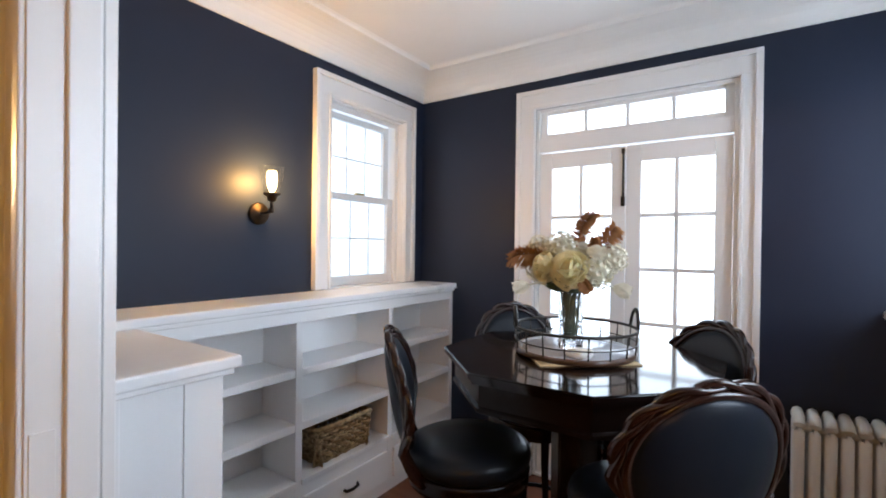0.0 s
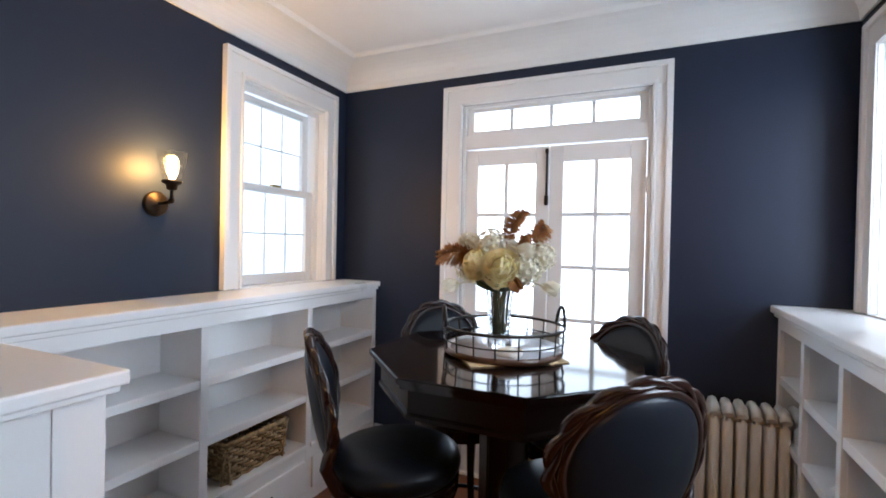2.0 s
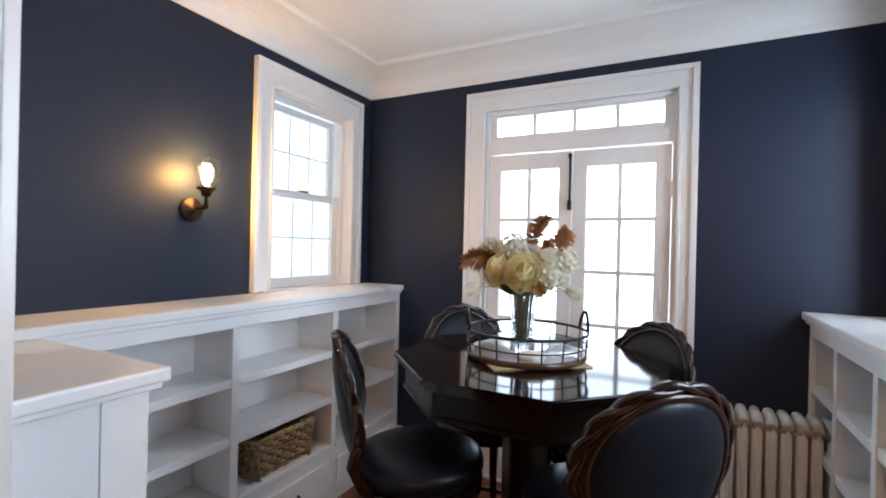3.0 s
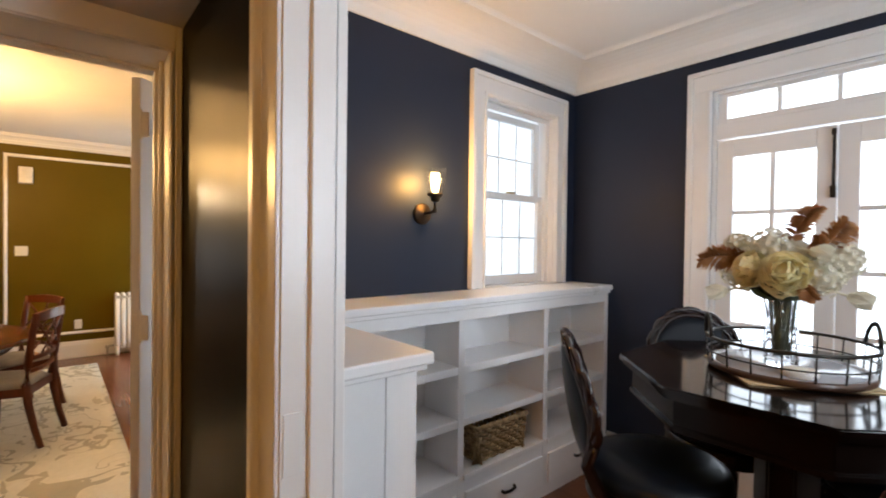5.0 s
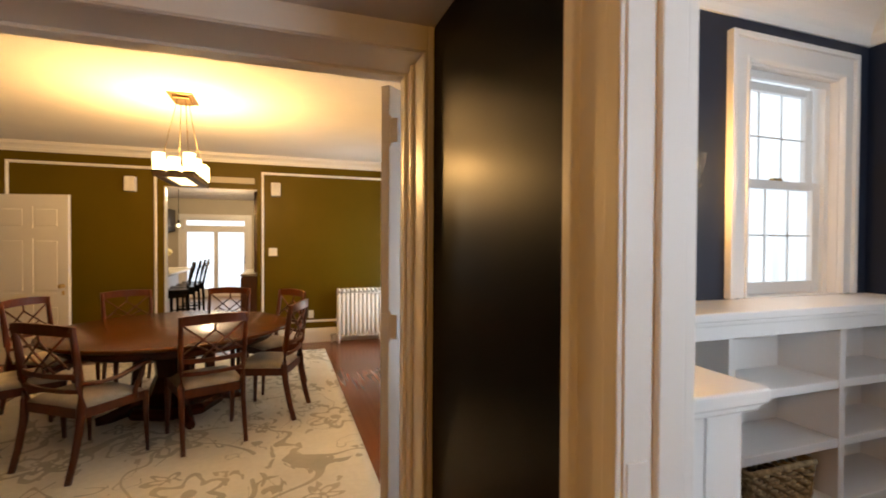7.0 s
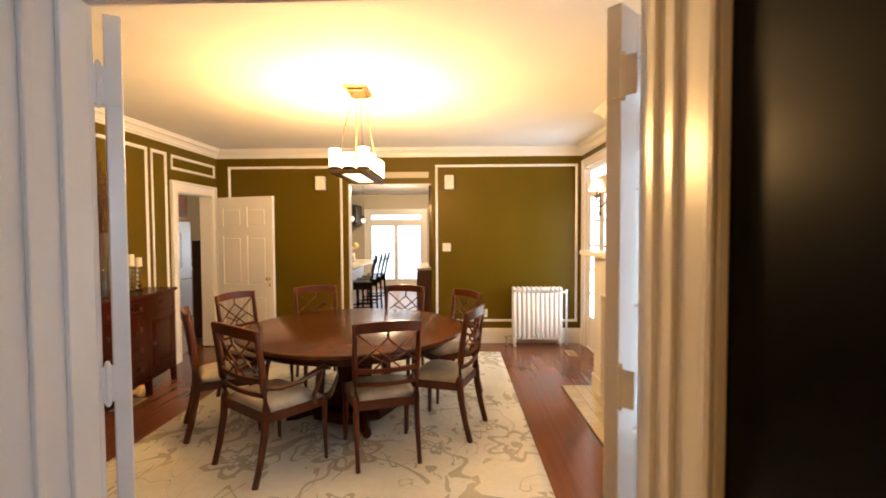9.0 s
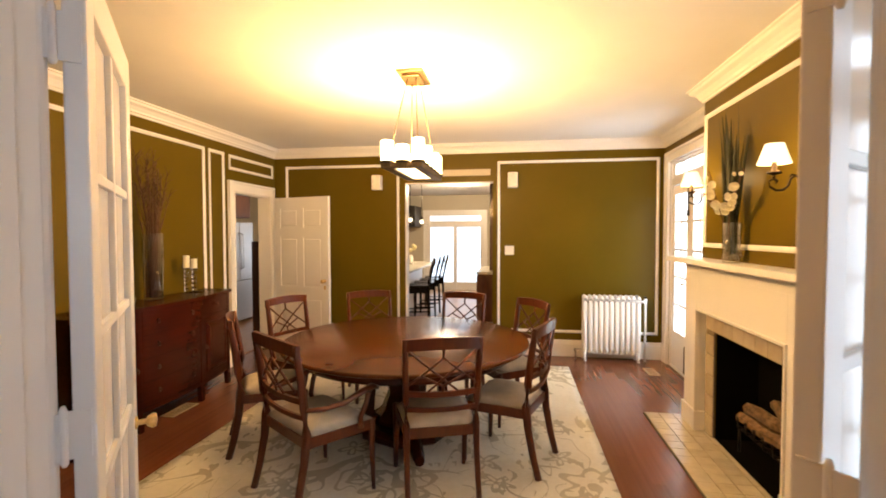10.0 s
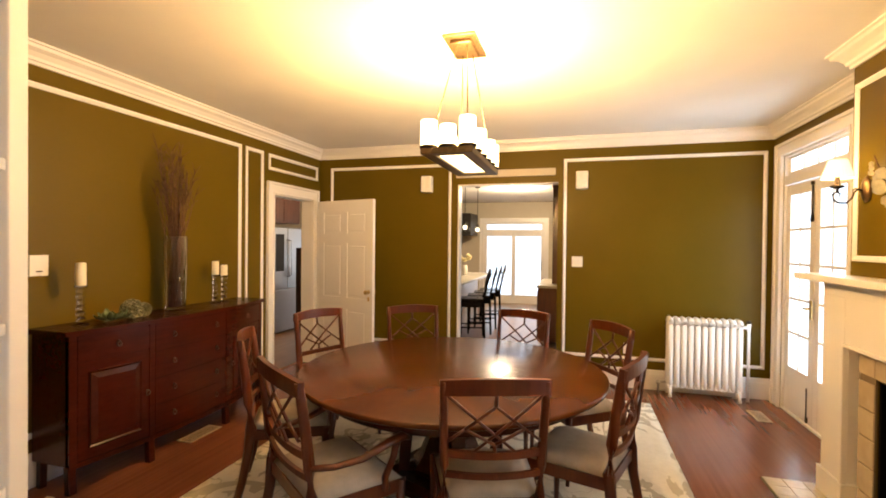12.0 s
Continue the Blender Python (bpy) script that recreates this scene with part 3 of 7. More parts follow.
def pane_grid(owner, name_glass, o, u, n, a0, a1, z0, z1, cols, rows, mw=0.022, md=0.03, glass=None, bars=WHITE):
    """Muntins and panes in a sash opening: each bar and each pane a part of its own."""
    o, u, n = Vector(o), Vector(u), Vector(n)
    def blk(p0, p1, q0, q1, d0, d1, bev=0.0):
        bm = B()
        c = [o + u * p0 + n * d0, o + u * p1 + n * d1]
        box(bm, min(c[0].x, c[1].x), min(c[0].y, c[1].y), q0, max(c[0].x, c[1].x), max(c[0].y, c[1].y), q1, bev)
        return bm
    da, dz = (a1 - a0) / cols, (z1 - z0) / rows
    mv = mw * (0.6 if mw < 0.015 else 1.0)
    for i in range(1, cols):
        part("muntin", blk(a0 + da * i - mv / 2, a0 + da * i + mv / 2, z0, z1, -md / 2, md / 2, 0.003), bars, owner)
    for j in range(1, rows):
        part("muntin", blk(a0, a1, z0 + dz * j - mw / 2, z0 + dz * j + mw / 2, -md / 2 + 0.001, md / 2 - 0.001, 0.003), bars, owner)
    for i in range(cols):
        for j in range(rows):
            g = part("pane", blk(a0 + da * i + 0.002, a0 + da * (i + 1) - 0.002, z0 + dz * j + 0.002, z0 + dz * (j + 1) - 0.002, -0.002, 0.002), glass or GLASS, owner)
            g.visible_shadow = glass is not None


def rails(bm, o, u, n, a0, a1, z0, z1, stile, top, bottom, d):
    """A leaf's two stiles and two rails round its glazing."""
    o, u, n = Vector(o), Vector(u), Vector(n)
    def blk(p0, p1, q0, q1):
        c = [o + u * p0 - n * d / 2, o + u * p1 + n * d / 2]
        box(bm, min(c[0].x, c[1].x), min(c[0].y, c[1].y), q0, max(c[0].x, c[1].x), max(c[0].y, c[1].y), q1, 0.004)
    blk(a0, a0 + stile, z0, z1); blk(a1 - stile, a1, z0, z1)
    blk(a0 + stile, a1 - stile, z1 - top, z1); blk(a0 + stile, a1 - stile, z0, z0 + bottom)


# sash window of the breakfast room
WIN = thing("window_1", "white double-hung sash window with thin grilles", "window", kind="structure")
b = B(); opening_casing(b, (XW, 0, 0), (0, 1, 0), (1, 0, 0), 2.088, 2.782, 2.385, 0.125, 0.022, 1.232, None, 0.105)
part("window_casing", b, WHITE, WIN)
b = B()
box(b, XW - 0.15, 2.062, 1.192, XW - 0.002, 2.088, 2.40); box(b, XW - 0.15, 2.782, 1.192, XW - 0.002, 2.808, 2.40)
box(b, XW - 0.15, 2.088, 2.375, XW - 0.002, 2.782, 2.40); box(b, XW - 0.15, 2.088, 1.192, XW + 0.02, 2.782, 1.236, 0.004)
box(b, XW - 0.065, 2.088, 1.236, XW - 0.045, 2.125, 2.375); box(b, XW - 0.065, 2.745, 1.236, XW - 0.045, 2.782, 2.375); box(b, XW - 0.065, 2.125, 2.34, XW - 0.045, 2.745, 2.375)
part("window_frame", b, WHITE, WIN)
for nm, d, z0, z1, lab in (("upper_sash", -0.125, 1.79, 2.35, ""), ("lower_sash", -0.085, 1.236, 1.83, "")):
    b = B(); rails(b, (XW + d, 0, 0), (0, 1, 0), (1, 0, 0), 2.12, 2.75, z0, z1, 0.055, 0.045, 0.06 if d > -0.1 else 0.04, 0.035)
    s = part(nm, b, WHITE, WIN)
    zb = z0 + (0.06 if d > -0.1 else 0.04)
    pane_grid(s, "pane", (XW + d, 0, 0), (0, 1, 0), (1, 0, 0), 2.175, 2.695, zb, z1 - 0.045, 3, 2, 0.009, 0.012)
b = B(); box(b, XW - 0.105, 2.40, 1.828, XW - 0.075, 2.47, 1.845, 0.004)
part("sash_lock", b, BRASS, WIN)

# right wall: the window by the corner, and an unseen one added for light
def side_window(name, label, y0):
    W = thing(name, label, "window", kind="structure")
    b = B(); opening_casing(b, (XE, 0, 0), (0, 1, 0), (-1, 0, 0), y0, y0 + 0.694, 2.385, 0.125, 0.022, 1.232)
    part("window_casing", b, WHITE, W)
    b = B()
    box(b, XE + 0.002, y0 - 0.026, 1.192, XE + 0.15, y0, 2.40); box(b, XE + 0.002, y0 + 0.694, 1.192, XE + 0.15, y0 + 0.72, 2.40)
    box(b, XE + 0.002, y0, 2.375, XE + 0.15, y0 + 0.694, 2.40); box(b, XE - 0.02, y0, 1.192, XE + 0.15, y0 + 0.694, 1.236)
    part("window_frame", b, WHITE, W)
    for nm, d, z0, z1 in (("upper_sash", 0.125, 1.79, 2.375), ("lower_sash", 0.085, 1.236, 1.83)):
        b = B(); rails(b, (XE + d, 0, 0), (0, 1, 0), (1, 0, 0), y0, y0 + 0.694, z0, z1, 0.06, 0.045, 0.05, 0.035)
        sash = part(nm, b, WHITE, W)
        pane_grid(sash, "pane", (XE + d, 0, 0), (0, 1, 0), (1, 0, 0), y0 + 0.06, y0 + 0.634, z0 + 0.05, z1 - 0.045, 3, 2, 0.010, 0.014)


side_window("window_2", "white sash window casing beside the corner", 2.088)
side_window("added_window", "unseen sash window added to light the bookcases", 0.978)


def french_doors(name, label, o, u, n, a0, a1, head, transom, zg0, rows, glass, casing_w=0.125, casing_head=0.118, casing_w1=None):
    """Double glazed doors with a four-light transom, in a casing: a0..a1 between the jambs."""
    o, u, n = Vector(o), Vector(u), Vector(n)
    T = thing(name, label, "french door", kind="structure")
    def blkm(bm, p0, p1, q0, q1, d0, d1, bev=0.003):
        c = [o + u * p0 + n * d0, o + u * p1 + n * d1]
        box(bm, min(c[0].x, c[1].x), min(c[0].y, c[1].y), q0, max(c[0].x, c[1].x), max(c[0].y, c[1].y), q1, bev)
    ztop = transom[1] + 0.04
    b = B(); opening_casing(b, o, u, n, a0, a1, ztop, casing_w, 0.022, 0.0, casing_head, casing_w1)
    part("door_casing", b, WHITE, T)
    b = B()
    blkm(b, a0 - 0.001, a0 + 0.02, 0, ztop + 0.002, -0.19, -0.002); blkm(b, a1 - 0.02, a1 + 0.001, 0, ztop + 0.002, -0.19, -0.002)
    blkm(b, a0 + 0.02, a1 - 0.02, ztop - 0.018, ztop + 0.002, -0.19, -0.002)
    blkm(b, a0 + 0.02, a1 - 0.02, head + 0.008, transom[0] - 0.035, -0.10, -0.004)
    blkm(b, a0 + 0.02, a1 - 0.02, 0.0, 0.02, -0.19, -0.002)
    part("door_frame", b, WHITE, T)
    b = B(); rails(b, o - n * 0.05, u, n, a0 + 0.02, a1 - 0.02, transom[0] - 0.035, ztop - 0.018, 0.045, 0.022, 0.035, 0.04)
    tr = part("transom_sash", b, WHITE, T)
    pane_grid(tr, "pane", o - n * 0.05, u, n, a0 + 0.065, a1 - 0.065, transom[0], transom[1], 4, 1, 0.022, 0.03, glass)
    mid = (a0 + a1) / 2
    for s, (p0, p1) in enumerate(((a0 + 0.022, mid - 0.002), (mid + 0.002, a1 - 0.022))):
        b = B(); rails(b, o - n * 0.04, u, n, p0, p1, 0.022, head, 0.082, 0.10, zg0 - 0.022, 0.04)
        leaf = part("door_leaf", b, WHITE, T)
        pane_grid(leaf, "pane", o - n * 0.04, u, n, p0 + 0.082, p1 - 0.082, zg0, head - 0.10, 2, rows, 0.024, 0.034, glass)
        for hz in (0.25, 1.05, 1.85):
            b = B(); e = p0 - 0.004 if s == 0 else p1 + 0.004
            c = o + u * e - n * 0.012
            lathe(b, [(0.006, hz - 0.045), (0.007, hz - 0.04), (0.007, hz + 0.04), (0.006, hz + 0.045)], c.x, c.y, 8)
            part("hinge", b, WHITE, leaf)
    b = B()
    c = o + u * (mid - 0.012) - n * 0.005
    tube(b, [c + Vector((0, 0, z)) for z in (head - 0.35, head - 0.02)], 0.007, 8)
    blkm(b, mid - 0.024, mid - 0.002, head - 0.36, head - 0.30, -0.016, 0.008)
    blkm(b, mid - 0.022, mid - 0.004, head - 0.05, head - 0.02, -0.016, 0.008)
    part("surface_bolt", b, BLACKMETAL, T, "black iron surface bolt")
    return T


french_doors("door_1", "white french doors with transom onto daylight", (0, YN, 0), (1, 0, 0), (0, -1, 0), -0.945, 0.172, 2.105, (2.232, 2.353), 0.43, 5, None, casing_w1=0.098)
# unseen twin of door_2, assumed from daylight on the open leaf and mantel end
french_doors("door_7", "unseen twin garden doors, assumed as a daylight source", (0, YR, 0), (1, 0, 0), (0, -1, 0), -3.37, -2.25, 2.105, (2.232, 2.353), 0.43, 5, None)
FD2 = french_doors("door_2", "white glazed garden doors with brass handle", (0, YR, 0), (1, 0, 0), (0, -1, 0), -7.09, -5.97, 2.105, (2.232, 2.353), 0.43, 5, None)
b = B(); tube(b, [(-6.49, YR - 0.02, 1.02), (-6.49, YR - 0.07, 1.02), (-6.41, YR - 0.075, 1.02)], 0.009, 8); box(b, -6.51, YR - 0.022, 0.93, -6.475, YR - 0.01, 1.09, 0.004)
part("lever_handle", b, BRASS, FD2)
b = B(); tube(b, [(-6.55, YR - 0.012, 0.06), (-6.55, YR - 0.012, 0.34)], 0.006, 8); box(b, -6.565, YR - 0.016, 0.05, -6.535, YR - 0.004, 0.10, 0.003)
part("floor_bolt", b, BLACKMETAL, FD2)

# jamb and casings of the breakfast-room opening
J = thing("door_3", "white painted cased opening to the breakfast room", "doorway", kind="structure")
b = B()
box(b, -0.955, YH - 0.024, 0, -0.83, YH - 0.002, 2.32, 0.003); box(b, -0.955, YH - 0.040, 0, -0.925, YH - 0.002, 2.32, 0.004); box(b, -0.85, YH - 0.032, 0, -0.815, YH - 0.002, 2.32, 0.004)
part("casing_leg", b, WHITE, J)
b = B()
box(b, JX - 0.012, YH - 0.022, 0, JX, YS + 0.02, 2.2, 0.002); box(b, JX - 0.002, YH + 0.035, 0, JX + 0.012, YS - 0.008, 2.2, 0.003)
part("jamb_lining", b, WHITE, J)
for z0, z1 in ((1.03, 1.155), (1.98, 2.10)):
    b = B(); box(b, JX - 0.001, YH - 0.016, z0, JX + 0.003, YH + 0.022, z1, 0.001)
    part("filled_hinge_mortise", b, WHITE, J)
b = B()
box(b, JX - 0.13, YS - 0.002, 0, JX + 0.004, YS + 0.022, 2.32, 0.003); box(b, JX - 0.135, YS - 0.002, 0, JX - 0.105, YS + 0.036, 2.32, 0.004)
part("casing_leg", b, WHITE, J)
b = B()
box(b, 0.938, YH - 0.022, 0, 0.95, YS + 0.02, 2.2, 0.002); box(b, 0.95, YH - 0.024, 0, 1.07, YH - 0.002, 2.32, 0.003); box(b, JX - 0.1, YH - 0.024, 2.2, 1.07, YH - 0.002, 2.32, 0.003)
part("casing_head", b, WHITE, J)

# doorway hall - dining room
K = thing("door_4", "white painted double doorway to the dining room", "doorway", kind="structure")
b = B()
box(b, XD0 - 0.002, DWB, 0, XD0 + 0.022, YH - 0.003, DWZ, 0.003); box(b, XD0 - 0.002, YH - 0.026, 0, XD0 + 0.024, YH - 0.003, ZH, 0.004); box(b, XD0 - 0.002, DWB + 0.002, 0, XD0 + 0.030, DWB + 0.012, DWZ, 0.003)
part("casing_leg", b, WHITE, K)
b = B()
box(b, XD0 - 0.002, DWA - 0.125, 0, XD0 + 0.022, DWA, DWZ, 0.003); box(b, XD0 - 0.002, DWA - 0.13, 0, XD0 + 0.038, DWA - 0.10, ZH, 0.004); box(b, XD0 - 0.002, DWA - 0.014, 0, XD0 + 0.030, DWA - 0.004, DWZ, 0.003)
part("casing_leg", b, WHITE, K)
b = B()
box(b, XD0 - 0.002, DWA - 0.10, DWZ, XD0 + 0.022, YH - 0.026, ZH, 0.003); box(b, XD0 - 0.002, DWA - 0.012, DWZ + 0.004, XD0 + 0.030, DWB + 0.012, DWZ + 0.014, 0.003)
part("casing_head", b, WHITE, K)
b = B(); opening_casing(b, (XD1, 0, 0), (0, 1, 0), (-1, 0, 0), DWA, DWB, DWZ, 0.112, 0.018, 0.0, 0.118)
part("door_casing", b, WHITE, K)
b = B()
box(b, XD1, DWA - 0.019, 0, XD0, DWA, DWZ); box(b, XD1, DWB, 0, XD0, DWB + 0.019, DWZ); box(b, XD1, DWA - 0.019, DWZ, XD0, DWB + 0.019, DWZ + 0.019)
for y0, y1 in ((DWA, DWA + 0.014), (DWB - 0.014, DWB)):
    box(b, XD1 + 0.052, y0, 0, XD1 + 0.10, y1, DWZ, 0.003); box(b, XD1 + 0.18, y0, 0, XD1 + 0.20, y1, DWZ, 0.004)
box(b, XD1 + 0.052, DWA + 0.014, DWZ - 0.014, XD1 + 0.10, DWB - 0.014, DWZ, 0.003)
part("jamb_lining", b, WHITE, K)


def glazed_leaf(hinge, end, rows, knob, side):
    h, e = Vector((*hinge, 0)), Vector((*end, 0))
    L = (e - h).length
    ang = math.atan2(e.y - h.y, e.x - h.x)
    leaf = thing("glazed_door", "white double door leaf with pale glazed panes, standing open", "door", m=Matrix.Translation(h) @ Matrix.Rotation(ang, 4, "Z"))
    b = B(); rails(b, (0, 0, 0), (1, 0, 0), (0, 1, 0), 0, L, 0.01, DWZ - 0.006, 0.09, 0.11, 0.24, 0.042)
    part("door_frame", b, WHITE, leaf)
    pane_grid(leaf, "pane", (0, 0, 0), (1, 0, 0), (0, 1, 0), 0.09, L - 0.09, 0.25, DWZ - 0.116, 2, rows, 0.026, 0.034, FROST)
    for hz in (0.32, 1.14, 1.96):
        b = B(); lathe(b, [(0.004, hz - 0.062), (0.008, hz - 0.055), (0.0075, hz - 0.05), (0.0075, hz + 0.05), (0.008, hz + 0.055), (0.004, hz + 0.065)], -0.010, side * 0.034, 8)
        box(b, -0.005, side * 0.034, hz - 0.05, 0.002, -side * 0.012, hz + 0.05); box(b, -0.014, side * 0.034, hz - 0.05, -0.009, side * 0.072, hz + 0.05)
        part("hinge", b, WHITE, leaf)
    if knob:
        for s in (-1, 1):
            b = B()
            m = Matrix.Translation((L - 0.05, s * 0.021, 0.90)) @ Matrix.Rotation(radians(-90 * s), 4, "X")
            lathe(b, [(0.022, 0), (0.022, 0.004), (0.009, 0.008), (0.009, 0.03), (0.018, 0.036), (0.026, 0.05), (0.022, 0.062), (0, 0.066)], 0, 0, 16, m)
            part("door_knob", b, BRASS, leaf)
    return leaf


glazed_leaf((-2.17, -1.0), (-2.765, -1.458), 5, True, 1)
glazed_leaf((-2.165, 0.366), (-2.62, 0.88), 5, False, -1)

# ---- wall mouldings of the dining room ----
def moulding(o, u, n, u0, u1, z0, z1):
    b = B(); frame_mould(b, o, u, n, u0, u1, z0, z1)
    structure("wall_moulding", b, WHITE, "white picture-frame moulding on an olive wall", "moulding")


moulding((XF, 0, 0), (0, 1, 0), (1, 0, 0), -3.235, -1.625, 0.30, 2.485)
moulding((XF, 0, 0), (0, 1, 0), (1, 0, 0), -0.325, 1.645, 0.30, 2.488)
moulding((0, YL, 0), (1, 0, 0), (0, 1, 0), -5.835, -2.3, 0.30, 2.495)
moulding((0, YL, 0), (1, 0, 0), (0, 1, 0), -6.17, -5.90, 0.30, 2.495)
moulding((0, YL, 0), (1, 0, 0), (0, 1, 0), -7.24, -6.26, 2.315, 2.49)
moulding((0, YB, 0), (1, 0, 0), (0, -1, 0), -5.29, -3.89, 1.45, 2.49)
b = B(); box(b, XF - 0.004, OPA - 0.02, 2.312, XF + 0.022, OPB - 0.03, 2.392, 0.004)
structure("opening_moulding", b, KITCHEN_WALL, "pale moulding strip above the kitchen opening", "moulding")
b = B(); box(b, XF - 0.146, OPA - 0.002, 0, XF - 0.004, OPA + 0.014, 2.233); box(b, XF - 0.146, OPA + 0.014, 2.222, XF - 0.004, OPB + 0.002, 2.235)
structure("opening_lining", b, WHITE, "white lining of the kitchen opening", "doorway")

# ---- breakfast room: bookcases ----
def bookcase(name, label, m, length, divs, depth=0.293, first=0.0):
    """Open bookcase along local x, back at y=0, front at y=-depth; divs: centres of the uprights."""
    T = thing(name, label, "bookcase", m=m)
    D = depth
    b = B(); box(b, first, -0.015, 0.06, length, -0.002, 1.17)
    part("back_panel", b, SHELF_WHITE, T)
    for i, x in enumerate(divs):
        b = B(); box(b, x - 0.012, -D + 0.02, 0.06, x + 0.012, -0.015, 1.17); box(b, x - 0.02, -D, 0.06, x + 0.02, -D + 0.02, 1.115, 0.002)
        part("upright", b, SHELF_WHITE, T)
    b = B(); box(b, divs[0] - 0.02, -D, 1.115, divs[-1] + 0.02, -D + 0.02, 1.18, 0.002)
    part("top_rail", b, SHELF_WHITE, T)
    b = B()
    box(b, first, -D - 0.035, 1.192, length, -0.002, 1.228, 0.006); box(b, first, -D - 0.018, 1.172, length, -0.002, 1.192, 0.004)
    part("top_board", b, SHELF_WHITE, T)
    b = B(); box(b, divs[0], -D + 0.002, 0.0, divs[-1], -0.02, 0.325, 0.002)
    part("base", b, SHELF_WHITE, T)
    for a, c in zip(divs, divs[1:]):
        for z in (0.585, 0.85):
            b = B(); box(b, a + 0.014, -D + 0.004, z - 0.002, c - 0.014, -0.016, z + 0.036, 0.003)
            part("shelf", b, SHELF_WHITE, T)
        b = B(); box(b, a + 0.014, -D - 0.012, 0.318, c - 0.014, -0.016, 0.345, 0.003)
        part("shelf", b, SHELF_WHITE, T)
        b = B(); box(b, a + 0.03, -D - 0.012, 0.075, c - 0.03, -D + 0.004, 0.255, 0.004)
        dr = part("drawer_front", b, SHELF_WHITE, T)
        mid = (a + c) / 2
        b = B(); tube(b, [(mid - 0.05, -D - 0.014, 0.175), (mid - 0.045, -D - 0.03, 0.17), (mid, -D - 0.034, 0.166), (mid + 0.045, -D - 0.03, 0.17), (mid + 0.05, -D - 0.014, 0.175)], 0.006, 8, flat=(1, 1.6))
        part("drawer_pull", b, BLACKMETAL, dr, "black iron cup pull")
    return T


# local x runs along +y of the room on the window wall
bookcase("bookcase", "white built-in bookcase under the window, mostly empty", Matrix.Translation((XW, 0, 0)) @ Matrix.Rotation(radians(90), 4, "Z"), YN - 0.004, [0.97, 1.652, 2.33, YN - 0.024], first=YS + 0.04)
bookcase("bookcase", "white built-in bookcase beside the radiator, empty", Matrix.Translation((XE, 0, 0)) @ Matrix.Rotation(radians(-90), 4, "Z"), -0.7, [-YN + 0.024, -2.62, -2.2, -1.5, -0.75], first=-YN + 0.004)

RET = thing("bookcase_return", "white panelled return cabinet at the end of the bookcase", "cabinet")
b = B(); box(b, XW + 0.3, YS + 0.04, 0, -0.99, 0.90, 1.15)
part("body", b, SHELF_WHITE, RET)
b = B(); box(b, -0.99, YS + 0.038, 0, -0.972, 0.905, 1.15, 0.002)
part("end_panel", b, SHELF_WHITE, RET)
for y0, y1 in ((YS + 0.04, YS + 0.09), (0.80, 0.905)):
    b = B(); box(b, -0.974, y0, 0.141, -0.967, y1, 1.138, 0.002)
    part("end_stile", b, SHELF_WHITE, RET)
b = B()
box(b, -0.974, YS + 0.04, 0, -0.95, 0.905, 0.14, 0.003)
part("base_board", b, SHELF_WHITE, RET)
b = B(); box(b, XW + 0.29, YS + 0.038, 1.155, -0.925, 0.935, 1.19, 0.006); box(b, XW + 0.29, YS + 0.038, 1.138, -0.94, 0.922, 1.165, 0.004)
part("top_board", b, SHELF_WHITE, RET)

# woven basket in the bookcase
BAS = thing("storage_basket", "woven seagrass basket with handle holes on a shelf", "basket")
def woven(bm, p0, p1, z0, z1, taper=0.0):
    """Woven wall between two plan points: bundled uprights with weft strands passing in and out."""
    p0, p1 = Vector((*p0, 0)), Vector((*p1, 0))
    d = (p1 - p0); L = d.length; d.normalize(); n = Vector((d.y, -d.x, 0))
    k = max(3, int(L / 0.034)); rows = int((z1 - z0) / 0.0195)
    for r in range(rows):
        z = z0 + (r + 0.5) * (z1 - z0) / rows
        pts = []
        for i in range(2 * k + 1):
            s = (1 if (i + 2 * r) % 4 < 2 else -1) * 0.0085
            pts.append(p0 + d * (L * i / (2 * k)) + n * (s - 0.03 * (1 - (z - z0) / (z1 - z0))) + Vector((0, 0, z + random.uniform(-0.003, 0.003))))
        tube(bm, pts, 0.0092, 5)
    for i in range(k + 1):
        q = p0 + d * (L * i / k)
        tube(bm, [q - n * 0.03 + Vector((0, 0, z0)), q + Vector((0, 0, z1))], 0.006, 5)
bx0, bx1, by0, by1 = -1.83, -1.592, 1.78, 2.17
for nm, q0, q1 in (("front", (bx1, by0), (bx1, by1)), ("back", (bx0, by1), (bx0, by0)), ("side", (bx0, by0), (bx1, by0)), ("side", (bx1, by1), (bx0, by1))):
    b = B(); woven(b, q0, q1, 0.346, 0.535)
    part(nm, b, WICKER, BAS)["kind"] = "stuff"
b = B(); tube(b, [(bx0, by0, 0.537), (bx1, by0, 0.537), (bx1, by1, 0.537), (bx0, by1, 0.537)], 0.014, 8, True)
part("rim", b, WICKER, BAS)
b = B(); box(b, bx0 + 0.028, by0 + 0.028, 0.346, bx1 - 0.028, by1 - 0.028, 0.352)
part("bottom", b, WICKER, BAS)

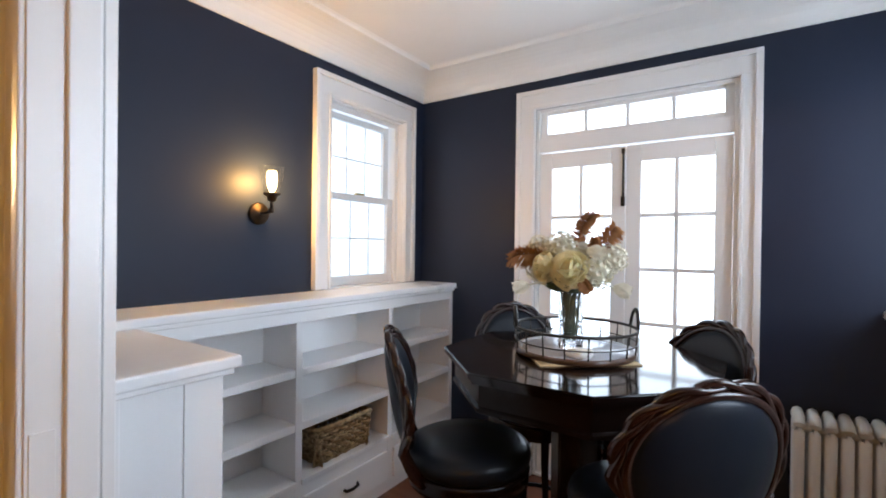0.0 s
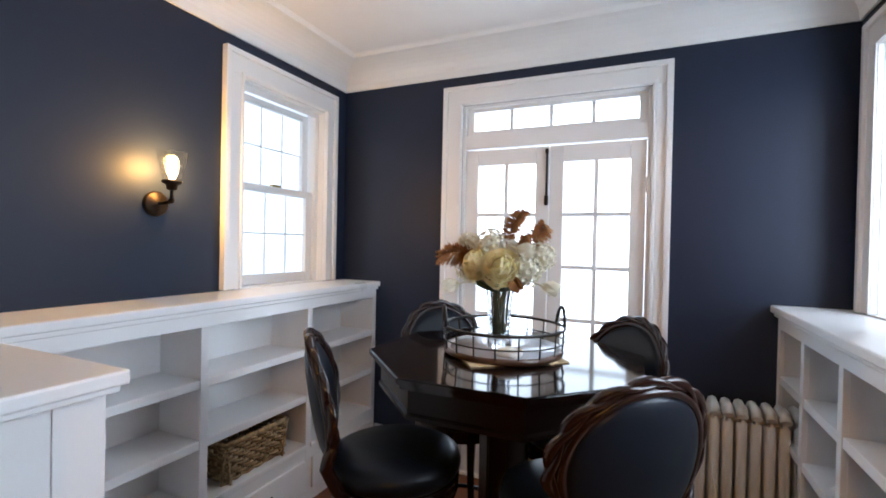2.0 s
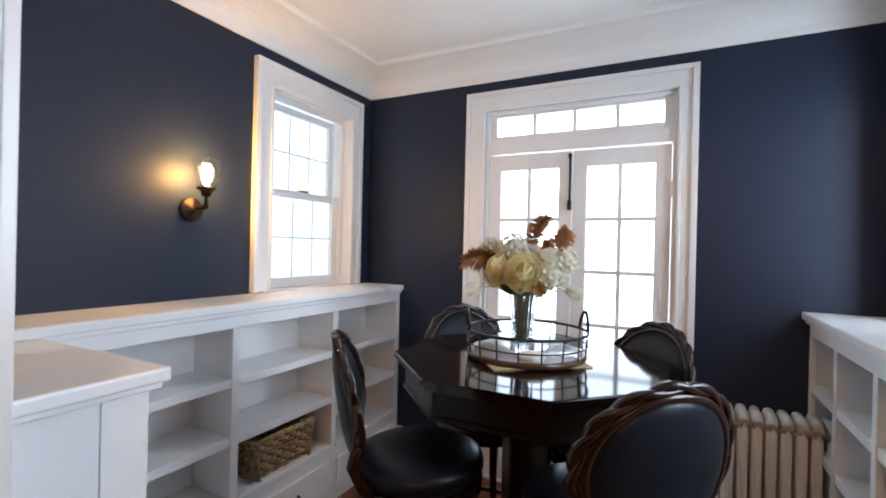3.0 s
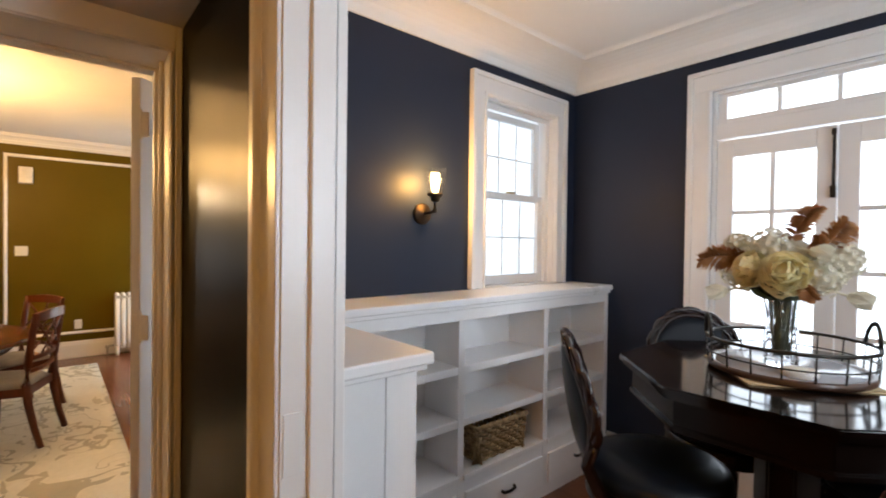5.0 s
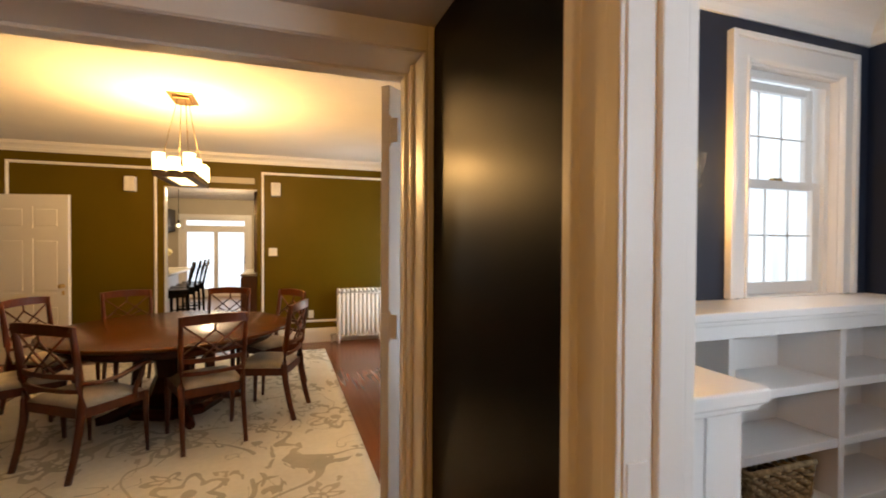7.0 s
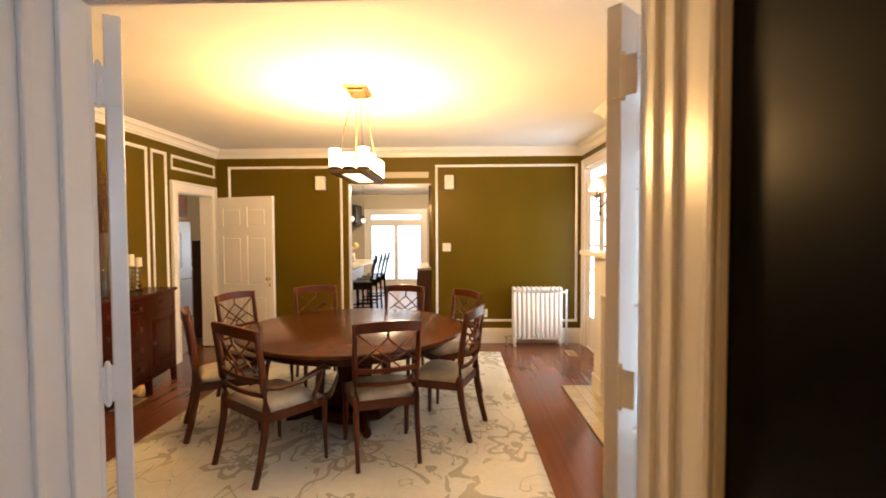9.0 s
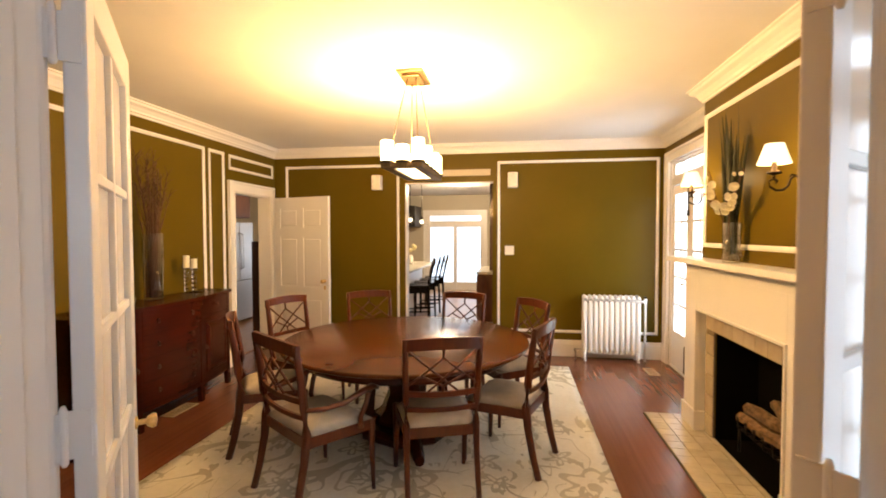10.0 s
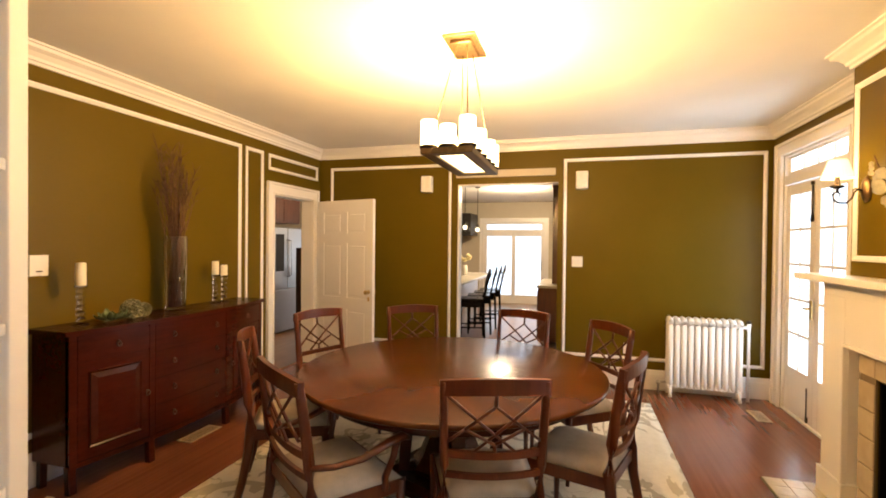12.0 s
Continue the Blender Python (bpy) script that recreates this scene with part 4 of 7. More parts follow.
# wall sconce
SC = thing("wall_sconce", "bronze wall sconce with clear cone glass, lit", "wall lamp")
sy = 1.614
b = B(); m = Matrix.Translation((XW, sy, 1.652)) @ Matrix.Rotation(radians(90), 4, "Y")
lathe(b, [(0.057, 0), (0.057, 0.012), (0.05, 0.02), (0.02, 0.024), (0.016, 0.03), (0, 0.031)], 0, 0, 24, m)
part("backplate", b, BRONZE, SC)
b = B(); tube(b, [(XW + 0.02, sy, 1.652), (XW + 0.07, sy, 1.655), (XW + 0.11, sy, 1.662), (XW + 0.115, sy, 1.69), (XW + 0.115, sy, 1.72)], 0.008, 8); ball(b, (XW + 0.112, sy, 1.665), 0.014)
part("arm", b, BRONZE, SC)
b = B(); lathe(b, [(0.012, 1.71), (0.022, 1.715), (0.024, 1.735), (0.04, 1.742), (0.042, 1.752), (0.02, 1.757)], XW + 0.115, sy, 16)
part("socket", b, BRONZE, SC)
b = B(); lathe(b, [(0.036, 1.752), (0.064, 1.878), (0.0622, 1.878), (0.0345, 1.754)], XW + 0.115, sy, 24)
g = part("glass_shade", b, GLASS, SC, "clear cone glass"); g.visible_shadow = False
b = B(); lathe(b, [(0.01, 1.757), (0.012, 1.77), (0.020, 1.785), (0.021, 1.845), (0.014, 1.858), (0, 1.861)], XW + 0.115, sy, 14)
bu = part("bulb", b, BULB, SC); bu.visible_shadow = False
lamp("sconce_lamp", (XW + 0.115, sy, 1.82), 22.0, (1.0, 0.52, 0.14), 0.045)

# ---- bar table, tray, flowers ----
CT = Vector((-0.34, 2.03, 0))
BT = thing("bar_table", "espresso wooden octagonal bar-height table with pedestal", "table", m=Matrix.Translation(CT))
def octagon(bm, r, z0, z1, bev=0.0, m=None):
    t = bmesh.new()
    lo = [t.verts.new((r * math.cos(radians(22.5 + 45 * i)), r * math.sin(radians(22.5 + 45 * i)), z0)) for i in range(8)]
    hi = [t.verts.new((v.co.x, v.co.y, z1)) for v in lo]
    t.faces.new(lo[::-1]); t.faces.new(hi)
    for i in range(8):
        t.faces.new((lo[i], lo[(i + 1) % 8], hi[(i + 1) % 8], hi[i]))
    if bev: bmesh.ops.bevel(t, geom=t.edges[:], offset=bev, segments=2, affect="EDGES")
    join_into(bm, t, m)
b = B(); octagon(b, 0.55, 1.045, 1.07, 0.005); octagon(b, 0.535, 1.03, 1.046, 0.003)
part("tabletop", b, TABLETOP, BT)
b = B(); octagon(b, 0.50, 0.93, 1.031, 0.003); octagon(b, 0.51, 0.925, 0.945, 0.004)
part("apron", b, DARKWOOD, BT)
b = B(); octagon(b, 0.10, 0.30, 0.93, 0.006); octagon(b, 0.14, 0.26, 0.34, 0.01); octagon(b, 0.125, 0.86, 0.93, 0.008)
part("column", b, DARKWOOD, BT)
for i in range(4):
    a = radians(45 + 90 * i)
    c, s = math.cos(a), math.sin(a)
    b = B(); tube(b, [(0.10 * c, 0.10 * s, 0.33), (0.2 * c, 0.2 * s, 0.30), (0.3 * c, 0.3 * s, 0.16), (0.38 * c, 0.38 * s, 0.06), (0.43 * c, 0.43 * s, 0.03)], [0.05, 0.048, 0.042, 0.036, 0.03], 8)
    part("foot", b, DARKWOOD, BT)

ZT = 1.07
b = B(); box(b, -0.19, -0.19, 0, 0.19, 0.19, 0.004, 0.0, Matrix.Translation((CT.x - 0.01, CT.y - 0.02, ZT + 0.001)) @ Matrix.Rotation(radians(38), 4, "Z"))
ob = new("table_mat", mesh_of("table_mat", b, BURLAP)); tagged(ob, "square tan woven mat under the tray", "mat")
TR = thing("round_tray", "round wooden tray with iron wire rim and loop handles", "tray", m=Matrix.Translation((CT.x - 0.01, CT.y - 0.01, ZT + 0.005)))
b = B(); lathe(b, [(0.0, 0.006), (0.215, 0.006), (0.222, 0.0), (0.232, 0.002), (0.236, 0.014), (0.232, 0.024), (0.218, 0.022), (0.21, 0.018), (0, 0.018)], 0, 0, 40)
part("base", b, TRAYWOOD, TR)
b = B(); lathe(b, [(0, 0.0182), (0.208, 0.0182), (0.208, 0.0202), (0, 0.0202)], 0, 0, 40)
part("tray_liner", b, paint("pale_tray_liner", (0.36, 0.36, 0.38), 0.18, 0.08), TR, "pale mirror-like liner")
def ring(r, z, n=40):
    return [(r * math.cos(2 * math.pi * i / n), r * math.sin(2 * math.pi * i / n), z) for i in range(n)]
b = B(); tube(b, ring(0.238, 0.105), 0.006, 6, True)
part("top_hoop", b, BLACKMETAL, TR)
b = B(); tube(b, ring(0.236, 0.055), 0.0028, 6, True)
part("middle_hoop", b, BLACKMETAL, TR)
for i in range(18):
    a = 2 * math.pi * i / 18
    b = B(); tube(b, [(0.232 * math.cos(a), 0.232 * math.sin(a), 0.02), (0.238 * math.cos(a), 0.238 * math.sin(a), 0.104)], 0.003, 5)
    part("wire", b, BLACKMETAL, TR)
for a0 in (0.5, 0.5 + math.pi):
    pts = []
    for k in range(9):
        t = k / 8
        aa = a0 - 0.22 + 0.44 * t
        pts.append((0.238 * math.cos(aa), 0.238 * math.sin(aa), 0.105 + 0.075 * math.sin(math.pi * t) ** 0.6))
    b = B(); tube(b, pts, 0.007, 6)
    part("handle", b, BLACKMETAL, TR)

TL = thing("tea_light", "small white candle in a low dish on the tray", "candle", m=pose(CT.x + 0.055, CT.y - 0.15, ZT + 0.0262))
b = B(); lathe(b, [(0, 0), (0.045, 0), (0.05, 0.006), (0.05, 0.022), (0.047, 0.022), (0.046, 0.008), (0, 0.008)], 0, 0, 24); part("dish", b, PLATE, TL)
b = B(); lathe(b, [(0, 0.0082), (0.042, 0.0082), (0.042, 0.018), (0.036, 0.020), (0, 0.019)], 0, 0, 20); part("wax", b, WAX, TL)
VX, VY, VZ = CT.x - 0.02, CT.y - 0.03, ZT + 0.027
VA = thing("flower_vase", "cut crystal vase on the tray", "vase", m=Matrix.Translation((VX, VY, VZ)))
b = B()
seg, prof = 24, [(0.045, 0.0), (0.047, 0.02), (0.042, 0.05), (0.043, 0.12), (0.050, 0.19), (0.058, 0.235)]
rings = []
for r, z in prof:
    rings.append([b.verts.new(((r + (0.0025 if i % 2 else -0.001)) * math.cos(2 * math.pi * i / seg), (r + (0.0025 if i % 2 else -0.001)) * math.sin(2 * math.pi * i / seg), z)) for i in range(seg)])
for a, c in zip(rings, rings[1:]):
    for i in range(seg): b.faces.new((a[i], a[(i + 1) % seg], c[(i + 1) % seg], c[i]))
b.faces.new(rings[0][::-1])
inn = [[b.verts.new((0.86 * v.co.x, 0.86 * v.co.y, max(v.co.z, 0.03))) for v in rg] for rg in (rings[1], rings[3], rings[5])]
for a, c in zip(inn, inn[1:]):
    for i in range(seg): b.faces.new((a[(i + 1) % seg], a[i], c[i], c[(i + 1) % seg]))
b.faces.new(inn[0])
for i in range(seg): b.faces.new((rings[5][i], rings[5][(i + 1) % seg], inn[2][(i + 1) % seg], inn[2][i]))
v = part("glass_body", b, CRYSTAL, VA); v.visible_shadow = False
for i in range(22):
    a = i * 2.4
    b = B(); tube(b, [(0.02 * math.cos(a), 0.02 * math.sin(a), 0.035), (0.028 * math.cos(a + 1), 0.028 * math.sin(a + 1), 0.14), (0.04 * math.cos(a + 1.4), 0.04 * math.sin(a + 1.4), 0.27)], 0.005, 6)
    part("stem", b, DARKLEAF, VA)


def cup(bm, c, rad, lift, turn, tilt, wid, m=None, curl=0.35):
    """One cupped petal starting at c."""
    n, k = 4, 3
    mm = Matrix.Translation(c) @ Matrix.Rotation(turn, 4, "Z") @ Matrix.Rotation(tilt, 4, "Y")
    if m is not None: mm = m @ mm
    grid = []
    for i in range(n + 1):
        t = i / n
        row = []
        for j in range(-k, k + 1):
            s = j / k
            w = wid * math.sin(math.pi * (0.12 + 0.78 * t)) * s
            row.append(bm.verts.new(mm @ Vector((rad * 0.25 * math.sin(t * 2.2) - curl * rad * (s * s) * 0.5 - curl * rad * max(0, t - 0.6), w, lift * t))))
        grid.append(row)
    for a, d in zip(grid, grid[1:]):
        for j in range(2 * k):
            f = bm.faces.new((a[j], a[j + 1], d[j + 1], d[j])); f.smooth = True


def peony(bm, c, r, face, petals=34):
    q = Vector(face).to_track_quat("Z", "Y").to_matrix().to_4x4()
    m = Matrix.Translation(c) @ q
    for i in range(petals):
        t = i / petals
        cup(bm, (0.30 * r * t * math.cos(i * 2.4), 0.30 * r * t * math.sin(i * 2.4), -0.25 * r * t - 0.3 * r), r, r * (1.15 - 0.25 * t), i * 2.4, 0.05 + 1.0 * t, r * (0.55 + 0.4 * t), m, 0.1)
    ball(bm, Vector(c) - Vector(face).normalized() * r * 0.1, r * 0.62)


def fuzzy(bm, c, r, n=60, w=0.011):
    for i in range(n):
        z = 1 - 2 * (i + 0.5) / n
        a = i * 2.39996
        d = Vector((math.sqrt(1 - z * z) * math.cos(a), math.sqrt(1 - z * z) * math.sin(a), z))
        p = Vector(c) + d * r * random.uniform(0.82, 1.0)
        q = d.to_track_quat("Z", "Y").to_matrix().to_4x4()
        for k in range(4):
            cup(bm, (0, 0, 0), w, w * 1.3, k * math.pi / 2 + random.random(), 0.9, w * 0.8, Matrix.Translation(p) @ q)
    ball(bm, c, r * 0.8)


BQ = thing("bouquet", "cream peonies and white hydrangeas with amber leaves in a vase", "flowers", m=Matrix.Translation((VX, VY, VZ)))
random.seed(5)
for c, r, f, mt in (((0.03, -0.11, 0.32), 0.068, (0.1, -1, 0.35), PETAL_CREAM), ((-0.075, -0.08, 0.33), 0.062, (-0.5, -0.8, 0.4), PETAL_CREAM), ((0.02, 0.05, 0.38), 0.06, (0, 0.3, 1), PETAL_WHITE), ((0.10, 0.09, 0.33), 0.06, (0.6, 0.5, 0.5), PETAL_CREAM), ((-0.09, 0.09, 0.35), 0.06, (-0.6, 0.5, 0.6), PETAL_WHITE)):
    b = B(); peony(b, c, r, f); part("peony", b, mt, BQ)
for c, r in (((-0.12, 0.0, 0.31), 0.065), ((-0.03, -0.03, 0.40), 0.06), ((0.10, -0.04, 0.31), 0.066), ((0.15, 0.02, 0.36), 0.055), ((-0.13, -0.01, 0.40), 0.045)):
    b = B(); fuzzy(b, c, r); part("hydrangea", b, PETAL_WHITE, BQ)
def plume(bm, c, tip, curl, width):
    """A feather: a bent quill with many drooping barbs on both sides, curling over at the tip."""
    c, tip = Vector(c), Vector(tip)
    d = tip - c; side = d.cross(Vector((0, 1, 0))).normalized(); out = d.cross(side).normalized()
    spine = []
    for i in range(15):
        t = i / 14
        spine.append(c + d * (t - 0.12 * t ** 3) + side * curl * t * t + Vector((0, 0, -abs(curl) * 0.5 * t ** 4)))
    tube(bm, spine, [0.0035 * (1 - 0.7 * i / 14) for i in range(15)], 5)
    for k in range(260):
        t = random.uniform(0.10, 1.0)
        i = min(13, int(t * 14)); q = spine[i].lerp(spine[i + 1], t * 14 - i)
        along = (spine[i + 1] - spine[i]).normalized()
        w = width * (0.35 + 0.65 * math.sin(math.pi * min(1.0, 0.15 + 0.85 * t)) ** 0.7) * random.uniform(0.6, 1.1)
        dirn = (side * random.choice((-1, 1)) + out * random.uniform(-0.8, 0.8) + along * random.uniform(0.4, 0.9)).normalized()
        e = q + dirn * w + Vector((0, 0, -0.25 * w))
        h = along.cross(dirn).normalized() * 0.0035 + along * 0.003
        m1 = q.lerp(e, 0.55) + Vector((0, 0, 0.004))
        vs = [bm.verts.new(x) for x in (q - h * 0.6, q + h * 0.6, m1 + h, e, m1 - h)]
        bm.faces.new(vs)


for c, tip, curl, width in (((-0.08, -0.04, 0.36), (-0.245, -0.09, 0.40), 0.035, 0.062), ((0.02, 0.0, 0.40), (0.055, -0.01, 0.585), -0.045, 0.050), ((0.08, 0.0, 0.38), (0.20, 0.04, 0.49), 0.04, 0.062), ((0.08, -0.02, 0.36), (0.12, -0.03, 0.45), 0.02, 0.035), ((0.07, -0.09, 0.29), (0.105, -0.13, 0.235), 0.012, 0.032)):
    b = B(); plume(b, c, tip, curl, width)
    part("amber_plume", b, AMBER, BQ)
for c, tip in (((-0.06, -0.08, 0.27), (-0.19, -0.13, 0.235)), ((0.09, -0.05, 0.28), (0.24, -0.04, 0.235)), ((0.05, -0.09, 0.40), (0.12, -0.1, 0.385))):
    b = B(); c, tip = Vector(c), Vector(tip); d = tip - c; q = d.to_track_quat("Z", "Y").to_matrix().to_4x4()
    for k in range(5):
        cup(b, (0, 0, d.length * 0.55), 0.03, 0.07, k * 1.26, 0.35, 0.026, Matrix.Translation(c) @ q)
    tube(b, [c, c + d * 0.6], 0.004, 5)
    part("lily", b, PETAL_WHITE, BQ)
b = B()
for k in range(26):
    a = k * 2.4
    cup(b, (0.03 * math.cos(a), 0.03 * math.sin(a), 0.22), 0.04, random.uniform(0.07, 0.12), a, random.uniform(0.7, 1.3), 0.022)
part("foliage", b, LEAF, BQ)

# ---- bar chairs ----
def bar_chair(m):
    """Front towards local -y; oval carved back at +y."""
    T = thing("bar_chair", "carved dark wooden swivel bar chair with black leather", "chair", "chairs round the bar table", m)
    b = B(); lathe(b, [(0, 0.70), (0.21, 0.70), (0.225, 0.715), (0.232, 0.74), (0.225, 0.765), (0.19, 0.782), (0.1, 0.79), (0, 0.792)], 0, 0, 32)
    part("seat_cushion", b, LEATHER, T)
    b = B(); lathe(b, [(0.0, 0.63), (0.20, 0.63), (0.222, 0.64), (0.226, 0.66), (0.218, 0.675), (0.228, 0.69), (0.222, 0.702), (0, 0.702)], 0, 0, 32)
    part("seat_frame", b, DARKWOOD, T)
    def bk(a, rr=1.0, out=0.0):
        # oval back, leaning outward and curved round the sitter
        x = 0.205 * rr * math.sin(a)
        z = 0.965 + 0.20 * rr * math.cos(a)
        y = 0.225 + 0.18 * (z - 0.75) - 0.9 * x * x + out
        return Vector((x, y, z))
    def band(a0, a1, steps, mid, half, thick, shift=None, closed=False):
        """A flat moulded band following the oval: mid and half give its radius and half width at an angle."""
        bm = B(); rows = []
        for i in range(steps + (0 if closed else 1)):
            a = a0 + (a1 - a0) * i / steps
            r, w, o = mid(a), half(a), shift(a) if shift else 0.0
            rows.append([bm.verts.new(bk(a, r + w * ku, o + thick * kv)) for ku, kv in ((-1, -0.45), (-0.6, -1), (0.6, -1), (1, -0.45), (1, 0.45), (0.6, 1), (-0.6, 1), (-1, 0.45))])
        for i in range(steps):
            p, q = rows[i], rows[(i + 1) % len(rows)]
            for k in range(8):
                bm.faces.new((p[k], p[(k + 1) % 8], q[(k + 1) % 8], q[k])).smooth = True
        if not closed:
            bm.faces.new(rows[0][::-1]); bm.faces.new(rows[-1])
        return bm
    part("back_frame", band(0, 2 * math.pi, 56, lambda a: 0.98, lambda a: 0.058, 0.017, None, True), CARVED, T, "carved dark wooden frame")
    # pierced crest: two interlaced carved ribbons
    def fade(a):
        return min(1.0, (2.15 - abs(a)) * 2.2)
    for s in (-1, 1):
        part("carved_strand", band(-2.15, 2.15, 96, lambda a: 1.0 + fade(a) * (0.088 + 0.042 * s * math.sin(a * 7.6 + 0.8)), lambda a: 0.046 + 0.008 * s * math.sin(a * 7.6 + 0.8), 0.0125, lambda a: 0.004 * s * math.cos(a * 7.6 + 0.8)), CARVED, T, "interlaced dark carved ribbon")
    b = B()
    rings = []
    for rr, o in ((0.95, 0.010), (0.88, 0.019), (0.76, 0.025), (0.55, 0.030), (0.3, 0.032), (0.08, 0.033)):
        rings.append([[b.verts.new(bk(2 * math.pi * i / 32, rr, sg * o)) for i in range(32)] for sg in (1, -1)])
    for sg in (0, 1):
        for ra, rb in zip(rings, rings[1:]):
            for i in range(32):
                f = b.faces.new((ra[sg][i], ra[sg][(i + 1) % 32], rb[sg][(i + 1) % 32], rb[sg][i])); f.smooth = True
        b.faces.new(rings[-1][sg]).smooth = True
    for i in range(32): b.faces.new((rings[0][0][i], rings[0][0][(i + 1) % 32], rings[0][1][(i + 1) % 32], rings[0][1][i]))
    part("back_cushion", b, LEATHER, T)
    for s in (-1, 1):
        b = B(); tube(b, [(s * 0.12, 0.15, 0.66), (s * 0.15, 0.20, 0.72), (s * 0.17, 0.235, 0.80), bk(s * 2.0) ], [0.024, 0.022, 0.02, 0.018], 8)
        part("back_support", b, CARVED, T)
    for i in range(4):
        a = radians(45 + 90 * i); c, s = math.cos(a), math.sin(a)
        b = B(); tube(b, [(0.15 * c, 0.15 * s, 0.64), (0.175 * c, 0.175 * s, 0.55), (0.17 * c, 0.17 * s, 0.35), (0.20 * c, 0.20 * s, 0.12), (0.235 * c, 0.235 * s, 0.0)], [0.03, 0.027, 0.02, 0.018, 0.016], 8)
        part("leg", b, DARKWOOD, T)
    b = B(); tube(b, [(0.185 * math.cos(i * math.pi / 12), 0.185 * math.sin(i * math.pi / 12), 0.25) for i in range(24)], 0.011, 6, True)
    part("foot_ring", b, DARKWOOD, T)
    return T


def chair_pose(back, face):
    """Seat so that the back's top middle stands at back and the front turns towards face."""
    bx, by = back; fx, fy = face
    a = math.atan2(by - fy, bx - fx)
    return Matrix.Translation((bx - 0.285 * math.cos(a), by - 0.285 * math.sin(a), 0)) @ Matrix.Rotation(a - math.pi / 2, 4, "Z")


BC = bar_chair(chair_pose((-0.86, 1.50), (-0.06, 2.09)))
BC["label"] = "carved dark swivel bar chair beside the bookcase"
for p, f in (((0.18, 1.45), (-0.30, 2.0)), ((-0.84, 2.47), (-0.33, 2.04)), ((0.12, 2.43), (-0.28, 1.99))):
    copy_thing(BC, chair_pose(p, f))


# ---- radiators ----
def radiator(name, label, m, n, pitch, h, mat, valve=1, sub=3):
    T = thing(name, label, "radiator", m=m)
    w = n * pitch
    for i in range(n):
        x = (i + 0.5) * pitch
        b = B()
        for yy in (-0.05, 0.05) if sub == 2 else (-0.06, 0.0, 0.06):
            tube(b, [(x, yy, 0.10), (x, yy, 0.16), (x, yy, h - 0.08), (x, yy * 0.7, h - 0.03)], [0.02, pitch * 0.40, pitch * 0.40, pitch * 0.38], 10)
        tube(b, [(x, -0.075, h - 0.045), (x, -0.05, h - 0.018), (x, 0.05, h - 0.018), (x, 0.075, h - 0.045)], pitch * 0.42, 8)
        tube(b, [(x, -0.075, 0.12), (x, 0, 0.10), (x, 0.075, 0.12)], pitch * 0.42, 8)
        if i in (0, n - 1):
            for yy in (-0.06, 0.06):
                tube(b, [(x, yy, 0.13), (x, yy * 1.1, 0.04), (x, yy * 1.25, 0.0)], [0.022, 0.015, 0.02], 8)
        part("section", b, mat, T)
    for z in (h - 0.07, 0.13):
        b = B(); tube(b, [(0.005, 0, z), (w - 0.005, 0, z)], 0.022, 8)
        part("header_pipe", b, mat, T)
    if valve:
        b = B(); tube(b, [(w, 0, h - 0.07), (w + 0.06, 0, h - 0.07)], 0.016, 8); tube(b, [(w + 0.06, 0, h - 0.03), (w + 0.06, 0, h - 0.12), (w + 0.06, 0, 0.0)], [0.02, 0.014, 0.014], 8)
        part("riser_pipe", b, mat, T)
        b = B(); lathe(b, [(0.018, h - 0.03), (0.02, h - 0.02), (0.016, h - 0.005), (0, h)], w + 0.06, 0, 12)
        part("valve_wheel", b, BLACKMETAL, T)
        b = B(); tube(b, [(0, 0, 0.13), (-0.05, 0, 0.13), (-0.07, 0, 0.10), (-0.07, 0, 0.0)], 0.013, 8); ball(b, (-0.07, 0, 0.12), 0.025)
        part("inlet_valve", b, STEEL, T)
    return T


radiator("radiator", "cream painted cast-iron column radiator by the bookcase", pose(0.395, YN - 0.16, 0), 8, 0.056, 0.76, RADIATOR, 0, 3)
radiator("radiator", "white painted cast-iron radiator against an olive wall", Matrix.Translation((XF + 0.14, 0.72, 0)) @ Matrix.Rotation(radians(90), 4, "Z"), 11, 0.062, 0.80, RADIATOR_W, 1, 3)

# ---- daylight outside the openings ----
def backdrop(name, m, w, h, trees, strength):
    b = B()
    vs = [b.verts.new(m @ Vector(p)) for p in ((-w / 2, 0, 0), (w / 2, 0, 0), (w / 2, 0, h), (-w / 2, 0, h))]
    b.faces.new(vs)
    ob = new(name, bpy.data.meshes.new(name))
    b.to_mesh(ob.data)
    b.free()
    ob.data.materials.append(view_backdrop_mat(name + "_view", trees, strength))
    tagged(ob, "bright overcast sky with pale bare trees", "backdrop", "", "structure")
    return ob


backdrop("backdrop", pose(XW - 0.30, 2.66, 0.2, 0, 0, 90), 1.5, 3.2, (0.8, 1.9), 0.22 * DAY)
backdrop("backdrop", pose(-0.39, YN + 0.9, -0.2, 0, 0, 0), 3.0, 3.6, (0.0, 1.3), 0.62 * DAY)
# right-hand skies set by hand: dim at the corner, strong behind the added window
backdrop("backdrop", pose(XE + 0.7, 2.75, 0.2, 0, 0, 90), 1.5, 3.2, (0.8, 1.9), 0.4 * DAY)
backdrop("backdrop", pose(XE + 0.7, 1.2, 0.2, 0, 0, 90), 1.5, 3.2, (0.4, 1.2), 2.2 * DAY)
backdrop("backdrop", pose(-7.3, YR + 0.9, -0.2, 0, 0, 0), 5.6, 3.6, (0.0, 1.3), 0.29 * DAY)
backdrop("backdrop", pose(-2.81, YR + 0.5, -0.2, 0, 0, 0), 1.24, 3.6, (0.0, 1.3), 0.6 * DAY)
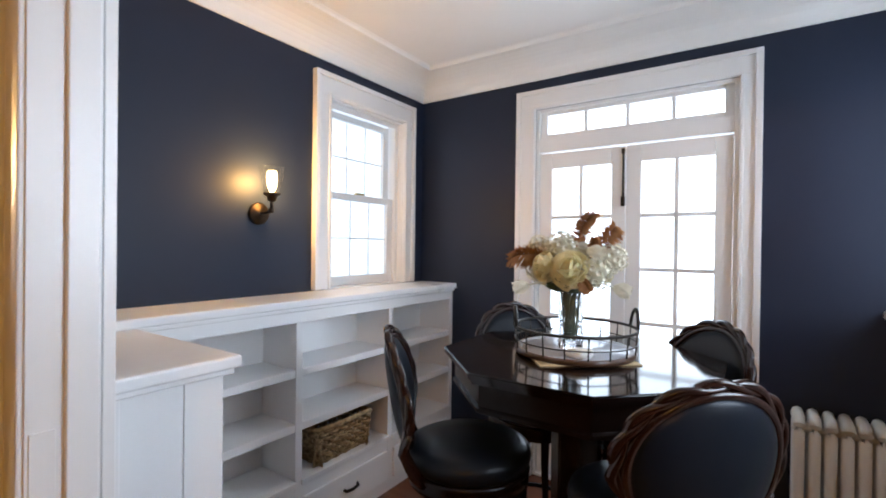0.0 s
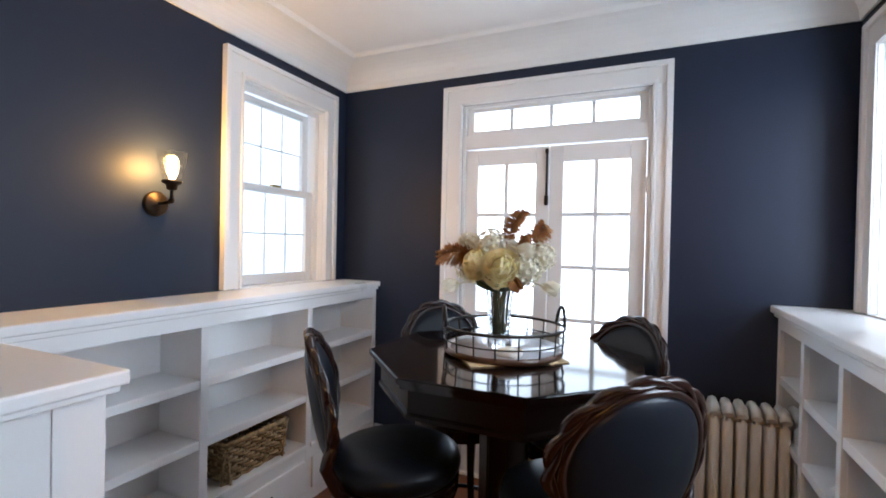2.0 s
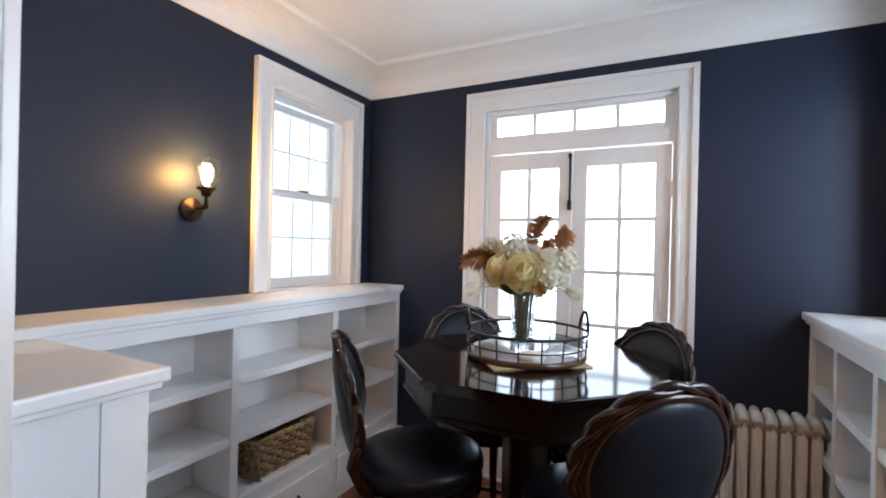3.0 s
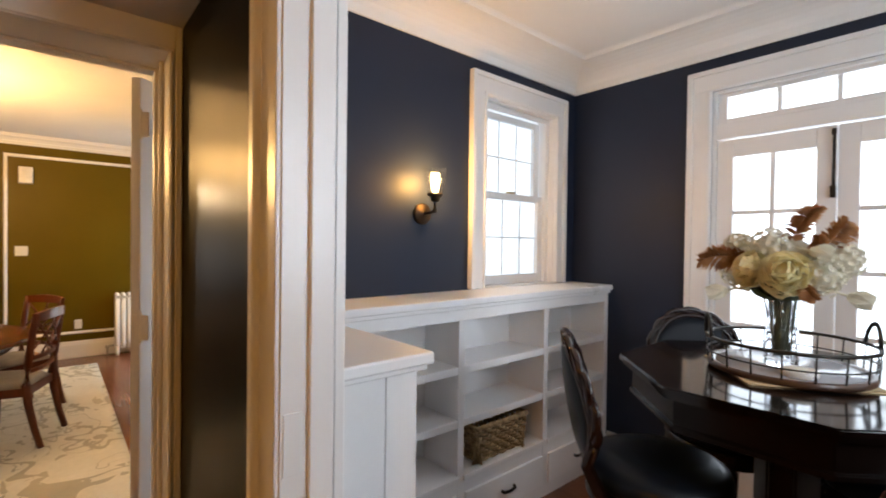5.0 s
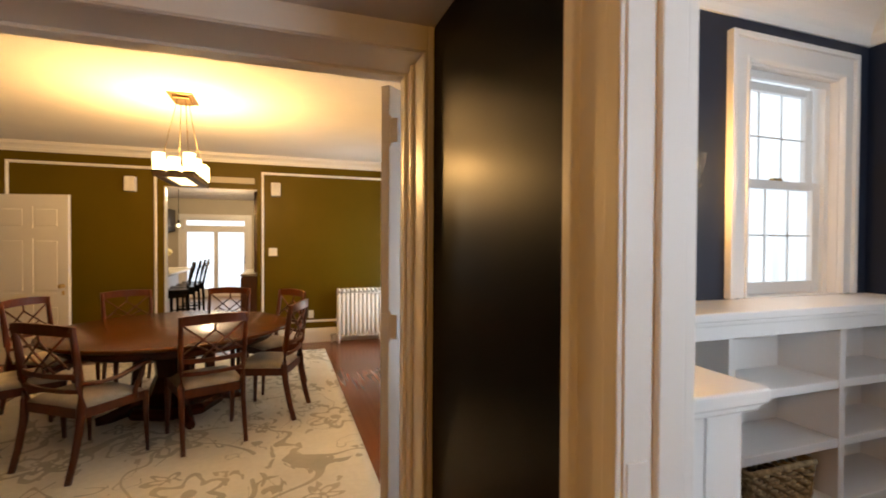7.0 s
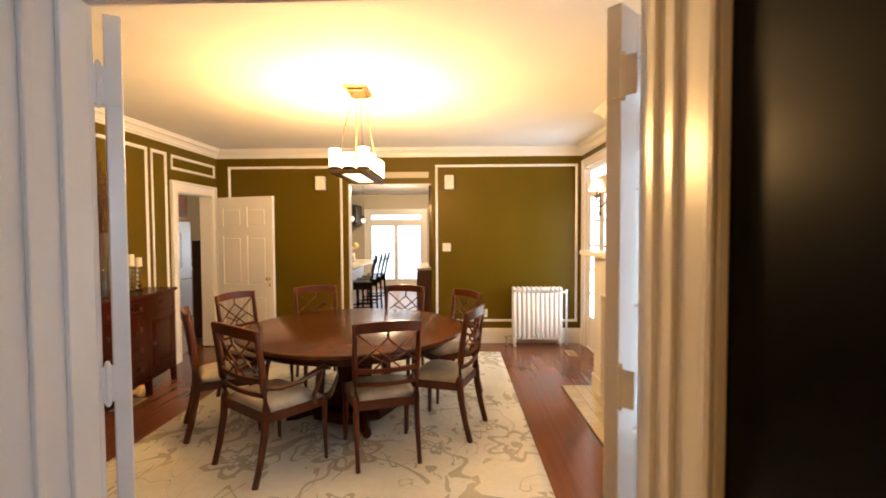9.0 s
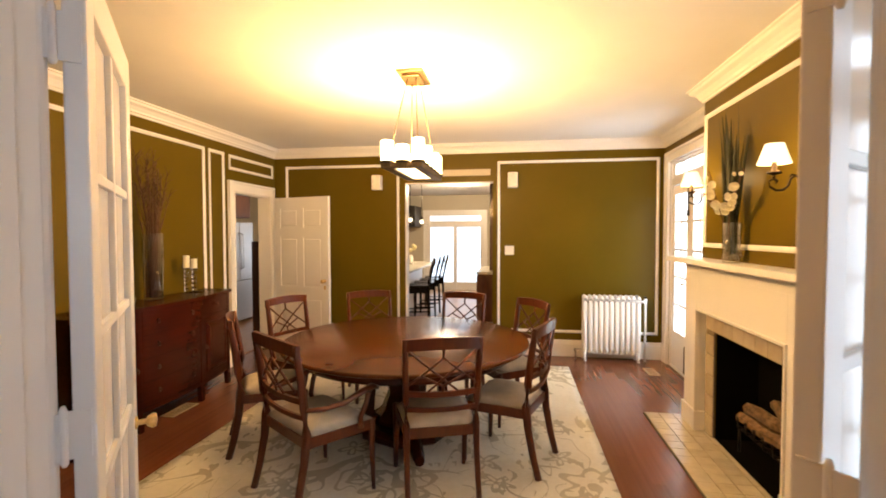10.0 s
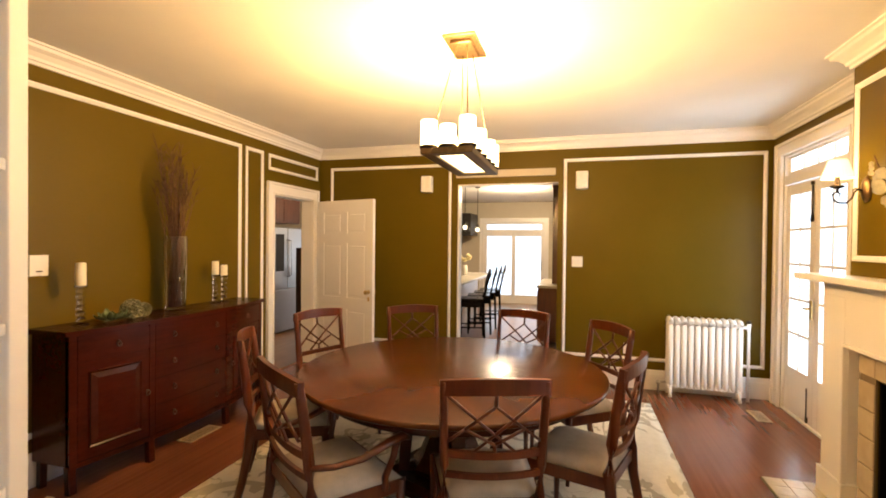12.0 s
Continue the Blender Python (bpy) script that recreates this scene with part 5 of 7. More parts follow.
backdrop("backdrop", pose(-15.2, -1.7, -0.2, 0, 0, 90), 5.0, 3.6, (0.0, 1.4), 0.26 * DAY)

# daylight in the opening of the garden doors
al = new("garden_door_daylight", bpy.data.lights.new("garden_door_daylight", "AREA"))
al.data.shape, al.data.size, al.data.size_y = "RECTANGLE", 1.25, 2.1
al.data.energy, al.data.color = 75.0, (0.80, 0.91, 1.0)
al.matrix_world = pose(-6.53, YR + 0.35, 1.25, -90, 0, 0)

# kitchen shell
b = B()
wall_x(b, -14.05, -13.9, -7.0, 1.9, 0, 2.75, [(-2.5, -0.95, 0, 2.1)])
box(b, -14.05, 0.6, 0, XF - 0.15, 0.7, 2.75); box(b, -14.05, -7.1, 0, -5.2, -7.0, 2.75); box(b, -5.3, -7.0, 0, -5.2, YL - 0.2, 2.75)
structure("wall_kitchen", b, KITCHEN_WALL, "beige painted kitchen wall", "wall")
b = B(); box(b, -14.05, -7.0, 2.62, XF - 0.15, 0.7, 2.72); box(b, XF - 0.15, -7.0, 2.62, -5.2, YL - 0.15, 2.72)
structure("ceiling_kitchen", b, CEIL, "white kitchen ceiling", "ceiling")
lamp("chandelier_lamp", (-4.68, -0.84, 2.17), 265, (1.0, 0.56, 0.20), 0.16)
lamp("kitchen_downlight_lamp", (-10.9, -1.3, 2.5), 230, (1.0, 0.76, 0.48), 0.1)

# ---- unseen hall lamp behind the walk, assumed from the yellow-lit casings ----
HL = thing("ceiling_lamp", "unseen hall lamp assumed for the warm light on the casings", "ceiling lamp", m=pose(0.45, -1.3, ZH))
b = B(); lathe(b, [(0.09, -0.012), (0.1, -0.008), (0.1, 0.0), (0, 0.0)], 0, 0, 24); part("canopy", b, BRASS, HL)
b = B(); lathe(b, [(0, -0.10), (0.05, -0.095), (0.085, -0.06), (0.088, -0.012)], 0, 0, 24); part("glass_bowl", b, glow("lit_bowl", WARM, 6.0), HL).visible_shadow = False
lamp("assumed_hall_lamp", (0.45, -1.3, ZH - 0.06), HALL_W, (1.0, 0.46, 0.08), 0.08)

# ---- dining room: left doorway and panelled door ----
LD = thing("door_5", "white painted doorway to the kitchen passage", "doorway", kind="structure")
b = B(); opening_casing(b, (0, YL, 0), (1, 0, 0), (0, 1, 0), -7.12, -6.345, 2.06, 0.115, 0.022, 0.0, 0.125)
part("door_casing", b, WHITE, LD)
b = B(); box(b, -7.13, YL - 0.15, 0, -7.12, YL, 2.06); box(b, -6.345, YL - 0.15, 0, -6.335, YL, 2.06); box(b, -7.13, YL - 0.15, 2.05, -6.335, YL, 2.06)
part("jamb_lining", b, WHITE, LD)

h, e = Vector((-7.19, -3.33, 0)), Vector((-6.94, -2.46, 0))
PD = thing("panelled_door", "white six-panel door with brass knob, standing open", "door", m=Matrix.Translation(h) @ Matrix.Rotation(math.atan2(e.y - h.y, e.x - h.x), 4, "Z"))
L = (e - h).length
b = B(); box(b, 0, -0.012, 0.01, L, 0.012, 2.045, 0.002)
part("door_core", b, WHITE, PD)
rowsz = ((0.20, 0.72), (0.86, 1.52), (1.64, 1.90))
for s in (-1, 1):
    b = B()
    for x0, x1, z0, z1 in [(0, 0.1, 0.01, 2.045), (L - 0.1, L, 0.01, 2.045), (L / 2 - 0.045, L / 2 + 0.045, 0.01, 2.045)] + [(0.1, L / 2 - 0.045, a, c) for a, c in ((0.01, 0.2), (0.72, 0.86), (1.52, 1.64), (1.90, 2.045))] + [(L / 2 + 0.045, L - 0.1, a, c) for a, c in ((0.01, 0.2), (0.72, 0.86), (1.52, 1.64), (1.90, 2.045))]:
        box(b, x0, s * 0.011, z0, x1, s * 0.021, z1)
    part("stiles_and_rails", b, WHITE, PD)
    for x0, x1 in ((0.1, L / 2 - 0.045), (L / 2 + 0.045, L - 0.1)):
        for z0, z1 in rowsz:
            b = B(); box(b, x0 + 0.03, s * 0.008, z0 + 0.03, x1 - 0.03, s * 0.019, z1 - 0.03, 0.005)
            part("raised_panel", b, WHITE, PD)
    b = B(); m = Matrix.Translation((L - 0.06, s * 0.02, 0.95)) @ Matrix.Rotation(radians(-90 * s), 4, "X")
    lathe(b, [(0.024, 0), (0.024, 0.004), (0.009, 0.008), (0.009, 0.03), (0.02, 0.036), (0.028, 0.05), (0.022, 0.062), (0, 0.066)], 0, 0, 16, m)
    part("door_knob", b, BRASS, PD)
    b = B(); box(b, L - 0.075, s * 0.02, 0.84, L - 0.045, s * 0.024, 0.89, 0.002)
    part("keyhole_plate", b, BRASS, PD)

# ---- mantelpiece, hearth, fire logs ----
MP = thing("mantelpiece", "white painted wooden fireplace mantel", "mantelpiece")
MX0, MX1, MY = -5.43, -3.75, YB - 0.085
b = B(); box(b, MX0, MY, 0, -5.19, YB - 0.002, 1.24, 0.004); part("pilaster", b, WHITE, MP)
b = B(); box(b, -3.985, MY, 0, MX1, YB - 0.002, 1.24, 0.004); part("pilaster", b, WHITE, MP)
b = B(); box(b, -5.19, MY + 0.001, 0.965, -3.985, YB - 0.002, 1.24, 0.003); part("frieze", b, WHITE, MP)
b = B(); box(b, -5.19, MY - 0.012, 0.955, -3.985, MY + 0.02, 0.975, 0.004); box(b, -5.20, MY - 0.012, 0, -5.18, MY + 0.02, 0.975, 0.004); box(b, -3.995, MY - 0.012, 0, -3.975, MY + 0.02, 0.975, 0.004)
part("inner_bead", b, WHITE, MP)
b = B(); run(b, [(MX1, YB - 0.002), (MX1, MY), (MX0, MY), (MX0, YB - 0.002)], [(-0.002, 1.225), (-0.01, 1.225), (-0.02, 1.245), (-0.022, 1.26), (-0.045, 1.285), (-0.06, 1.31), (-0.06, 1.325), (0.0, 1.325)])
part("cornice_moulding", b, WHITE, MP)
b = B(); box(b, MX0 - 0.12, MY - 0.115, 1.325, MX1 + 0.12, YB - 0.002, 1.365, 0.006)
part("mantel_shelf", b, WHITE, MP)
b = B(); box(b, MX0 - 0.02, MY - 0.015, 0, -5.17, YB - 0.002, 0.16, 0.004); part("plinth", b, WHITE, MP)
b = B(); box(b, -4.005, MY - 0.015, 0, MX1 + 0.02, YB - 0.002, 0.16, 0.004); part("plinth", b, WHITE, MP)

FS = thing("fireplace_surround", "tan tiled fireplace surround", "fireplace", kind="structure")
b = B(); box(b, -5.18, YB - 0.012, 0.0, -5.034, YB - 0.003, 0.96); box(b, -4.12, YB - 0.012, 0.0, -3.995, YB - 0.003, 0.96); box(b, -5.034, YB - 0.012, 0.815, -4.12, YB - 0.003, 0.96)
part("grout_bed", b, GROUT, FS)
ty = [i * 0.157 for i in range(6)]
for x0, x1 in ((-5.178, -5.036), (-4.118, -3.997)):
    for z in ty[:5]:
        b = B(); box(b, x0, YB - 0.02, z + 0.004, x1, YB - 0.010, z + 0.153, 0.003); part("tile", b, SURROUND_TILE, FS)
for i in range(8):
    x0 = -5.178 + i * 0.1478
    b = B(); box(b, x0, YB - 0.02, 0.819, x0 + 0.1445, YB - 0.010, 0.955, 0.003); part("tile", b, SURROUND_TILE, FS)

HE = thing("hearth", "cream square-tiled hearth flush with the floor", "hearth", kind="structure")
b = B(); box(b, -5.50, 1.012, -0.013, -3.68, YB + 0.02, 0.004); part("grout_bed", b, GROUT, HE)
tm = B(); box(tm, 0.002, 0.002, 0, 0.1115, 0.1115, 0.008, 0.0015); TILE = mesh_of("hearth_tile", tm, HEARTHTILE)
for i in range(16):
    for j in range(3):
        o = new("tile", TILE); o.parent = HE; o.location = (-5.498 + i * 0.1135, 1.014 + j * 0.1135, 0.002)
tm = B(); box(tm, 0.002, 0.002, 0, 0.1115, 0.04, 0.008, 0.0015); TILE2 = mesh_of("hearth_tile_cut", tm, HEARTHTILE)
for i in range(16):
    o = new("tile", TILE2); o.parent = HE; o.location = (-5.498 + i * 0.1135, 1.014 + 3 * 0.1135, 0.002)

LG = thing("log_set", "stacked split firewood on a black iron grate", "firewood")
random.seed(3)
for k, (x, y, z, a, r, ln) in enumerate(((-4.60, YB + 0.12, 0.25, 5, 0.042, 0.50), (-4.56, YB + 0.22, 0.25, -4, 0.046, 0.5), (-4.58, YB + 0.17, 0.33, 12, 0.046, 0.45), (-4.52, YB + 0.19, 0.405, -14, 0.036, 0.34))):
    b = B(); m = Matrix.Translation((x, y, z)) @ Matrix.Rotation(radians(a), 4, "Z")
    n = 7; rr = [r * random.uniform(0.85, 1.15) for _ in range(n)]
    pr = []
    for s in range(6):
        t = s / 5
        pr.append([b.verts.new(m @ Vector(((t - 0.5) * ln, rr[i] * math.cos(2 * math.pi * i / n) * (1 + 0.06 * math.sin(7 * t + i)), rr[i] * math.sin(2 * math.pi * i / n) + 0.008 * math.sin(9 * t)))) for i in range(n)])
    for p, q in zip(pr, pr[1:]):
        for i in range(n): b.faces.new((p[i], p[(i + 1) % n], q[(i + 1) % n], q[i]))
    b.faces.new(pr[0][::-1]); b.faces.new(pr[-1])
    part("log", b, LOG, LG)
b = B()
for i in range(6):
    x = -4.8 + i * 0.11
    tube(b, [(x, YB + 0.05, 0.27), (x, YB + 0.06, 0.195), (x, YB + 0.27, 0.195)], 0.008, 6)
for y in (YB + 0.08, YB + 0.25):
    tube(b, [(-4.85, y, 0.187), (-4.2, y, 0.187)], 0.009, 6)
    for x in (-4.83, -4.22): tube(b, [(x, y, 0.012), (x, y, 0.187)], 0.009, 6)
part("grate", b, BLACKMETAL, LG)

# vase with grasses and orchids on the mantel
MV = thing("mantel_vase", "glass vase with dark grasses and white orchids on the mantel", "vase", m=pose(-4.61, YB - 0.09, 1.366))
b = B(); lathe(b, [(0, 0), (0.05, 0), (0.053, 0.01), (0.056, 0.26), (0.052, 0.262), (0.048, 0.02), (0, 0.016)], 0, 0, 24); part("glass_body", b, VASE_GLASS, MV).visible_shadow = False
b = B()
for i in range(40):
    ball(b, (random.uniform(-0.042, 0.042), random.uniform(-0.042, 0.042), random.uniform(0.02, 0.07)), random.uniform(0.008, 0.014), sub=1)
part("pebbles", b, paint("pebbles", (0.22, 0.18, 0.13), 0.5, 0.3), MV)
random.seed(8)
for i in range(30):
    b = B(); a = random.uniform(0, 2 * math.pi); sp = random.uniform(0.02, 0.12); hh = random.uniform(0.55, 0.98)
    p0 = Vector((random.uniform(-0.025, 0.025), random.uniform(-0.025, 0.025), 0.05))
    pts = [p0 + Vector((sp * t ** 1.6 * math.cos(a), min(0.06, sp * 0.6 * t ** 1.6 * math.sin(a)), hh * t)) for t in (0, 0.3, 0.55, 0.8, 1.0)]
    tube(b, pts, [0.005, 0.008, 0.0095, 0.006, 0.001], 4, flat=(1.6, 0.35))
    part("grass_blade", b, DARKLEAF, MV)
for stem in (((0, -0.02, 0.1), (0.05, -0.04, 0.30), (0.12, -0.05, 0.42), (0.26, -0.05, 0.58)), ((0, -0.02, 0.1), (-0.03, -0.05, 0.30), (-0.08, -0.07, 0.44), (-0.17, -0.08, 0.62))):
    b = B(); tube(b, stem, 0.004, 5); part("orchid_stem", b, TWIG, MV)
    for k in range(11):
        t = 0.42 + 0.56 * k / 10
        i = min(2, int(t * 3)); u = t * 3 - i
        p = Vector(stem[i]).lerp(Vector(stem[i + 1]), u) + Vector((random.uniform(-0.03, 0.03), random.uniform(-0.04, 0.0), random.uniform(-0.035, 0.02)))
        b = B(); q = Vector((random.uniform(0.0, 1.4), -1, random.uniform(-0.4, 0.3))).to_track_quat("Z", "Y").to_matrix().to_4x4()
        size = 1.0 if k < 8 else 0.5
        for s in range(5): cup(b, (0, 0, 0), 0.022 * size, 0.030 * size, s * 1.257, 1.15, 0.021 * size, Matrix.Translation(p) @ q)
        ball(b, p + (q @ Vector((0, 0, 0.006))), 0.006 * size, sub=1)
        part("orchid_bloom", b, PETAL_WHITE, MV)

# brass candle-arm sconces on the chimney breast
def arm_sconce(x):
    T = thing("wall_sconce", "brass scrolled wall sconce with pleated fabric shade, lit", "wall lamp", "sconces on the chimney breast", m=pose(x, YB, 0))
    b = B(); m = Matrix.Translation((0, 0, 1.86)) @ Matrix.Rotation(radians(90), 4, "X")
    lathe(b, [(0.052, 0), (0.056, 0.008), (0.045, 0.018), (0.02, 0.026), (0, 0.028)], 0, 0, 20, m @ Matrix.Diagonal((0.8, 1.35, 1, 1)))
    part("backplate", b, AGED, T)
    b = B()
    tube(b, [(0, -0.02, 1.85), (0, -0.045, 1.862), (0, -0.065, 1.845), (0, -0.075, 1.81), (0, -0.10, 1.785), (0, -0.135, 1.785), (0, -0.165, 1.805), (0, -0.168, 1.835), (0, -0.145, 1.848), (0, -0.128, 1.835), (0, -0.135, 1.82)], 0.006, 8)
    tube(b, [(0, -0.145, 1.848), (0, -0.145, 1.87)], 0.007, 8)
    tube(b, [(0, -0.045, 1.862), (0, -0.062, 1.868), (0, -0.068, 1.855)], 0.004, 6)
    part("scroll_arm", b, BRONZE, T, "dark bronze scrolled arm")
    b = B(); lathe(b, [(0.008, 1.865), (0.035, 1.875), (0.032, 1.885), (0.013, 1.89), (0.013, 1.95), (0, 1.952)], 0, -0.145, 14)
    part("candle_cup", b, BRONZE, T)
    b = B(); n = 48
    lo = [b.verts.new(((0.076 + 0.002 * (i % 2)) * math.cos(2 * math.pi * i / n), -0.145 + (0.076 + 0.002 * (i % 2)) * math.sin(2 * math.pi * i / n), 1.925)) for i in range(n)]
    hi = [b.verts.new(((0.042 + 0.0015 * (i % 2)) * math.cos(2 * math.pi * i / n), -0.145 + (0.042 + 0.0015 * (i % 2)) * math.sin(2 * math.pi * i / n), 2.03)) for i in range(n)]
    for i in range(n): b.faces.new((lo[i], lo[(i + 1) % n], hi[(i + 1) % n], hi[i]))
    s = part("shade", b, SHADE, T, "cream pleated fabric shade"); s.visible_shadow = False
    b = B(); ball(b, (0, -0.145, 1.975), 0.018); part("bulb", b, BULB, T).visible_shadow = False
    lamp("sconce_lamp", (x, YB - 0.145, 1.985), 3.2, WARM, 0.02)


arm_sconce(-5.165)
arm_sconce(-4.02)

# ---- rug, table, chairs ----
b = B()
RX0, RX1, RY0, RY1 = -6.79, -2.75, -2.42, 0.52
nx, ny = 60, 44
grid = [[b.verts.new((RX0 + (RX1 - RX0) * i / nx, RY0 + (RY1 - RY0) * j / ny, 0.011 + (0.0 if i in (0, nx) or j in (0, ny) else 0.002 * noise.noise(Vector((i * 0.7, j * 0.7, 0)))))) for j in range(ny + 1)] for i in range(nx + 1)]
for i in range(nx):
    for j in range(ny):
        f = b.faces.new((grid[i][j], grid[i + 1][j], grid[i + 1][j + 1], grid[i][j + 1])); f.smooth = True
geo = bmesh.ops.extrude_face_region(b, geom=b.faces[:])
for v in geo["geom"]:
    if isinstance(v, bmesh.types.BMVert): v.co.z = 0.0005
ob = new("area_rug", mesh_of("area_rug", b, RUG)); tagged(ob, "large cream wool rug with faded vine pattern", "rug")

TC = Vector((-4.79, -0.93, 0))
DT = thing("dining_table", "round mahogany pedestal dining table, polished", "table", m=Matrix.Translation(TC))
b = B(); lathe(b, [(0, 0.715), (0.90, 0.715), (0.925, 0.722), (0.938, 0.735), (0.935, 0.748), (0.925, 0.753), (0, 0.753)], 0, 0, 72)
part("tabletop", b, TABLE_WOOD, DT)
b = B(); lathe(b, [(0, 0.64), (0.80, 0.64), (0.81, 0.65), (0.81, 0.716), (0, 0.716)], 0, 0, 64)
part("apron", b, MAHOGANY, DT)
b = B(); lathe(b, [(0.24, 0.12), (0.25, 0.16), (0.20, 0.22), (0.15, 0.34), (0.17, 0.5), (0.27, 0.60), (0.30, 0.642)], 0, 0, 8, smooth=False)
part("pedestal", b, MAHOGANY, DT)
b = B(); lathe(b, [(0, 0.045), (0.36, 0.045), (0.38, 0.06), (0.38, 0.10), (0.34, 0.13), (0, 0.13)], 0, 0, 8, smooth=False)
part("base", b, MAHOGANY, DT)
for i in range(4):
    a = radians(22 + 90 * i); c, s = math.cos(a), math.sin(a)
    b = B(); tube(b, [(0.22 * c, 0.22 * s, 0.12), (0.36 * c, 0.36 * s, 0.09), (0.48 * c, 0.48 * s, 0.055), (0.56 * c, 0.56 * s, 0.046)], [0.06, 0.055, 0.045, 0.034], 8)
    part("foot", b, MAHOGANY, DT)
    b = B(); bar(b, (0.26 * c, 0.26 * s, 0.62), (0.30 * c, 0.30 * s, 0.10), 0.09, 0.07, 0.01)
    part("brace", b, MAHOGANY, DT)


def dining_chair(m, arms):
    """Front towards local -y; the back's top middle is 0.27 behind the origin, at +y."""
    T = thing("dining_chair", "mahogany armchair with lattice back and beige seat" if arms else "mahogany dining chair with lattice back and beige seat", "chair", "chairs round the dining table", m)
    W = 0.268 if arms else 0.225
    def back_y(z):
        return 0.205 + 0.02 * (z - 0.45) + 0.14 * max(0, z - 0.45) ** 1.5 * 1.0
    for s in (-1, 1):
        b = B(); zs = [0.012, 0.15, 0.32, 0.46, 0.6, 0.75, 0.88, 0.965]
        tube(b, [(s * (W - 0.02 + 0.02 * max(0, z - 0.45)), back_y(z) if z >= 0.45 else 0.205 + 0.30 * (0.46 - z) ** 1.6, z) for z in zs], [0.018, 0.019, 0.021, 0.024, 0.022, 0.02, 0.018, 0.016], 8, flat=(0.9, 1.25))
        part("back_leg", b, CHAIR_WOOD, T)
        b = B(); tube(b, [(s * (W + 0.005), -0.215, 0.44), (s * (W + 0.005), -0.213, 0.3), (s * (W + 0.01), -0.222, 0.012)], [0.026, 0.023, 0.014], 4)
        part("front_leg", b, CHAIR_WOOD, T)
    # crest rail, gently bowed and arched
    def rail(name, z0, z1, wid, th, bow=0.03, arch=0.012):
        b = B(); n = 10; r = []
        for i in range(n + 1):
            t = i / n * 2 - 1
            x = wid * t; y = back_y((z0 + z1) / 2) + bow * (1 - t * t); za = arch * (1 - t * t)
            r.append([b.verts.new((x, y + dy, z)) for dy, z in ((-th / 2, z0 + za * 0.6), (th / 2, z0 + za * 0.6), (th / 2, z1 + za), (-th / 2, z1 + za))])
        for p, q in zip(r, r[1:]):
            for k in range(4): b.faces.new((p[k], p[(k + 1) % 4], q[(k + 1) % 4], q[k])).smooth = False
        b.faces.new(r[0][::-1]); b.faces.new(r[-1])
        part(name, b, CHAIR_WOOD, T)
    rail("crest_rail", 0.905, 0.968, W + 0.005, 0.024, 0.03, 0.014)
    rail("back_rail", 0.635, 0.668, W - 0.02, 0.02, 0.028, -0.006)
    rail("back_rail", 0.545, 0.572, W - 0.02, 0.018, 0.026, -0.006)
    def on(x, z):
        return (x, back_y(z) + 0.03 * (1 - (x / W) ** 2), z)
    for (x0, z0), (x1, z1) in (((-0.20, 0.905), (0.085, 0.665)), ((0.20, 0.905), (-0.085, 0.665)), ((0, 0.915), (0, 0.862)), ((0, 0.862), (-0.125, 0.76)), ((0, 0.862), (0.125, 0.76)), ((-0.125, 0.76), (0, 0.695)), ((0.125, 0.76), (0, 0.695)), ((0, 0.695), (0, 0.66)), ((-0.2, 0.70), (-0.125, 0.76)), ((0.2, 0.70), (0.125, 0.76))):
        b = B(); mid = on((x0 + x1) / 2, (z0 + z1) / 2)
        tube(b, [on(x0, z0), mid, on(x1, z1)], 0.0085, 6, flat=(1.0, 0.8))
        part("lattice_bar", b, CHAIR_WOOD, T)
    b = B()
    fr = [(-W - 0.015, -0.225), (W + 0.015, -0.225), (W - 0.01, 0.215), (-W + 0.01, 0.215)]
    lo = [b.verts.new((x, y, 0.385)) for x, y in fr]; hi = [b.verts.new((x, y, 0.445)) for x, y in fr]
    b.faces.new(lo[::-1]); b.faces.new(hi)
    for i in range(4): b.faces.new((lo[i], lo[(i + 1) % 4], hi[(i + 1) % 4], hi[i]))
    part("seat_frame", b, CHAIR_WOOD, T)
    b = B(); n = 8; g = []
    for i in range(n + 1):
        for_row = []
        for j in range(n + 1):
            u, v = i / n * 2 - 1, j / n * 2 - 1
            w = (W - 0.002) + (-0.014) * v
            k = (1 - abs(u) ** 4) * (1 - abs(v) ** 4)
            for_row.append(b.verts.new((u * w, -0.005 + v * 0.212, 0.446 + 0.055 * k ** 0.5)))
        g.append(for_row)
    for i in range(n):
        for j in range(n):
            f = b.faces.new((g[i][j], g[i + 1][j], g[i + 1][j + 1], g[i][j + 1])); f.smooth = True
    b.faces.new([g[i][0] for i in range(n + 1)] + [g[n][j] for j in range(1, n + 1)] + [g[i][n] for i in range(n - 1, -1, -1)] + [g[0][j] for j in range(n - 1, 0, -1)])
    part("seat_cushion", b, SEATCLOTH, T, "beige upholstered seat")
    if arms:
        for s in (-1, 1):
            b = B(); tube(b, [(s * (W - 0.01), 0.215, 0.605), (s * (W + 0.01), 0.12, 0.592), (s * (W + 0.03), 0.0, 0.60), (s * (W + 0.035), -0.13, 0.64), (s * (W + 0.035), -0.20, 0.652), (s * (W + 0.035), -0.235, 0.635)], [0.015, 0.016, 0.018, 0.021, 0.022, 0.015], 8, flat=(1.3, 0.8))
            part("armrest", b, CHAIR_WOOD, T)
            b = B(); tube(b, [(s * (W + 0.012), -0.13, 0.42), (s * (W + 0.02), -0.12, 0.48), (s * (W + 0.04), -0.15, 0.57), (s * (W + 0.035), -0.17, 0.64)], [0.02, 0.017, 0.016, 0.018], 8)
            part("arm_support", b, CHAIR_WOOD, T)
    return T


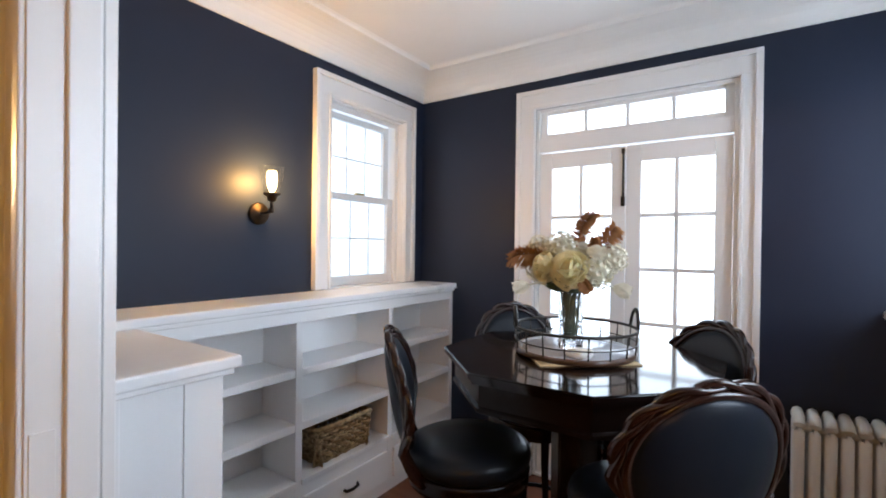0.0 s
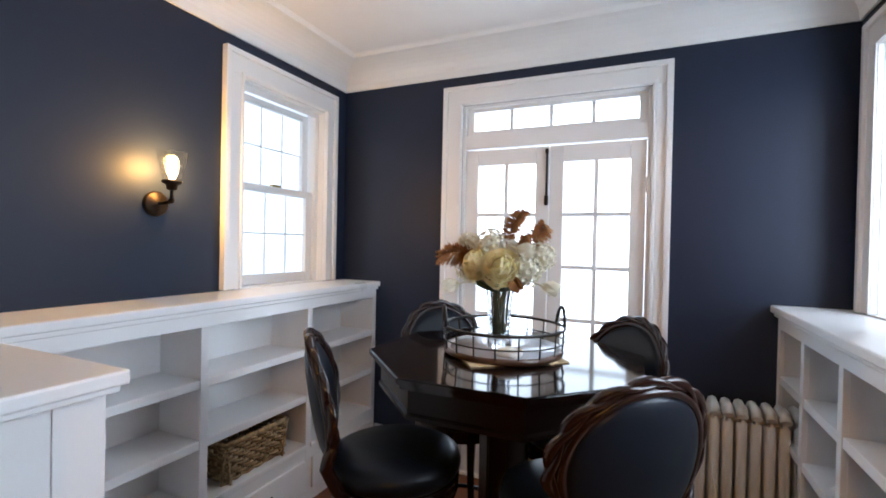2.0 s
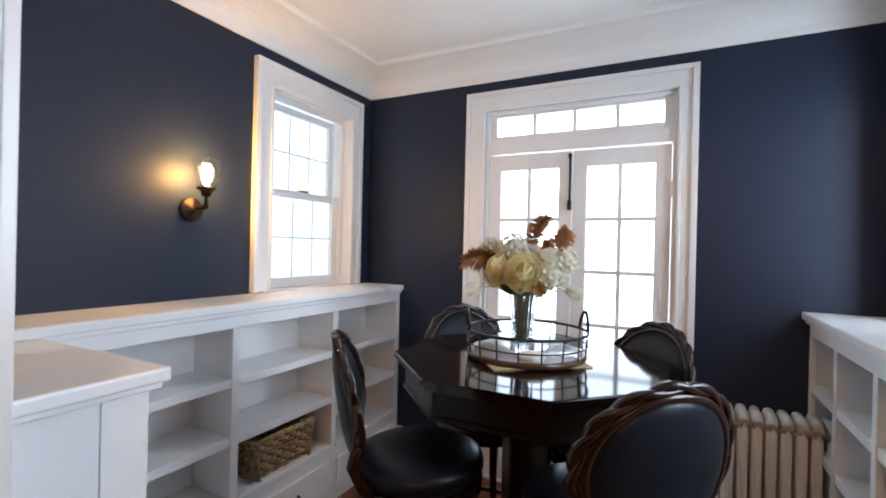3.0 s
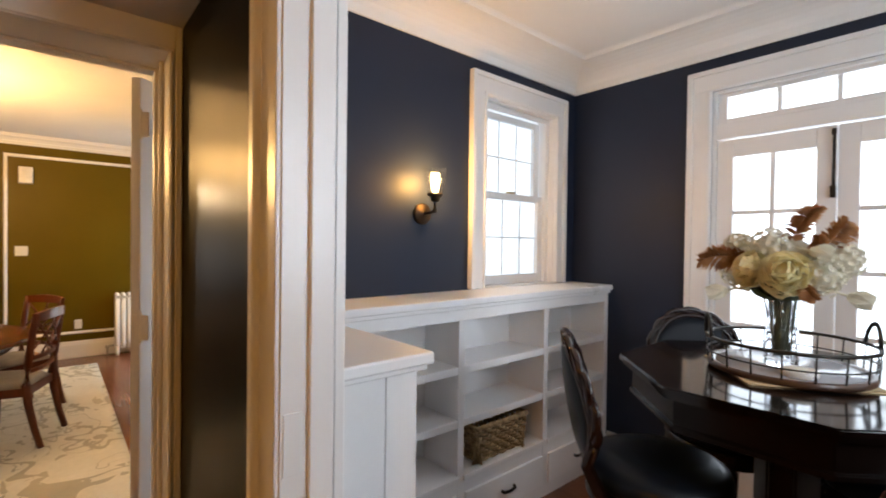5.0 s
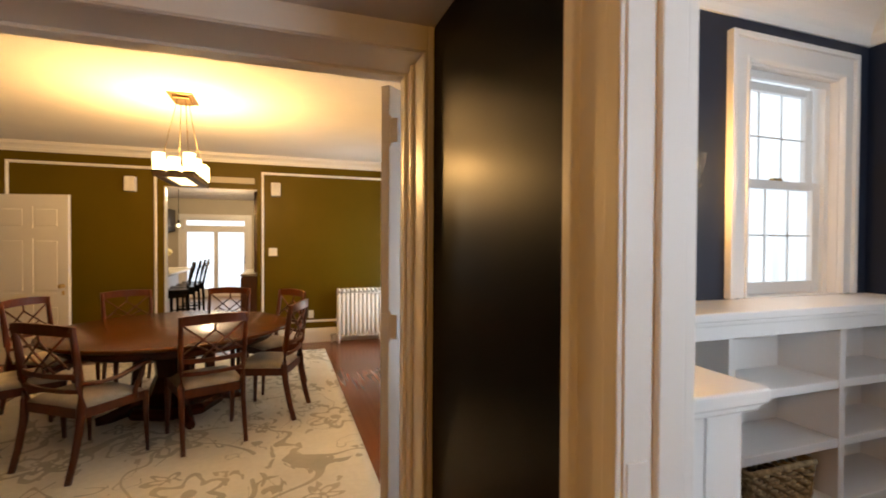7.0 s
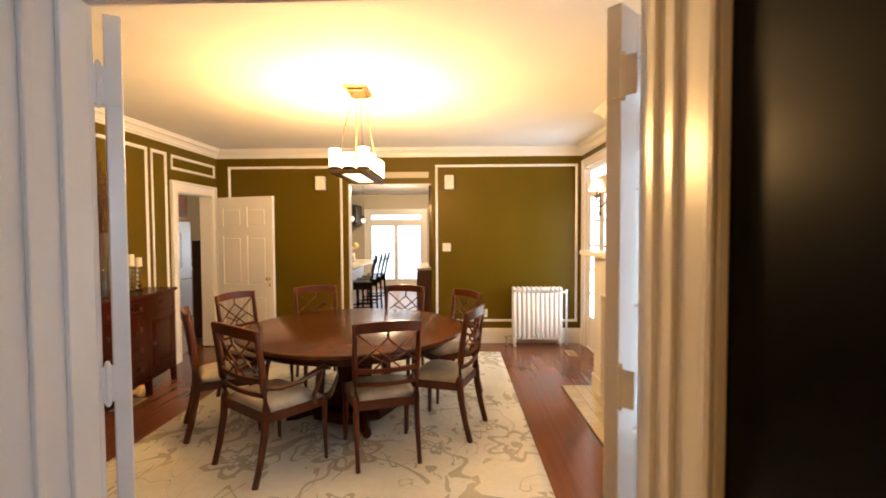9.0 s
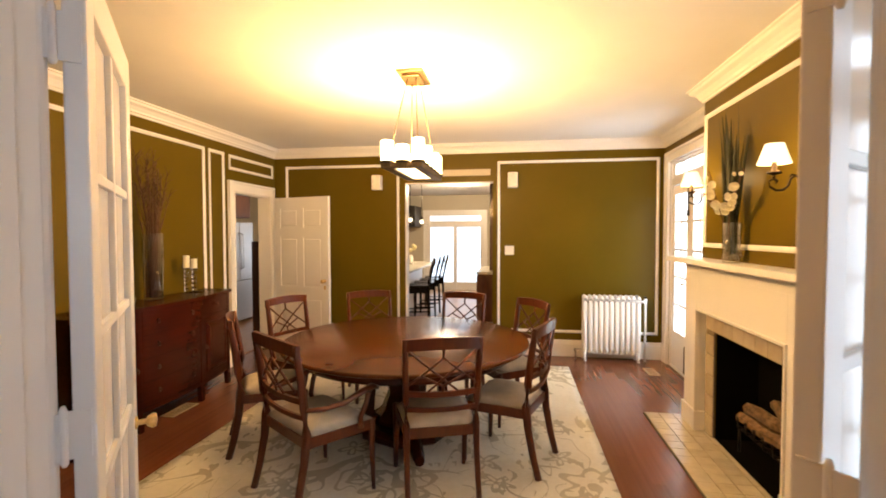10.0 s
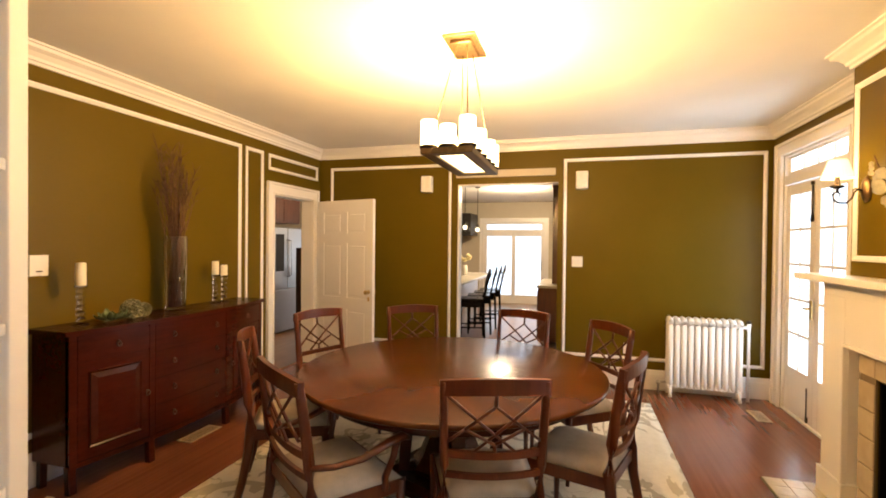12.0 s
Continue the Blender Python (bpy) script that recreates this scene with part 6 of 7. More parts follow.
def dpose(cx, cy, extra=0.0):
    a = math.atan2(cy - TC.y, cx - TC.x) + radians(extra)
    return Matrix.Translation((cx - 0.28 * math.cos(a), cy - 0.28 * math.sin(a), 0)) @ Matrix.Rotation(a - math.pi / 2, 4, "Z")


DC = dining_chair(dpose(-3.86, -0.495, -6), False)
for x, y, e in ((-4.42, 0.11, 0), (-5.45, 0.07, 0), (-5.88, -0.595, 0), (-5.85, -1.58, 0), (-5.33, -2.22, 0), (-4.36, -2.14, 11)):
    copy_thing(DC, dpose(x, y, e))
dining_chair(dpose(-3.74, -1.465, -9), True)

# ---- chandelier ----
CHAND_BRONZE = metal("warm_bronze", (0.26, 0.18, 0.095), 0.5)
CX, CY = -4.68, -0.84
CH = thing("chandelier", "rectangular bronze chandelier with lit candle-shaped glasses", "chandelier", m=pose(CX, CY, 0))
b = B(); box(b, -0.17, -0.095, ZC - 0.014, 0.17, 0.095, ZC, 0.002); box(b, -0.12, -0.06, ZC - 0.034, 0.12, 0.06, ZC - 0.014, 0.003)
part("canopy", b, NICKEL, CH)
b = B(); box(b, -0.40, -0.14, 1.995, 0.40, -0.075, 2.030, 0.004); box(b, -0.40, 0.075, 1.995, 0.40, 0.14, 2.030, 0.004); box(b, -0.40, -0.075, 1.995, -0.33, 0.075, 2.030, 0.004); box(b, 0.33, -0.075, 1.995, 0.40, 0.075, 2.030, 0.004)
part("frame", b, CHAND_BRONZE, CH)
b = B(); box(b, -0.33, -0.075, 2.008, 0.33, 0.075, 2.016); part("diffuser", b, PANEL_GLOW, CH, "glowing glass diffuser")
for sx in (-1, 1):
    for sy in (-1, 1):
        b = B(); tube(b, [(sx * 0.07, sy * 0.03, ZC - 0.03), (sx * 0.36, sy * 0.105, 2.030)], 0.0035, 6); part("cable", b, CHAND_BRONZE, CH)
random.seed(11)
pos = [(-0.36 + 0.144 * i, s * 0.105) for i in range(6) for s in (-1, 1)] + [(-0.365, 0.0), (0.365, 0.0)]
for x, y in pos:
    hh = random.choice((0.09, 0.11, 0.13, 0.15)) if abs(x) < 0.3 else (0.14 if y < -0.05 else 0.11 if y < 0.05 else 0.15)
    b = B(); lathe(b, [(0, 2.034), (0.043, 2.034), (0.044, 2.040), (0.044, 2.034 + hh), (0.04, 2.038 + hh), (0, 2.030 + hh)], x, y, 16)
    c = part("candle_glass", b, CANDLE_GLOW, CH, "glowing frosted glass cylinder"); c.visible_shadow = False
    b = B(); lathe(b, [(0.047, 2.028), (0.05, 2.032), (0.05, 2.042), (0.046, 2.044)], x, y, 14); part("candle_ring", b, BRONZE, CH)

# ---- sideboard ----
SX0, SX1, SH = -5.72, -3.99, 0.985
def bow(x):
    t = (x - SX0) / (SX1 - SX0) * 2 - 1
    return YL + 0.33 + 0.10 * (1 - t * t)
SB = thing("sideboard", "bow-fronted mahogany sideboard with drawers and doors", "sideboard")
def slab(bm, x0, x1, z0, z1, out, back=None, n=10):
    xs = [x0 + (x1 - x0) * i / n for i in range(n + 1)]
    r = []
    for x in xs:
        yf, yb = bow(x) + out, (YL + 0.03 if back is None else bow(x) + back)
        r.append([bm.verts.new(p) for p in ((x, yb, z0), (x, yf, z0), (x, yf, z1), (x, yb, z1))])
    for p, q in zip(r, r[1:]):
        for k in range(4): bm.faces.new((p[k], p[(k + 1) % 4], q[(k + 1) % 4], q[k]))
    bm.faces.new(r[0][::-1]); bm.faces.new(r[-1])
b = B(); slab(b, SX0, SX1, 0.17, SH - 0.03, 0.0); part("body", b, MAHOGANY, SB)
b = B(); slab(b, SX0 - 0.03, SX1 + 0.03, SH - 0.03, SH, 0.03); part("top", b, MAHOGANY, SB)
b = B(); slab(b, SX0, SX1, 0.155, 0.185, 0.012, -0.01); part("base_moulding", b, MAHOGANY, SB)
sx = [SX0 + 0.04, SX0 + 0.52, SX1 - 0.47, SX1 - 0.04]
for x in (SX0 + 0.02, sx[1] + 0.016, sx[2] - 0.016, SX1 - 0.02):
    b = B(); slab(b, x - 0.02, x + 0.02, 0.16, SH - 0.032, 0.010, -0.02, 2); part("stile", b, MAHOGANY, SB)
    b = B(); bar(b, (x, bow(x) - 0.02, 0.17), (x, bow(x) - 0.01, 0.0), 0.045, 0.045, 0.004); part("leg", b, MAHOGANY, SB)
for x in (SX0 + 0.03, SX1 - 0.03):
    b = B(); bar(b, (x, YL + 0.07, 0.17), (x, YL + 0.065, 0.0), 0.04, 0.04, 0.004); part("leg", b, MAHOGANY, SB)
def pull(parent, x, z):
    b = B(); y = bow(x) + 0.018
    ball(b, (x, y + 0.008, z + 0.012), 0.009, sub=1)
    tube(b, [(x + 0.015 * math.sin(2 * math.pi * k / 12), y + 0.013, z - 0.004 + 0.015 * math.cos(2 * math.pi * k / 12)) for k in range(12)], 0.0035, 5, True)
    part("ring_pull", b, BRONZE, parent)
def sloped(bm, x0, x1, z0, z1, i0, o0, i1, o1, n=6):
    """A sloping band round a bowed panel, from inset i0 standing out o0 to inset i1 standing out o1."""
    def rim(i, o):
        xs = [x0 + i + (x1 - x0 - 2 * i) * k / n for k in range(n + 1)]
        return [bm.verts.new((x, bow(x) + o, z0 + i)) for x in xs] + [bm.verts.new((x, bow(x) + o, z1 - i)) for x in xs[::-1]]
    r0, r1 = rim(i0, o0), rim(i1, o1)
    for k in range(len(r0)):
        q = (k + 1) % len(r0)
        bm.faces.new((r0[k], r0[q], r1[q], r1[k]))


for x0, x1 in ((sx[0], sx[1]), (sx[2], sx[3])):
    b = B(); slab(b, x0 + 0.004, x1 - 0.004, 0.795, 0.945, 0.008, -0.01); d = part("drawer", b, MAHOGANY, SB); pull(d, (x0 + x1) / 2, 0.87)
    b = B(); slab(b, x0 + 0.004, x1 - 0.004, 0.19, 0.785, 0.006, -0.01); d = part("cabinet_door", b, MAHOGANY, SB)
    b = B(); sloped(b, x0 + 0.055, x1 - 0.055, 0.25, 0.725, 0.0, 0.0065, 0.006, 0.015); sloped(b, x0 + 0.055, x1 - 0.055, 0.25, 0.725, 0.006, 0.015, 0.016, 0.008)
    part("panel_moulding", b, MAHOGANY, d)
    b = B(); sloped(b, x0 + 0.055, x1 - 0.055, 0.25, 0.725, 0.017, 0.007, 0.05, 0.017); slab(b, x0 + 0.105, x1 - 0.105, 0.30, 0.675, 0.017, 0.004)
    part("raised_panel", b, MAHOGANY, d)
    pull(d, x0 + 0.03 if x0 > -5 else x1 - 0.03, 0.5)
for k in range(4):
    z0 = 0.20 + k * 0.187
    b = B(); slab(b, sx[1] + 0.04, sx[2] - 0.04, z0, z0 + 0.183, 0.008, -0.01); d = part("drawer", b, MAHOGANY, SB)
    for x in (sx[1] + 0.17, sx[2] - 0.17): pull(d, x, z0 + 0.1)

TV = thing("twig_vase", "tall glass cylinder of red-brown twigs on the sideboard", "vase", m=pose(-4.87, -3.20, SH))
b = B(); lathe(b, [(0, 0), (0.072, 0), (0.075, 0.02), (0.085, 0.58), (0.081, 0.58), (0.070, 0.03), (0, 0.025)], 0, 0, 28); part("glass_body", b, VASE_GLASS, TV).visible_shadow = False
random.seed(21)
for k in range(34):
    a = k * 2.4; s = random.uniform(0.01, 0.055); sp = random.uniform(0.03, 0.19); hh = random.uniform(0.85, 1.28)
    p = [Vector((s * math.cos(a), s * math.sin(a), 0.03)), Vector((s * 1.1 * math.cos(a + 0.2), s * 1.1 * math.sin(a + 0.2), 0.5)), Vector((sp * 0.6 * math.cos(a + 0.4), max(-0.12, sp * 0.6 * math.sin(a + 0.4)), hh * 0.75)), Vector((sp * math.cos(a + 0.5), max(-0.14, sp * math.sin(a + 0.5)), hh))]
    b = B(); tube(b, p, [0.005, 0.004, 0.003, 0.0012], 5)
    for j in range(10):
        t = random.uniform(0.15, 1.0); q = p[2].lerp(p[3], t) if t > 0.4 else p[1].lerp(p[2], t * 2)
        dd = Vector((random.uniform(-1, 1), random.uniform(-0.8, 0.8), random.uniform(0.6, 1.4))).normalized() * random.uniform(0.05, 0.12)
        tube(b, [q, q + dd * 0.5 + Vector((0, 0, 0.006)), q + dd], [0.0022, 0.0018, 0.001], 4)
    part("twig", b, TWIG, TV)


def candle_stick(x, y, hs, hc):
    T = thing("candle_holder", "stacked glass-ball candlestick with ivory pillar candle", "candle holder", "candlesticks on the sideboard", m=pose(x, y, SH))
    b = B(); pr = [(0, 0), (0.042, 0), (0.044, 0.008), (0.016, 0.014)]
    n = max(2, round(hs / 0.045))
    for k in range(n):
        z = 0.014 + k * (hs - 0.03) / n; dz = (hs - 0.03) / n
        pr += [(0.014, z), (0.024, z + dz * 0.3), (0.024, z + dz * 0.7), (0.014, z + dz)]
    pr += [(0.034, hs - 0.012), (0.036, hs), (0, hs)]
    lathe(b, pr, 0, 0, 18); part("glass_stem", b, CRYSTAL, T).visible_shadow = False
    b = B(); lathe(b, [(0, hs + 0.0005), (0.028, hs + 0.0005), (0.029, hs + 0.005), (0.0285, hs + hc), (0.02, hs + hc + 0.003), (0, hs + hc - 0.006)], 0, 0, 18); part("pillar_candle", b, WAX, T)
    b = B(); tube(b, [(0, 0, hs + hc - 0.008), (0.002, 0, hs + hc + 0.012)], 0.0015, 5); part("wick", b, BLACK, T)


candle_stick(-4.17, -3.22, 0.25, 0.145)
candle_stick(-5.33, -3.24, 0.25, 0.115)
candle_stick(-5.41, -3.22, 0.24, 0.09)
HD = thing("dried_hydrangea", "dried grey-green hydrangea heads lying on the sideboard", "flowers", m=pose(-4.47, -3.17, SH))
random.seed(4)
for c, r in (((0.0, 0.01, 0.066), 0.060), ((-0.085, 0.015, 0.048), 0.042)):
    b = B(); fuzzy(b, c, r, 110, 0.015); part("flower_head", b, DRIED, HD)
b = B()
for k in range(16):
    a = k * 2.4
    cup(b, (0.13 + 0.05 * math.cos(a), 0.03 * math.sin(a), 0.012), 0.045, random.uniform(0.05, 0.085), a, random.uniform(0.5, 1.2), 0.024)
tube(b, [(0.03, 0.0, 0.03), (0.12, 0.01, 0.012), (0.2, 0.015, 0.006)], 0.004, 5)
part("leaves", b, LEAF, HD)

# ---- small wall things ----
def plate(name, label, cat, o, u, n, w, h, z, d=0.008, toggles=1):
    o, u, n = Vector(o), Vector(u), Vector(n)
    T = thing(name, label, cat)
    def bx(c, hw, z0, z1, d0, d1, bev):
        p, q = c - u * hw + n * d0, c + u * hw + n * d1
        bm = B(); box(bm, min(p.x, q.x), min(p.y, q.y), z0, max(p.x, q.x), max(p.y, q.y), z1, bev); return bm
    part("face_plate", bx(o, w / 2, z - h / 2, z + h / 2, -0.001, d, 0.002), PLATE, T)
    for i in range(toggles):
        c = o + u * ((i - (toggles - 1) / 2) * 0.04)
        part("rocker", bx(c, 0.014, z - 0.03, z + 0.03, d - 0.001, d + 0.004, 0.0015), PLATE, T)
    return T
plate("light_switch", "white double light switch on olive wall", "switch", (XF, -0.17, 0), (0, 1, 0), (1, 0, 0), 0.115, 0.115, 1.345, toggles=2)
TH = plate("wall_controller", "white thermostat plate on olive wall", "thermostat", (-4.04, YL, 0), (1, 0, 0), (0, 1, 0), 0.105, 0.13, 1.365, 0.014, 0)
b = B(); box(b, -4.058, YL + 0.013, 1.325, -4.022, YL + 0.0155, 1.333); part("lettering_bar", b, BLACKMETAL, TH, "small dark line of lettering")
plate("power_outlet", "white power outlet low on olive wall", "outlet", (XF, 0.36, 0), (0, 1, 0), (1, 0, 0), 0.075, 0.115, 0.42)
for y in (-1.915, -0.13):
    T = thing("wall_speaker", "small white wall speaker high on olive wall", "speaker", m=pose(XF, y, 2.24))
    b = B(); box(b, 0.0, -0.062, -0.095, 0.10, 0.062, 0.095, 0.008); part("cabinet", b, PLATE, T)
    b = B(); box(b, 0.099, -0.054, -0.087, 0.104, 0.054, 0.087, 0.002); part("grille", b, cloth("speaker_grille", (0.7, 0.68, 0.64)), T)
VENT_METAL = paint("tan_vent_enamel", (0.42, 0.32, 0.20), 0.4, 0.08)


def floor_vent(x, y, w, l):
    T = thing("floor_vent", "slotted metal floor register in the oak floor", "vent", m=pose(x, y, 0.0))
    b = B(); box(b, -l / 2, -w / 2, -0.002, l / 2, w / 2, 0.002); part("backing", b, BRONZE, T)
    b = B(); box(b, -l / 2, -w / 2, 0.0, l / 2, -w / 2 + 0.018, 0.005); box(b, -l / 2, w / 2 - 0.018, 0.0, l / 2, w / 2, 0.005); box(b, -l / 2, -w / 2 + 0.018, 0.0, -l / 2 + 0.018, w / 2 - 0.018, 0.005); box(b, l / 2 - 0.018, -w / 2 + 0.018, 0, l / 2, w / 2 - 0.018, 0.005); part("frame", b, VENT_METAL, T)
    n = int((l - 0.04) / 0.016)
    for k in range(n):
        xx = -l / 2 + 0.024 + k * 0.016
        b = B(); box(b, xx, -w / 2 + 0.018, 0.0, xx + 0.007, w / 2 - 0.018, 0.004); part("slat", b, VENT_METAL, T)
floor_vent(-6.75, 1.42, 0.12, 0.28)
floor_vent(-4.95, -3.03, 0.13, 0.32)

# ---- kitchen beyond the opening ----
KD = thing("door_6", "white sliding glass doors with transom to the yard", "sliding door", kind="structure")
b = B(); opening_casing(b, (-13.9, 0, 0), (0, 1, 0), (1, 0, 0), -2.5, -0.95, 2.1, 0.11, 0.022, 0.0, 0.11); part("door_casing", b, WHITE, KD)
for a0, a1, z0, z1 in ((-2.5, -0.95, 1.84, 2.1),):
    b = B(); rails(b, (-13.95, 0, 0), (0, 1, 0), (1, 0, 0), a0, a1, z0, z1, 0.07, 0.05, 0.08, 0.06); part("transom_sash", b, WHITE, KD)
for a0, a1, d in ((-2.5, -1.69, -13.93), (-1.76, -0.95, -13.98)):
    b = B(); rails(b, (d, 0, 0), (0, 1, 0), (1, 0, 0), a0, a1, 0.0, 1.84, 0.085, 0.10, 0.22, 0.04); lf = part("sliding_leaf", b, WHITE, KD)
    b = B(); box(b, d - 0.003, a0 + 0.085, 0.22, d + 0.003, a1 - 0.085, 1.74); part("pane", b, GLASS, lf).visible_shadow = False
b = B(); tube(b, [(-13.95, -1.02, 0.9), (-13.91, -1.02, 0.92), (-13.91, -1.02, 1.08), (-13.95, -1.02, 1.1)], 0.012, 6); part("pull_handle", b, BLACKMETAL, KD)

IS = thing("kitchen_island", "white kitchen island with pale stone counter", "kitchen island")
b = B(); box(b, -11.6, -3.0, 0.0, -8.95, -2.18, 0.88, 0.004); part("cabinet_body", b, WHITE, IS)
b = B(); box(b, -11.75, -3.05, 0.88, -8.85, -1.88, 0.92, 0.006); part("countertop", b, GRANITE, IS)


def stool(m):
    T = thing("counter_stool", "dark wooden counter stool with slatted back", "stool", "stools at the kitchen island", m)
    b = B(); box(b, -0.2, -0.2, 0.61, 0.2, 0.2, 0.66, 0.012); part("seat", b, DARKWOOD, T)
    b = B(); box(b, -0.185, -0.185, 0.52, 0.185, 0.185, 0.612, 0.004); part("apron", b, DARKWOOD, T)
    for sx in (-1, 1):
        b = B(); tube(b, [(sx * 0.19, 0.20, 0), (sx * 0.18, 0.18, 0.6), (sx * 0.18, 0.24, 0.9), (sx * 0.18, 0.30, 1.13)], [0.02, 0.024, 0.02, 0.016], 6); part("back_post", b, DARKWOOD, T)
        b = B(); lathe(b, [(0.014, 0), (0.02, 0.1), (0.024, 0.2), (0.018, 0.26), (0.026, 0.42), (0.02, 0.6)], sx * 0.18, -0.18, 10); part("front_leg", b, DARKWOOD, T)
        b = B(); tube(b, [(sx * 0.19, 0.2, 0.2), (sx * 0.18, -0.18, 0.2)], 0.012, 6); part("stretcher", b, DARKWOOD, T)
    for z in (0.2, 0.3):
        b = B(); tube(b, [(-0.18, -0.18, z), (0.18, -0.18, z)], 0.012, 6); part("stretcher", b, DARKWOOD, T)
    for z, hz in ((0.76, 0.03), (1.06, 0.06)):
        y = 0.21 + (z - 0.75) * 0.26
        b = B(); box(b, -0.18, y - 0.014, z - hz, 0.18, y + 0.014, z + hz, 0.006); part("back_rail", b, DARKWOOD, T)
    for k in range(4):
        x = -0.105 + 0.07 * k
        b = B(); bar(b, (x, 0.215, 0.77), (x, 0.275, 1.02), 0.032, 0.014, 0.003); part("back_slat", b, DARKWOOD, T)
    return T


S0 = stool(Matrix.Translation((-9.30, -1.80, 0)) @ Matrix.Rotation(radians(14), 4, "Z"))
for x in (-9.82, -10.34, -10.86):
    copy_thing(S0, Matrix.Translation((x, -1.78, 0)) @ Matrix.Rotation(radians(10), 4, "Z"))
CB = thing("base_cabinet", "cherry wood base cabinet with pale counter", "cabinet")
b = B(); box(b, -10.4, -0.72, 0.08, -9.0, 0.55, 0.88, 0.004); part("body", b, KITCHEN_WOOD, CB)
b = B(); box(b, -10.42, -0.74, 0.88, -8.98, 0.55, 0.92, 0.005); part("countertop", b, GRANITE, CB)
for k in range(2):
    b = B(); box(b, -9.68 + k * 0.0 - 0.69 * k, -0.735, 0.12, -9.02 - 0.69 * k, -0.718, 0.84, 0.004); part("cabinet_door", b, KITCHEN_WOOD, CB)
TC2 = thing("tall_cabinet", "tall cherry wood cabinet end panel", "cabinet")
b = B(); box(b, -10.0, -0.53, 0.925, -9.3, 0.55, 2.5, 0.005); part("body", b, KITCHEN_WOOD, TC2)
b = B(); box(b, -10.03, -0.57, 2.5, -9.27, 0.56, 2.56, 0.008); part("crown", b, KITCHEN_WOOD, TC2)
for x, y, z in ((-9.9, -2.07, 1.83), (-10.6, -1.99, 1.81)):
    T = thing("pendant_lamp", "small clear glass pendant lamp, lit", "pendant lamp", "pendants over the island", m=pose(x, y, 0))
    b = B(); lathe(b, [(0.05, 2.6), (0.05, 2.62), (0, 2.62)], 0, 0, 12); part("canopy", b, BLACKMETAL, T)
    b = B(); tube(b, [(0, 0, 2.6), (0, 0, z + 0.1)], 0.006, 6); part("cord", b, BLACKMETAL, T)
    b = B(); lathe(b, [(0.02, z + 0.05), (0.025, z + 0.1), (0, z + 0.11)], 0, 0, 10); part("socket", b, BLACKMETAL, T)
    b = B(); lathe(b, [(0.085, z - 0.07), (0.075, z - 0.01), (0.045, z + 0.045), (0.024, z + 0.07), (0.022, z + 0.068), (0.043, z + 0.043), (0.072, z - 0.011), (0.082, z - 0.07)], 0, 0, 18); part("glass_bell", b, GLASS, T, "clear glass bell").visible_shadow = False
    b = B(); ball(b, (0, 0, z - 0.005), 0.038, sub=2); part("bulb", b, PENDANT_GLOW, T, "glowing bulb").visible_shadow = False
HOOD = thing("range_hood", "dark metal hood box on the kitchen wall", "range hood", m=pose(-13.4, -3.3, 1.75))
b = B(); box(b, -0.5, -0.45, 0.0, 0.3, 0.62, 0.55, 0.01); part("shell", b, BLACKMETAL, HOOD)
for x, y in ((-10.9, -1.75), (-10.9, -0.85), (-12.4, -1.3)):
    T = thing("downlight", "round recessed ceiling downlight, lit", "ceiling lamp", "downlights in the kitchen ceiling", m=pose(x, y, 2.62))
    b = B(); lathe(b, [(0.07, -0.008), (0.09, -0.008), (0.095, 0.0), (0.07, 0.0)], 0, 0, 20); part("trim_ring", b, PLATE, T)
    b = B(); lathe(b, [(0, -0.003), (0.069, -0.003), (0.069, -0.001), (0, -0.001)], 0, 0, 20); part("lens", b, DOWNLIGHT, T)
KV = thing("kitchen_flowers", "pale yellow flowers in a vase on the counter", "flowers", m=pose(-10.7, -2.25, 0.921))
b = B(); lathe(b, [(0, 0), (0.05, 0), (0.055, 0.1), (0.045, 0.2), (0, 0.2)], 0, 0, 12); part("vase", b, PLATE, KV)
b = B()
for k in range(7): ball(b, (0.09 * math.cos(k * 2.4), 0.09 * math.sin(k * 2.4), 0.30 + 0.03 * (k % 4)), 0.045, sub=1)
part("blooms", b, PETAL_CREAM, KV)
KB = thing("bottle", "dark glass bottle on the kitchen counter", "bottle", m=pose(-9.4, -2.4, 0.921))
b = B(); lathe(b, [(0, 0), (0.04, 0), (0.04, 0.17), (0.015, 0.22), (0.015, 0.28), (0, 0.28)], 0, 0, 12); part("glass_body", b, DARKWOOD, KB)
# passage beyond the left doorway
FR = thing("refrigerator", "stainless steel french-door refrigerator", "refrigerator")
b = B(); box(b, -9.130, -5.6, 0.03, -8.280, -4.9, 1.78, 0.01); part("body", b, STEEL, FR)
for a0, a1, z0, z1 in ((-9.120, -8.710, 0.75, 1.77), (-8.700, -8.290, 0.75, 1.77), (-9.120, -8.290, 0.06, 0.74)):
    b = B(); box(b, a0, -4.9, z0, a1, -4.85, z1, 0.008); part("door", b, STEEL, FR)
b = B(); box(b, -8.600, -4.849, 1.05, -8.380, -4.844, 1.66, 0.002); part("dispenser", b, BLACKMETAL, FR)
for x in (-8.740, -8.670):
    b = B(); tube(b, [(x, -4.85, 0.95), (x, -4.80, 0.97), (x, -4.80, 1.55), (x, -4.85, 1.57)], 0.01, 6); part("handle", b, STEEL, FR)
KU = thing("wall_cabinet", "cherry wood cabinet above the refrigerator", "cabinet")
b = B(); box(b, -9.180, -5.6, 1.85, -8.230, -4.95, 2.5, 0.004); part("body", b, KITCHEN_WOOD, KU)
for a in (-9.170, -8.700):
    b = B(); box(b, a, -4.951, 1.87, a + 0.46, -4.93, 2.48, 0.004); part("cabinet_door", b, KITCHEN_WOOD, KU)
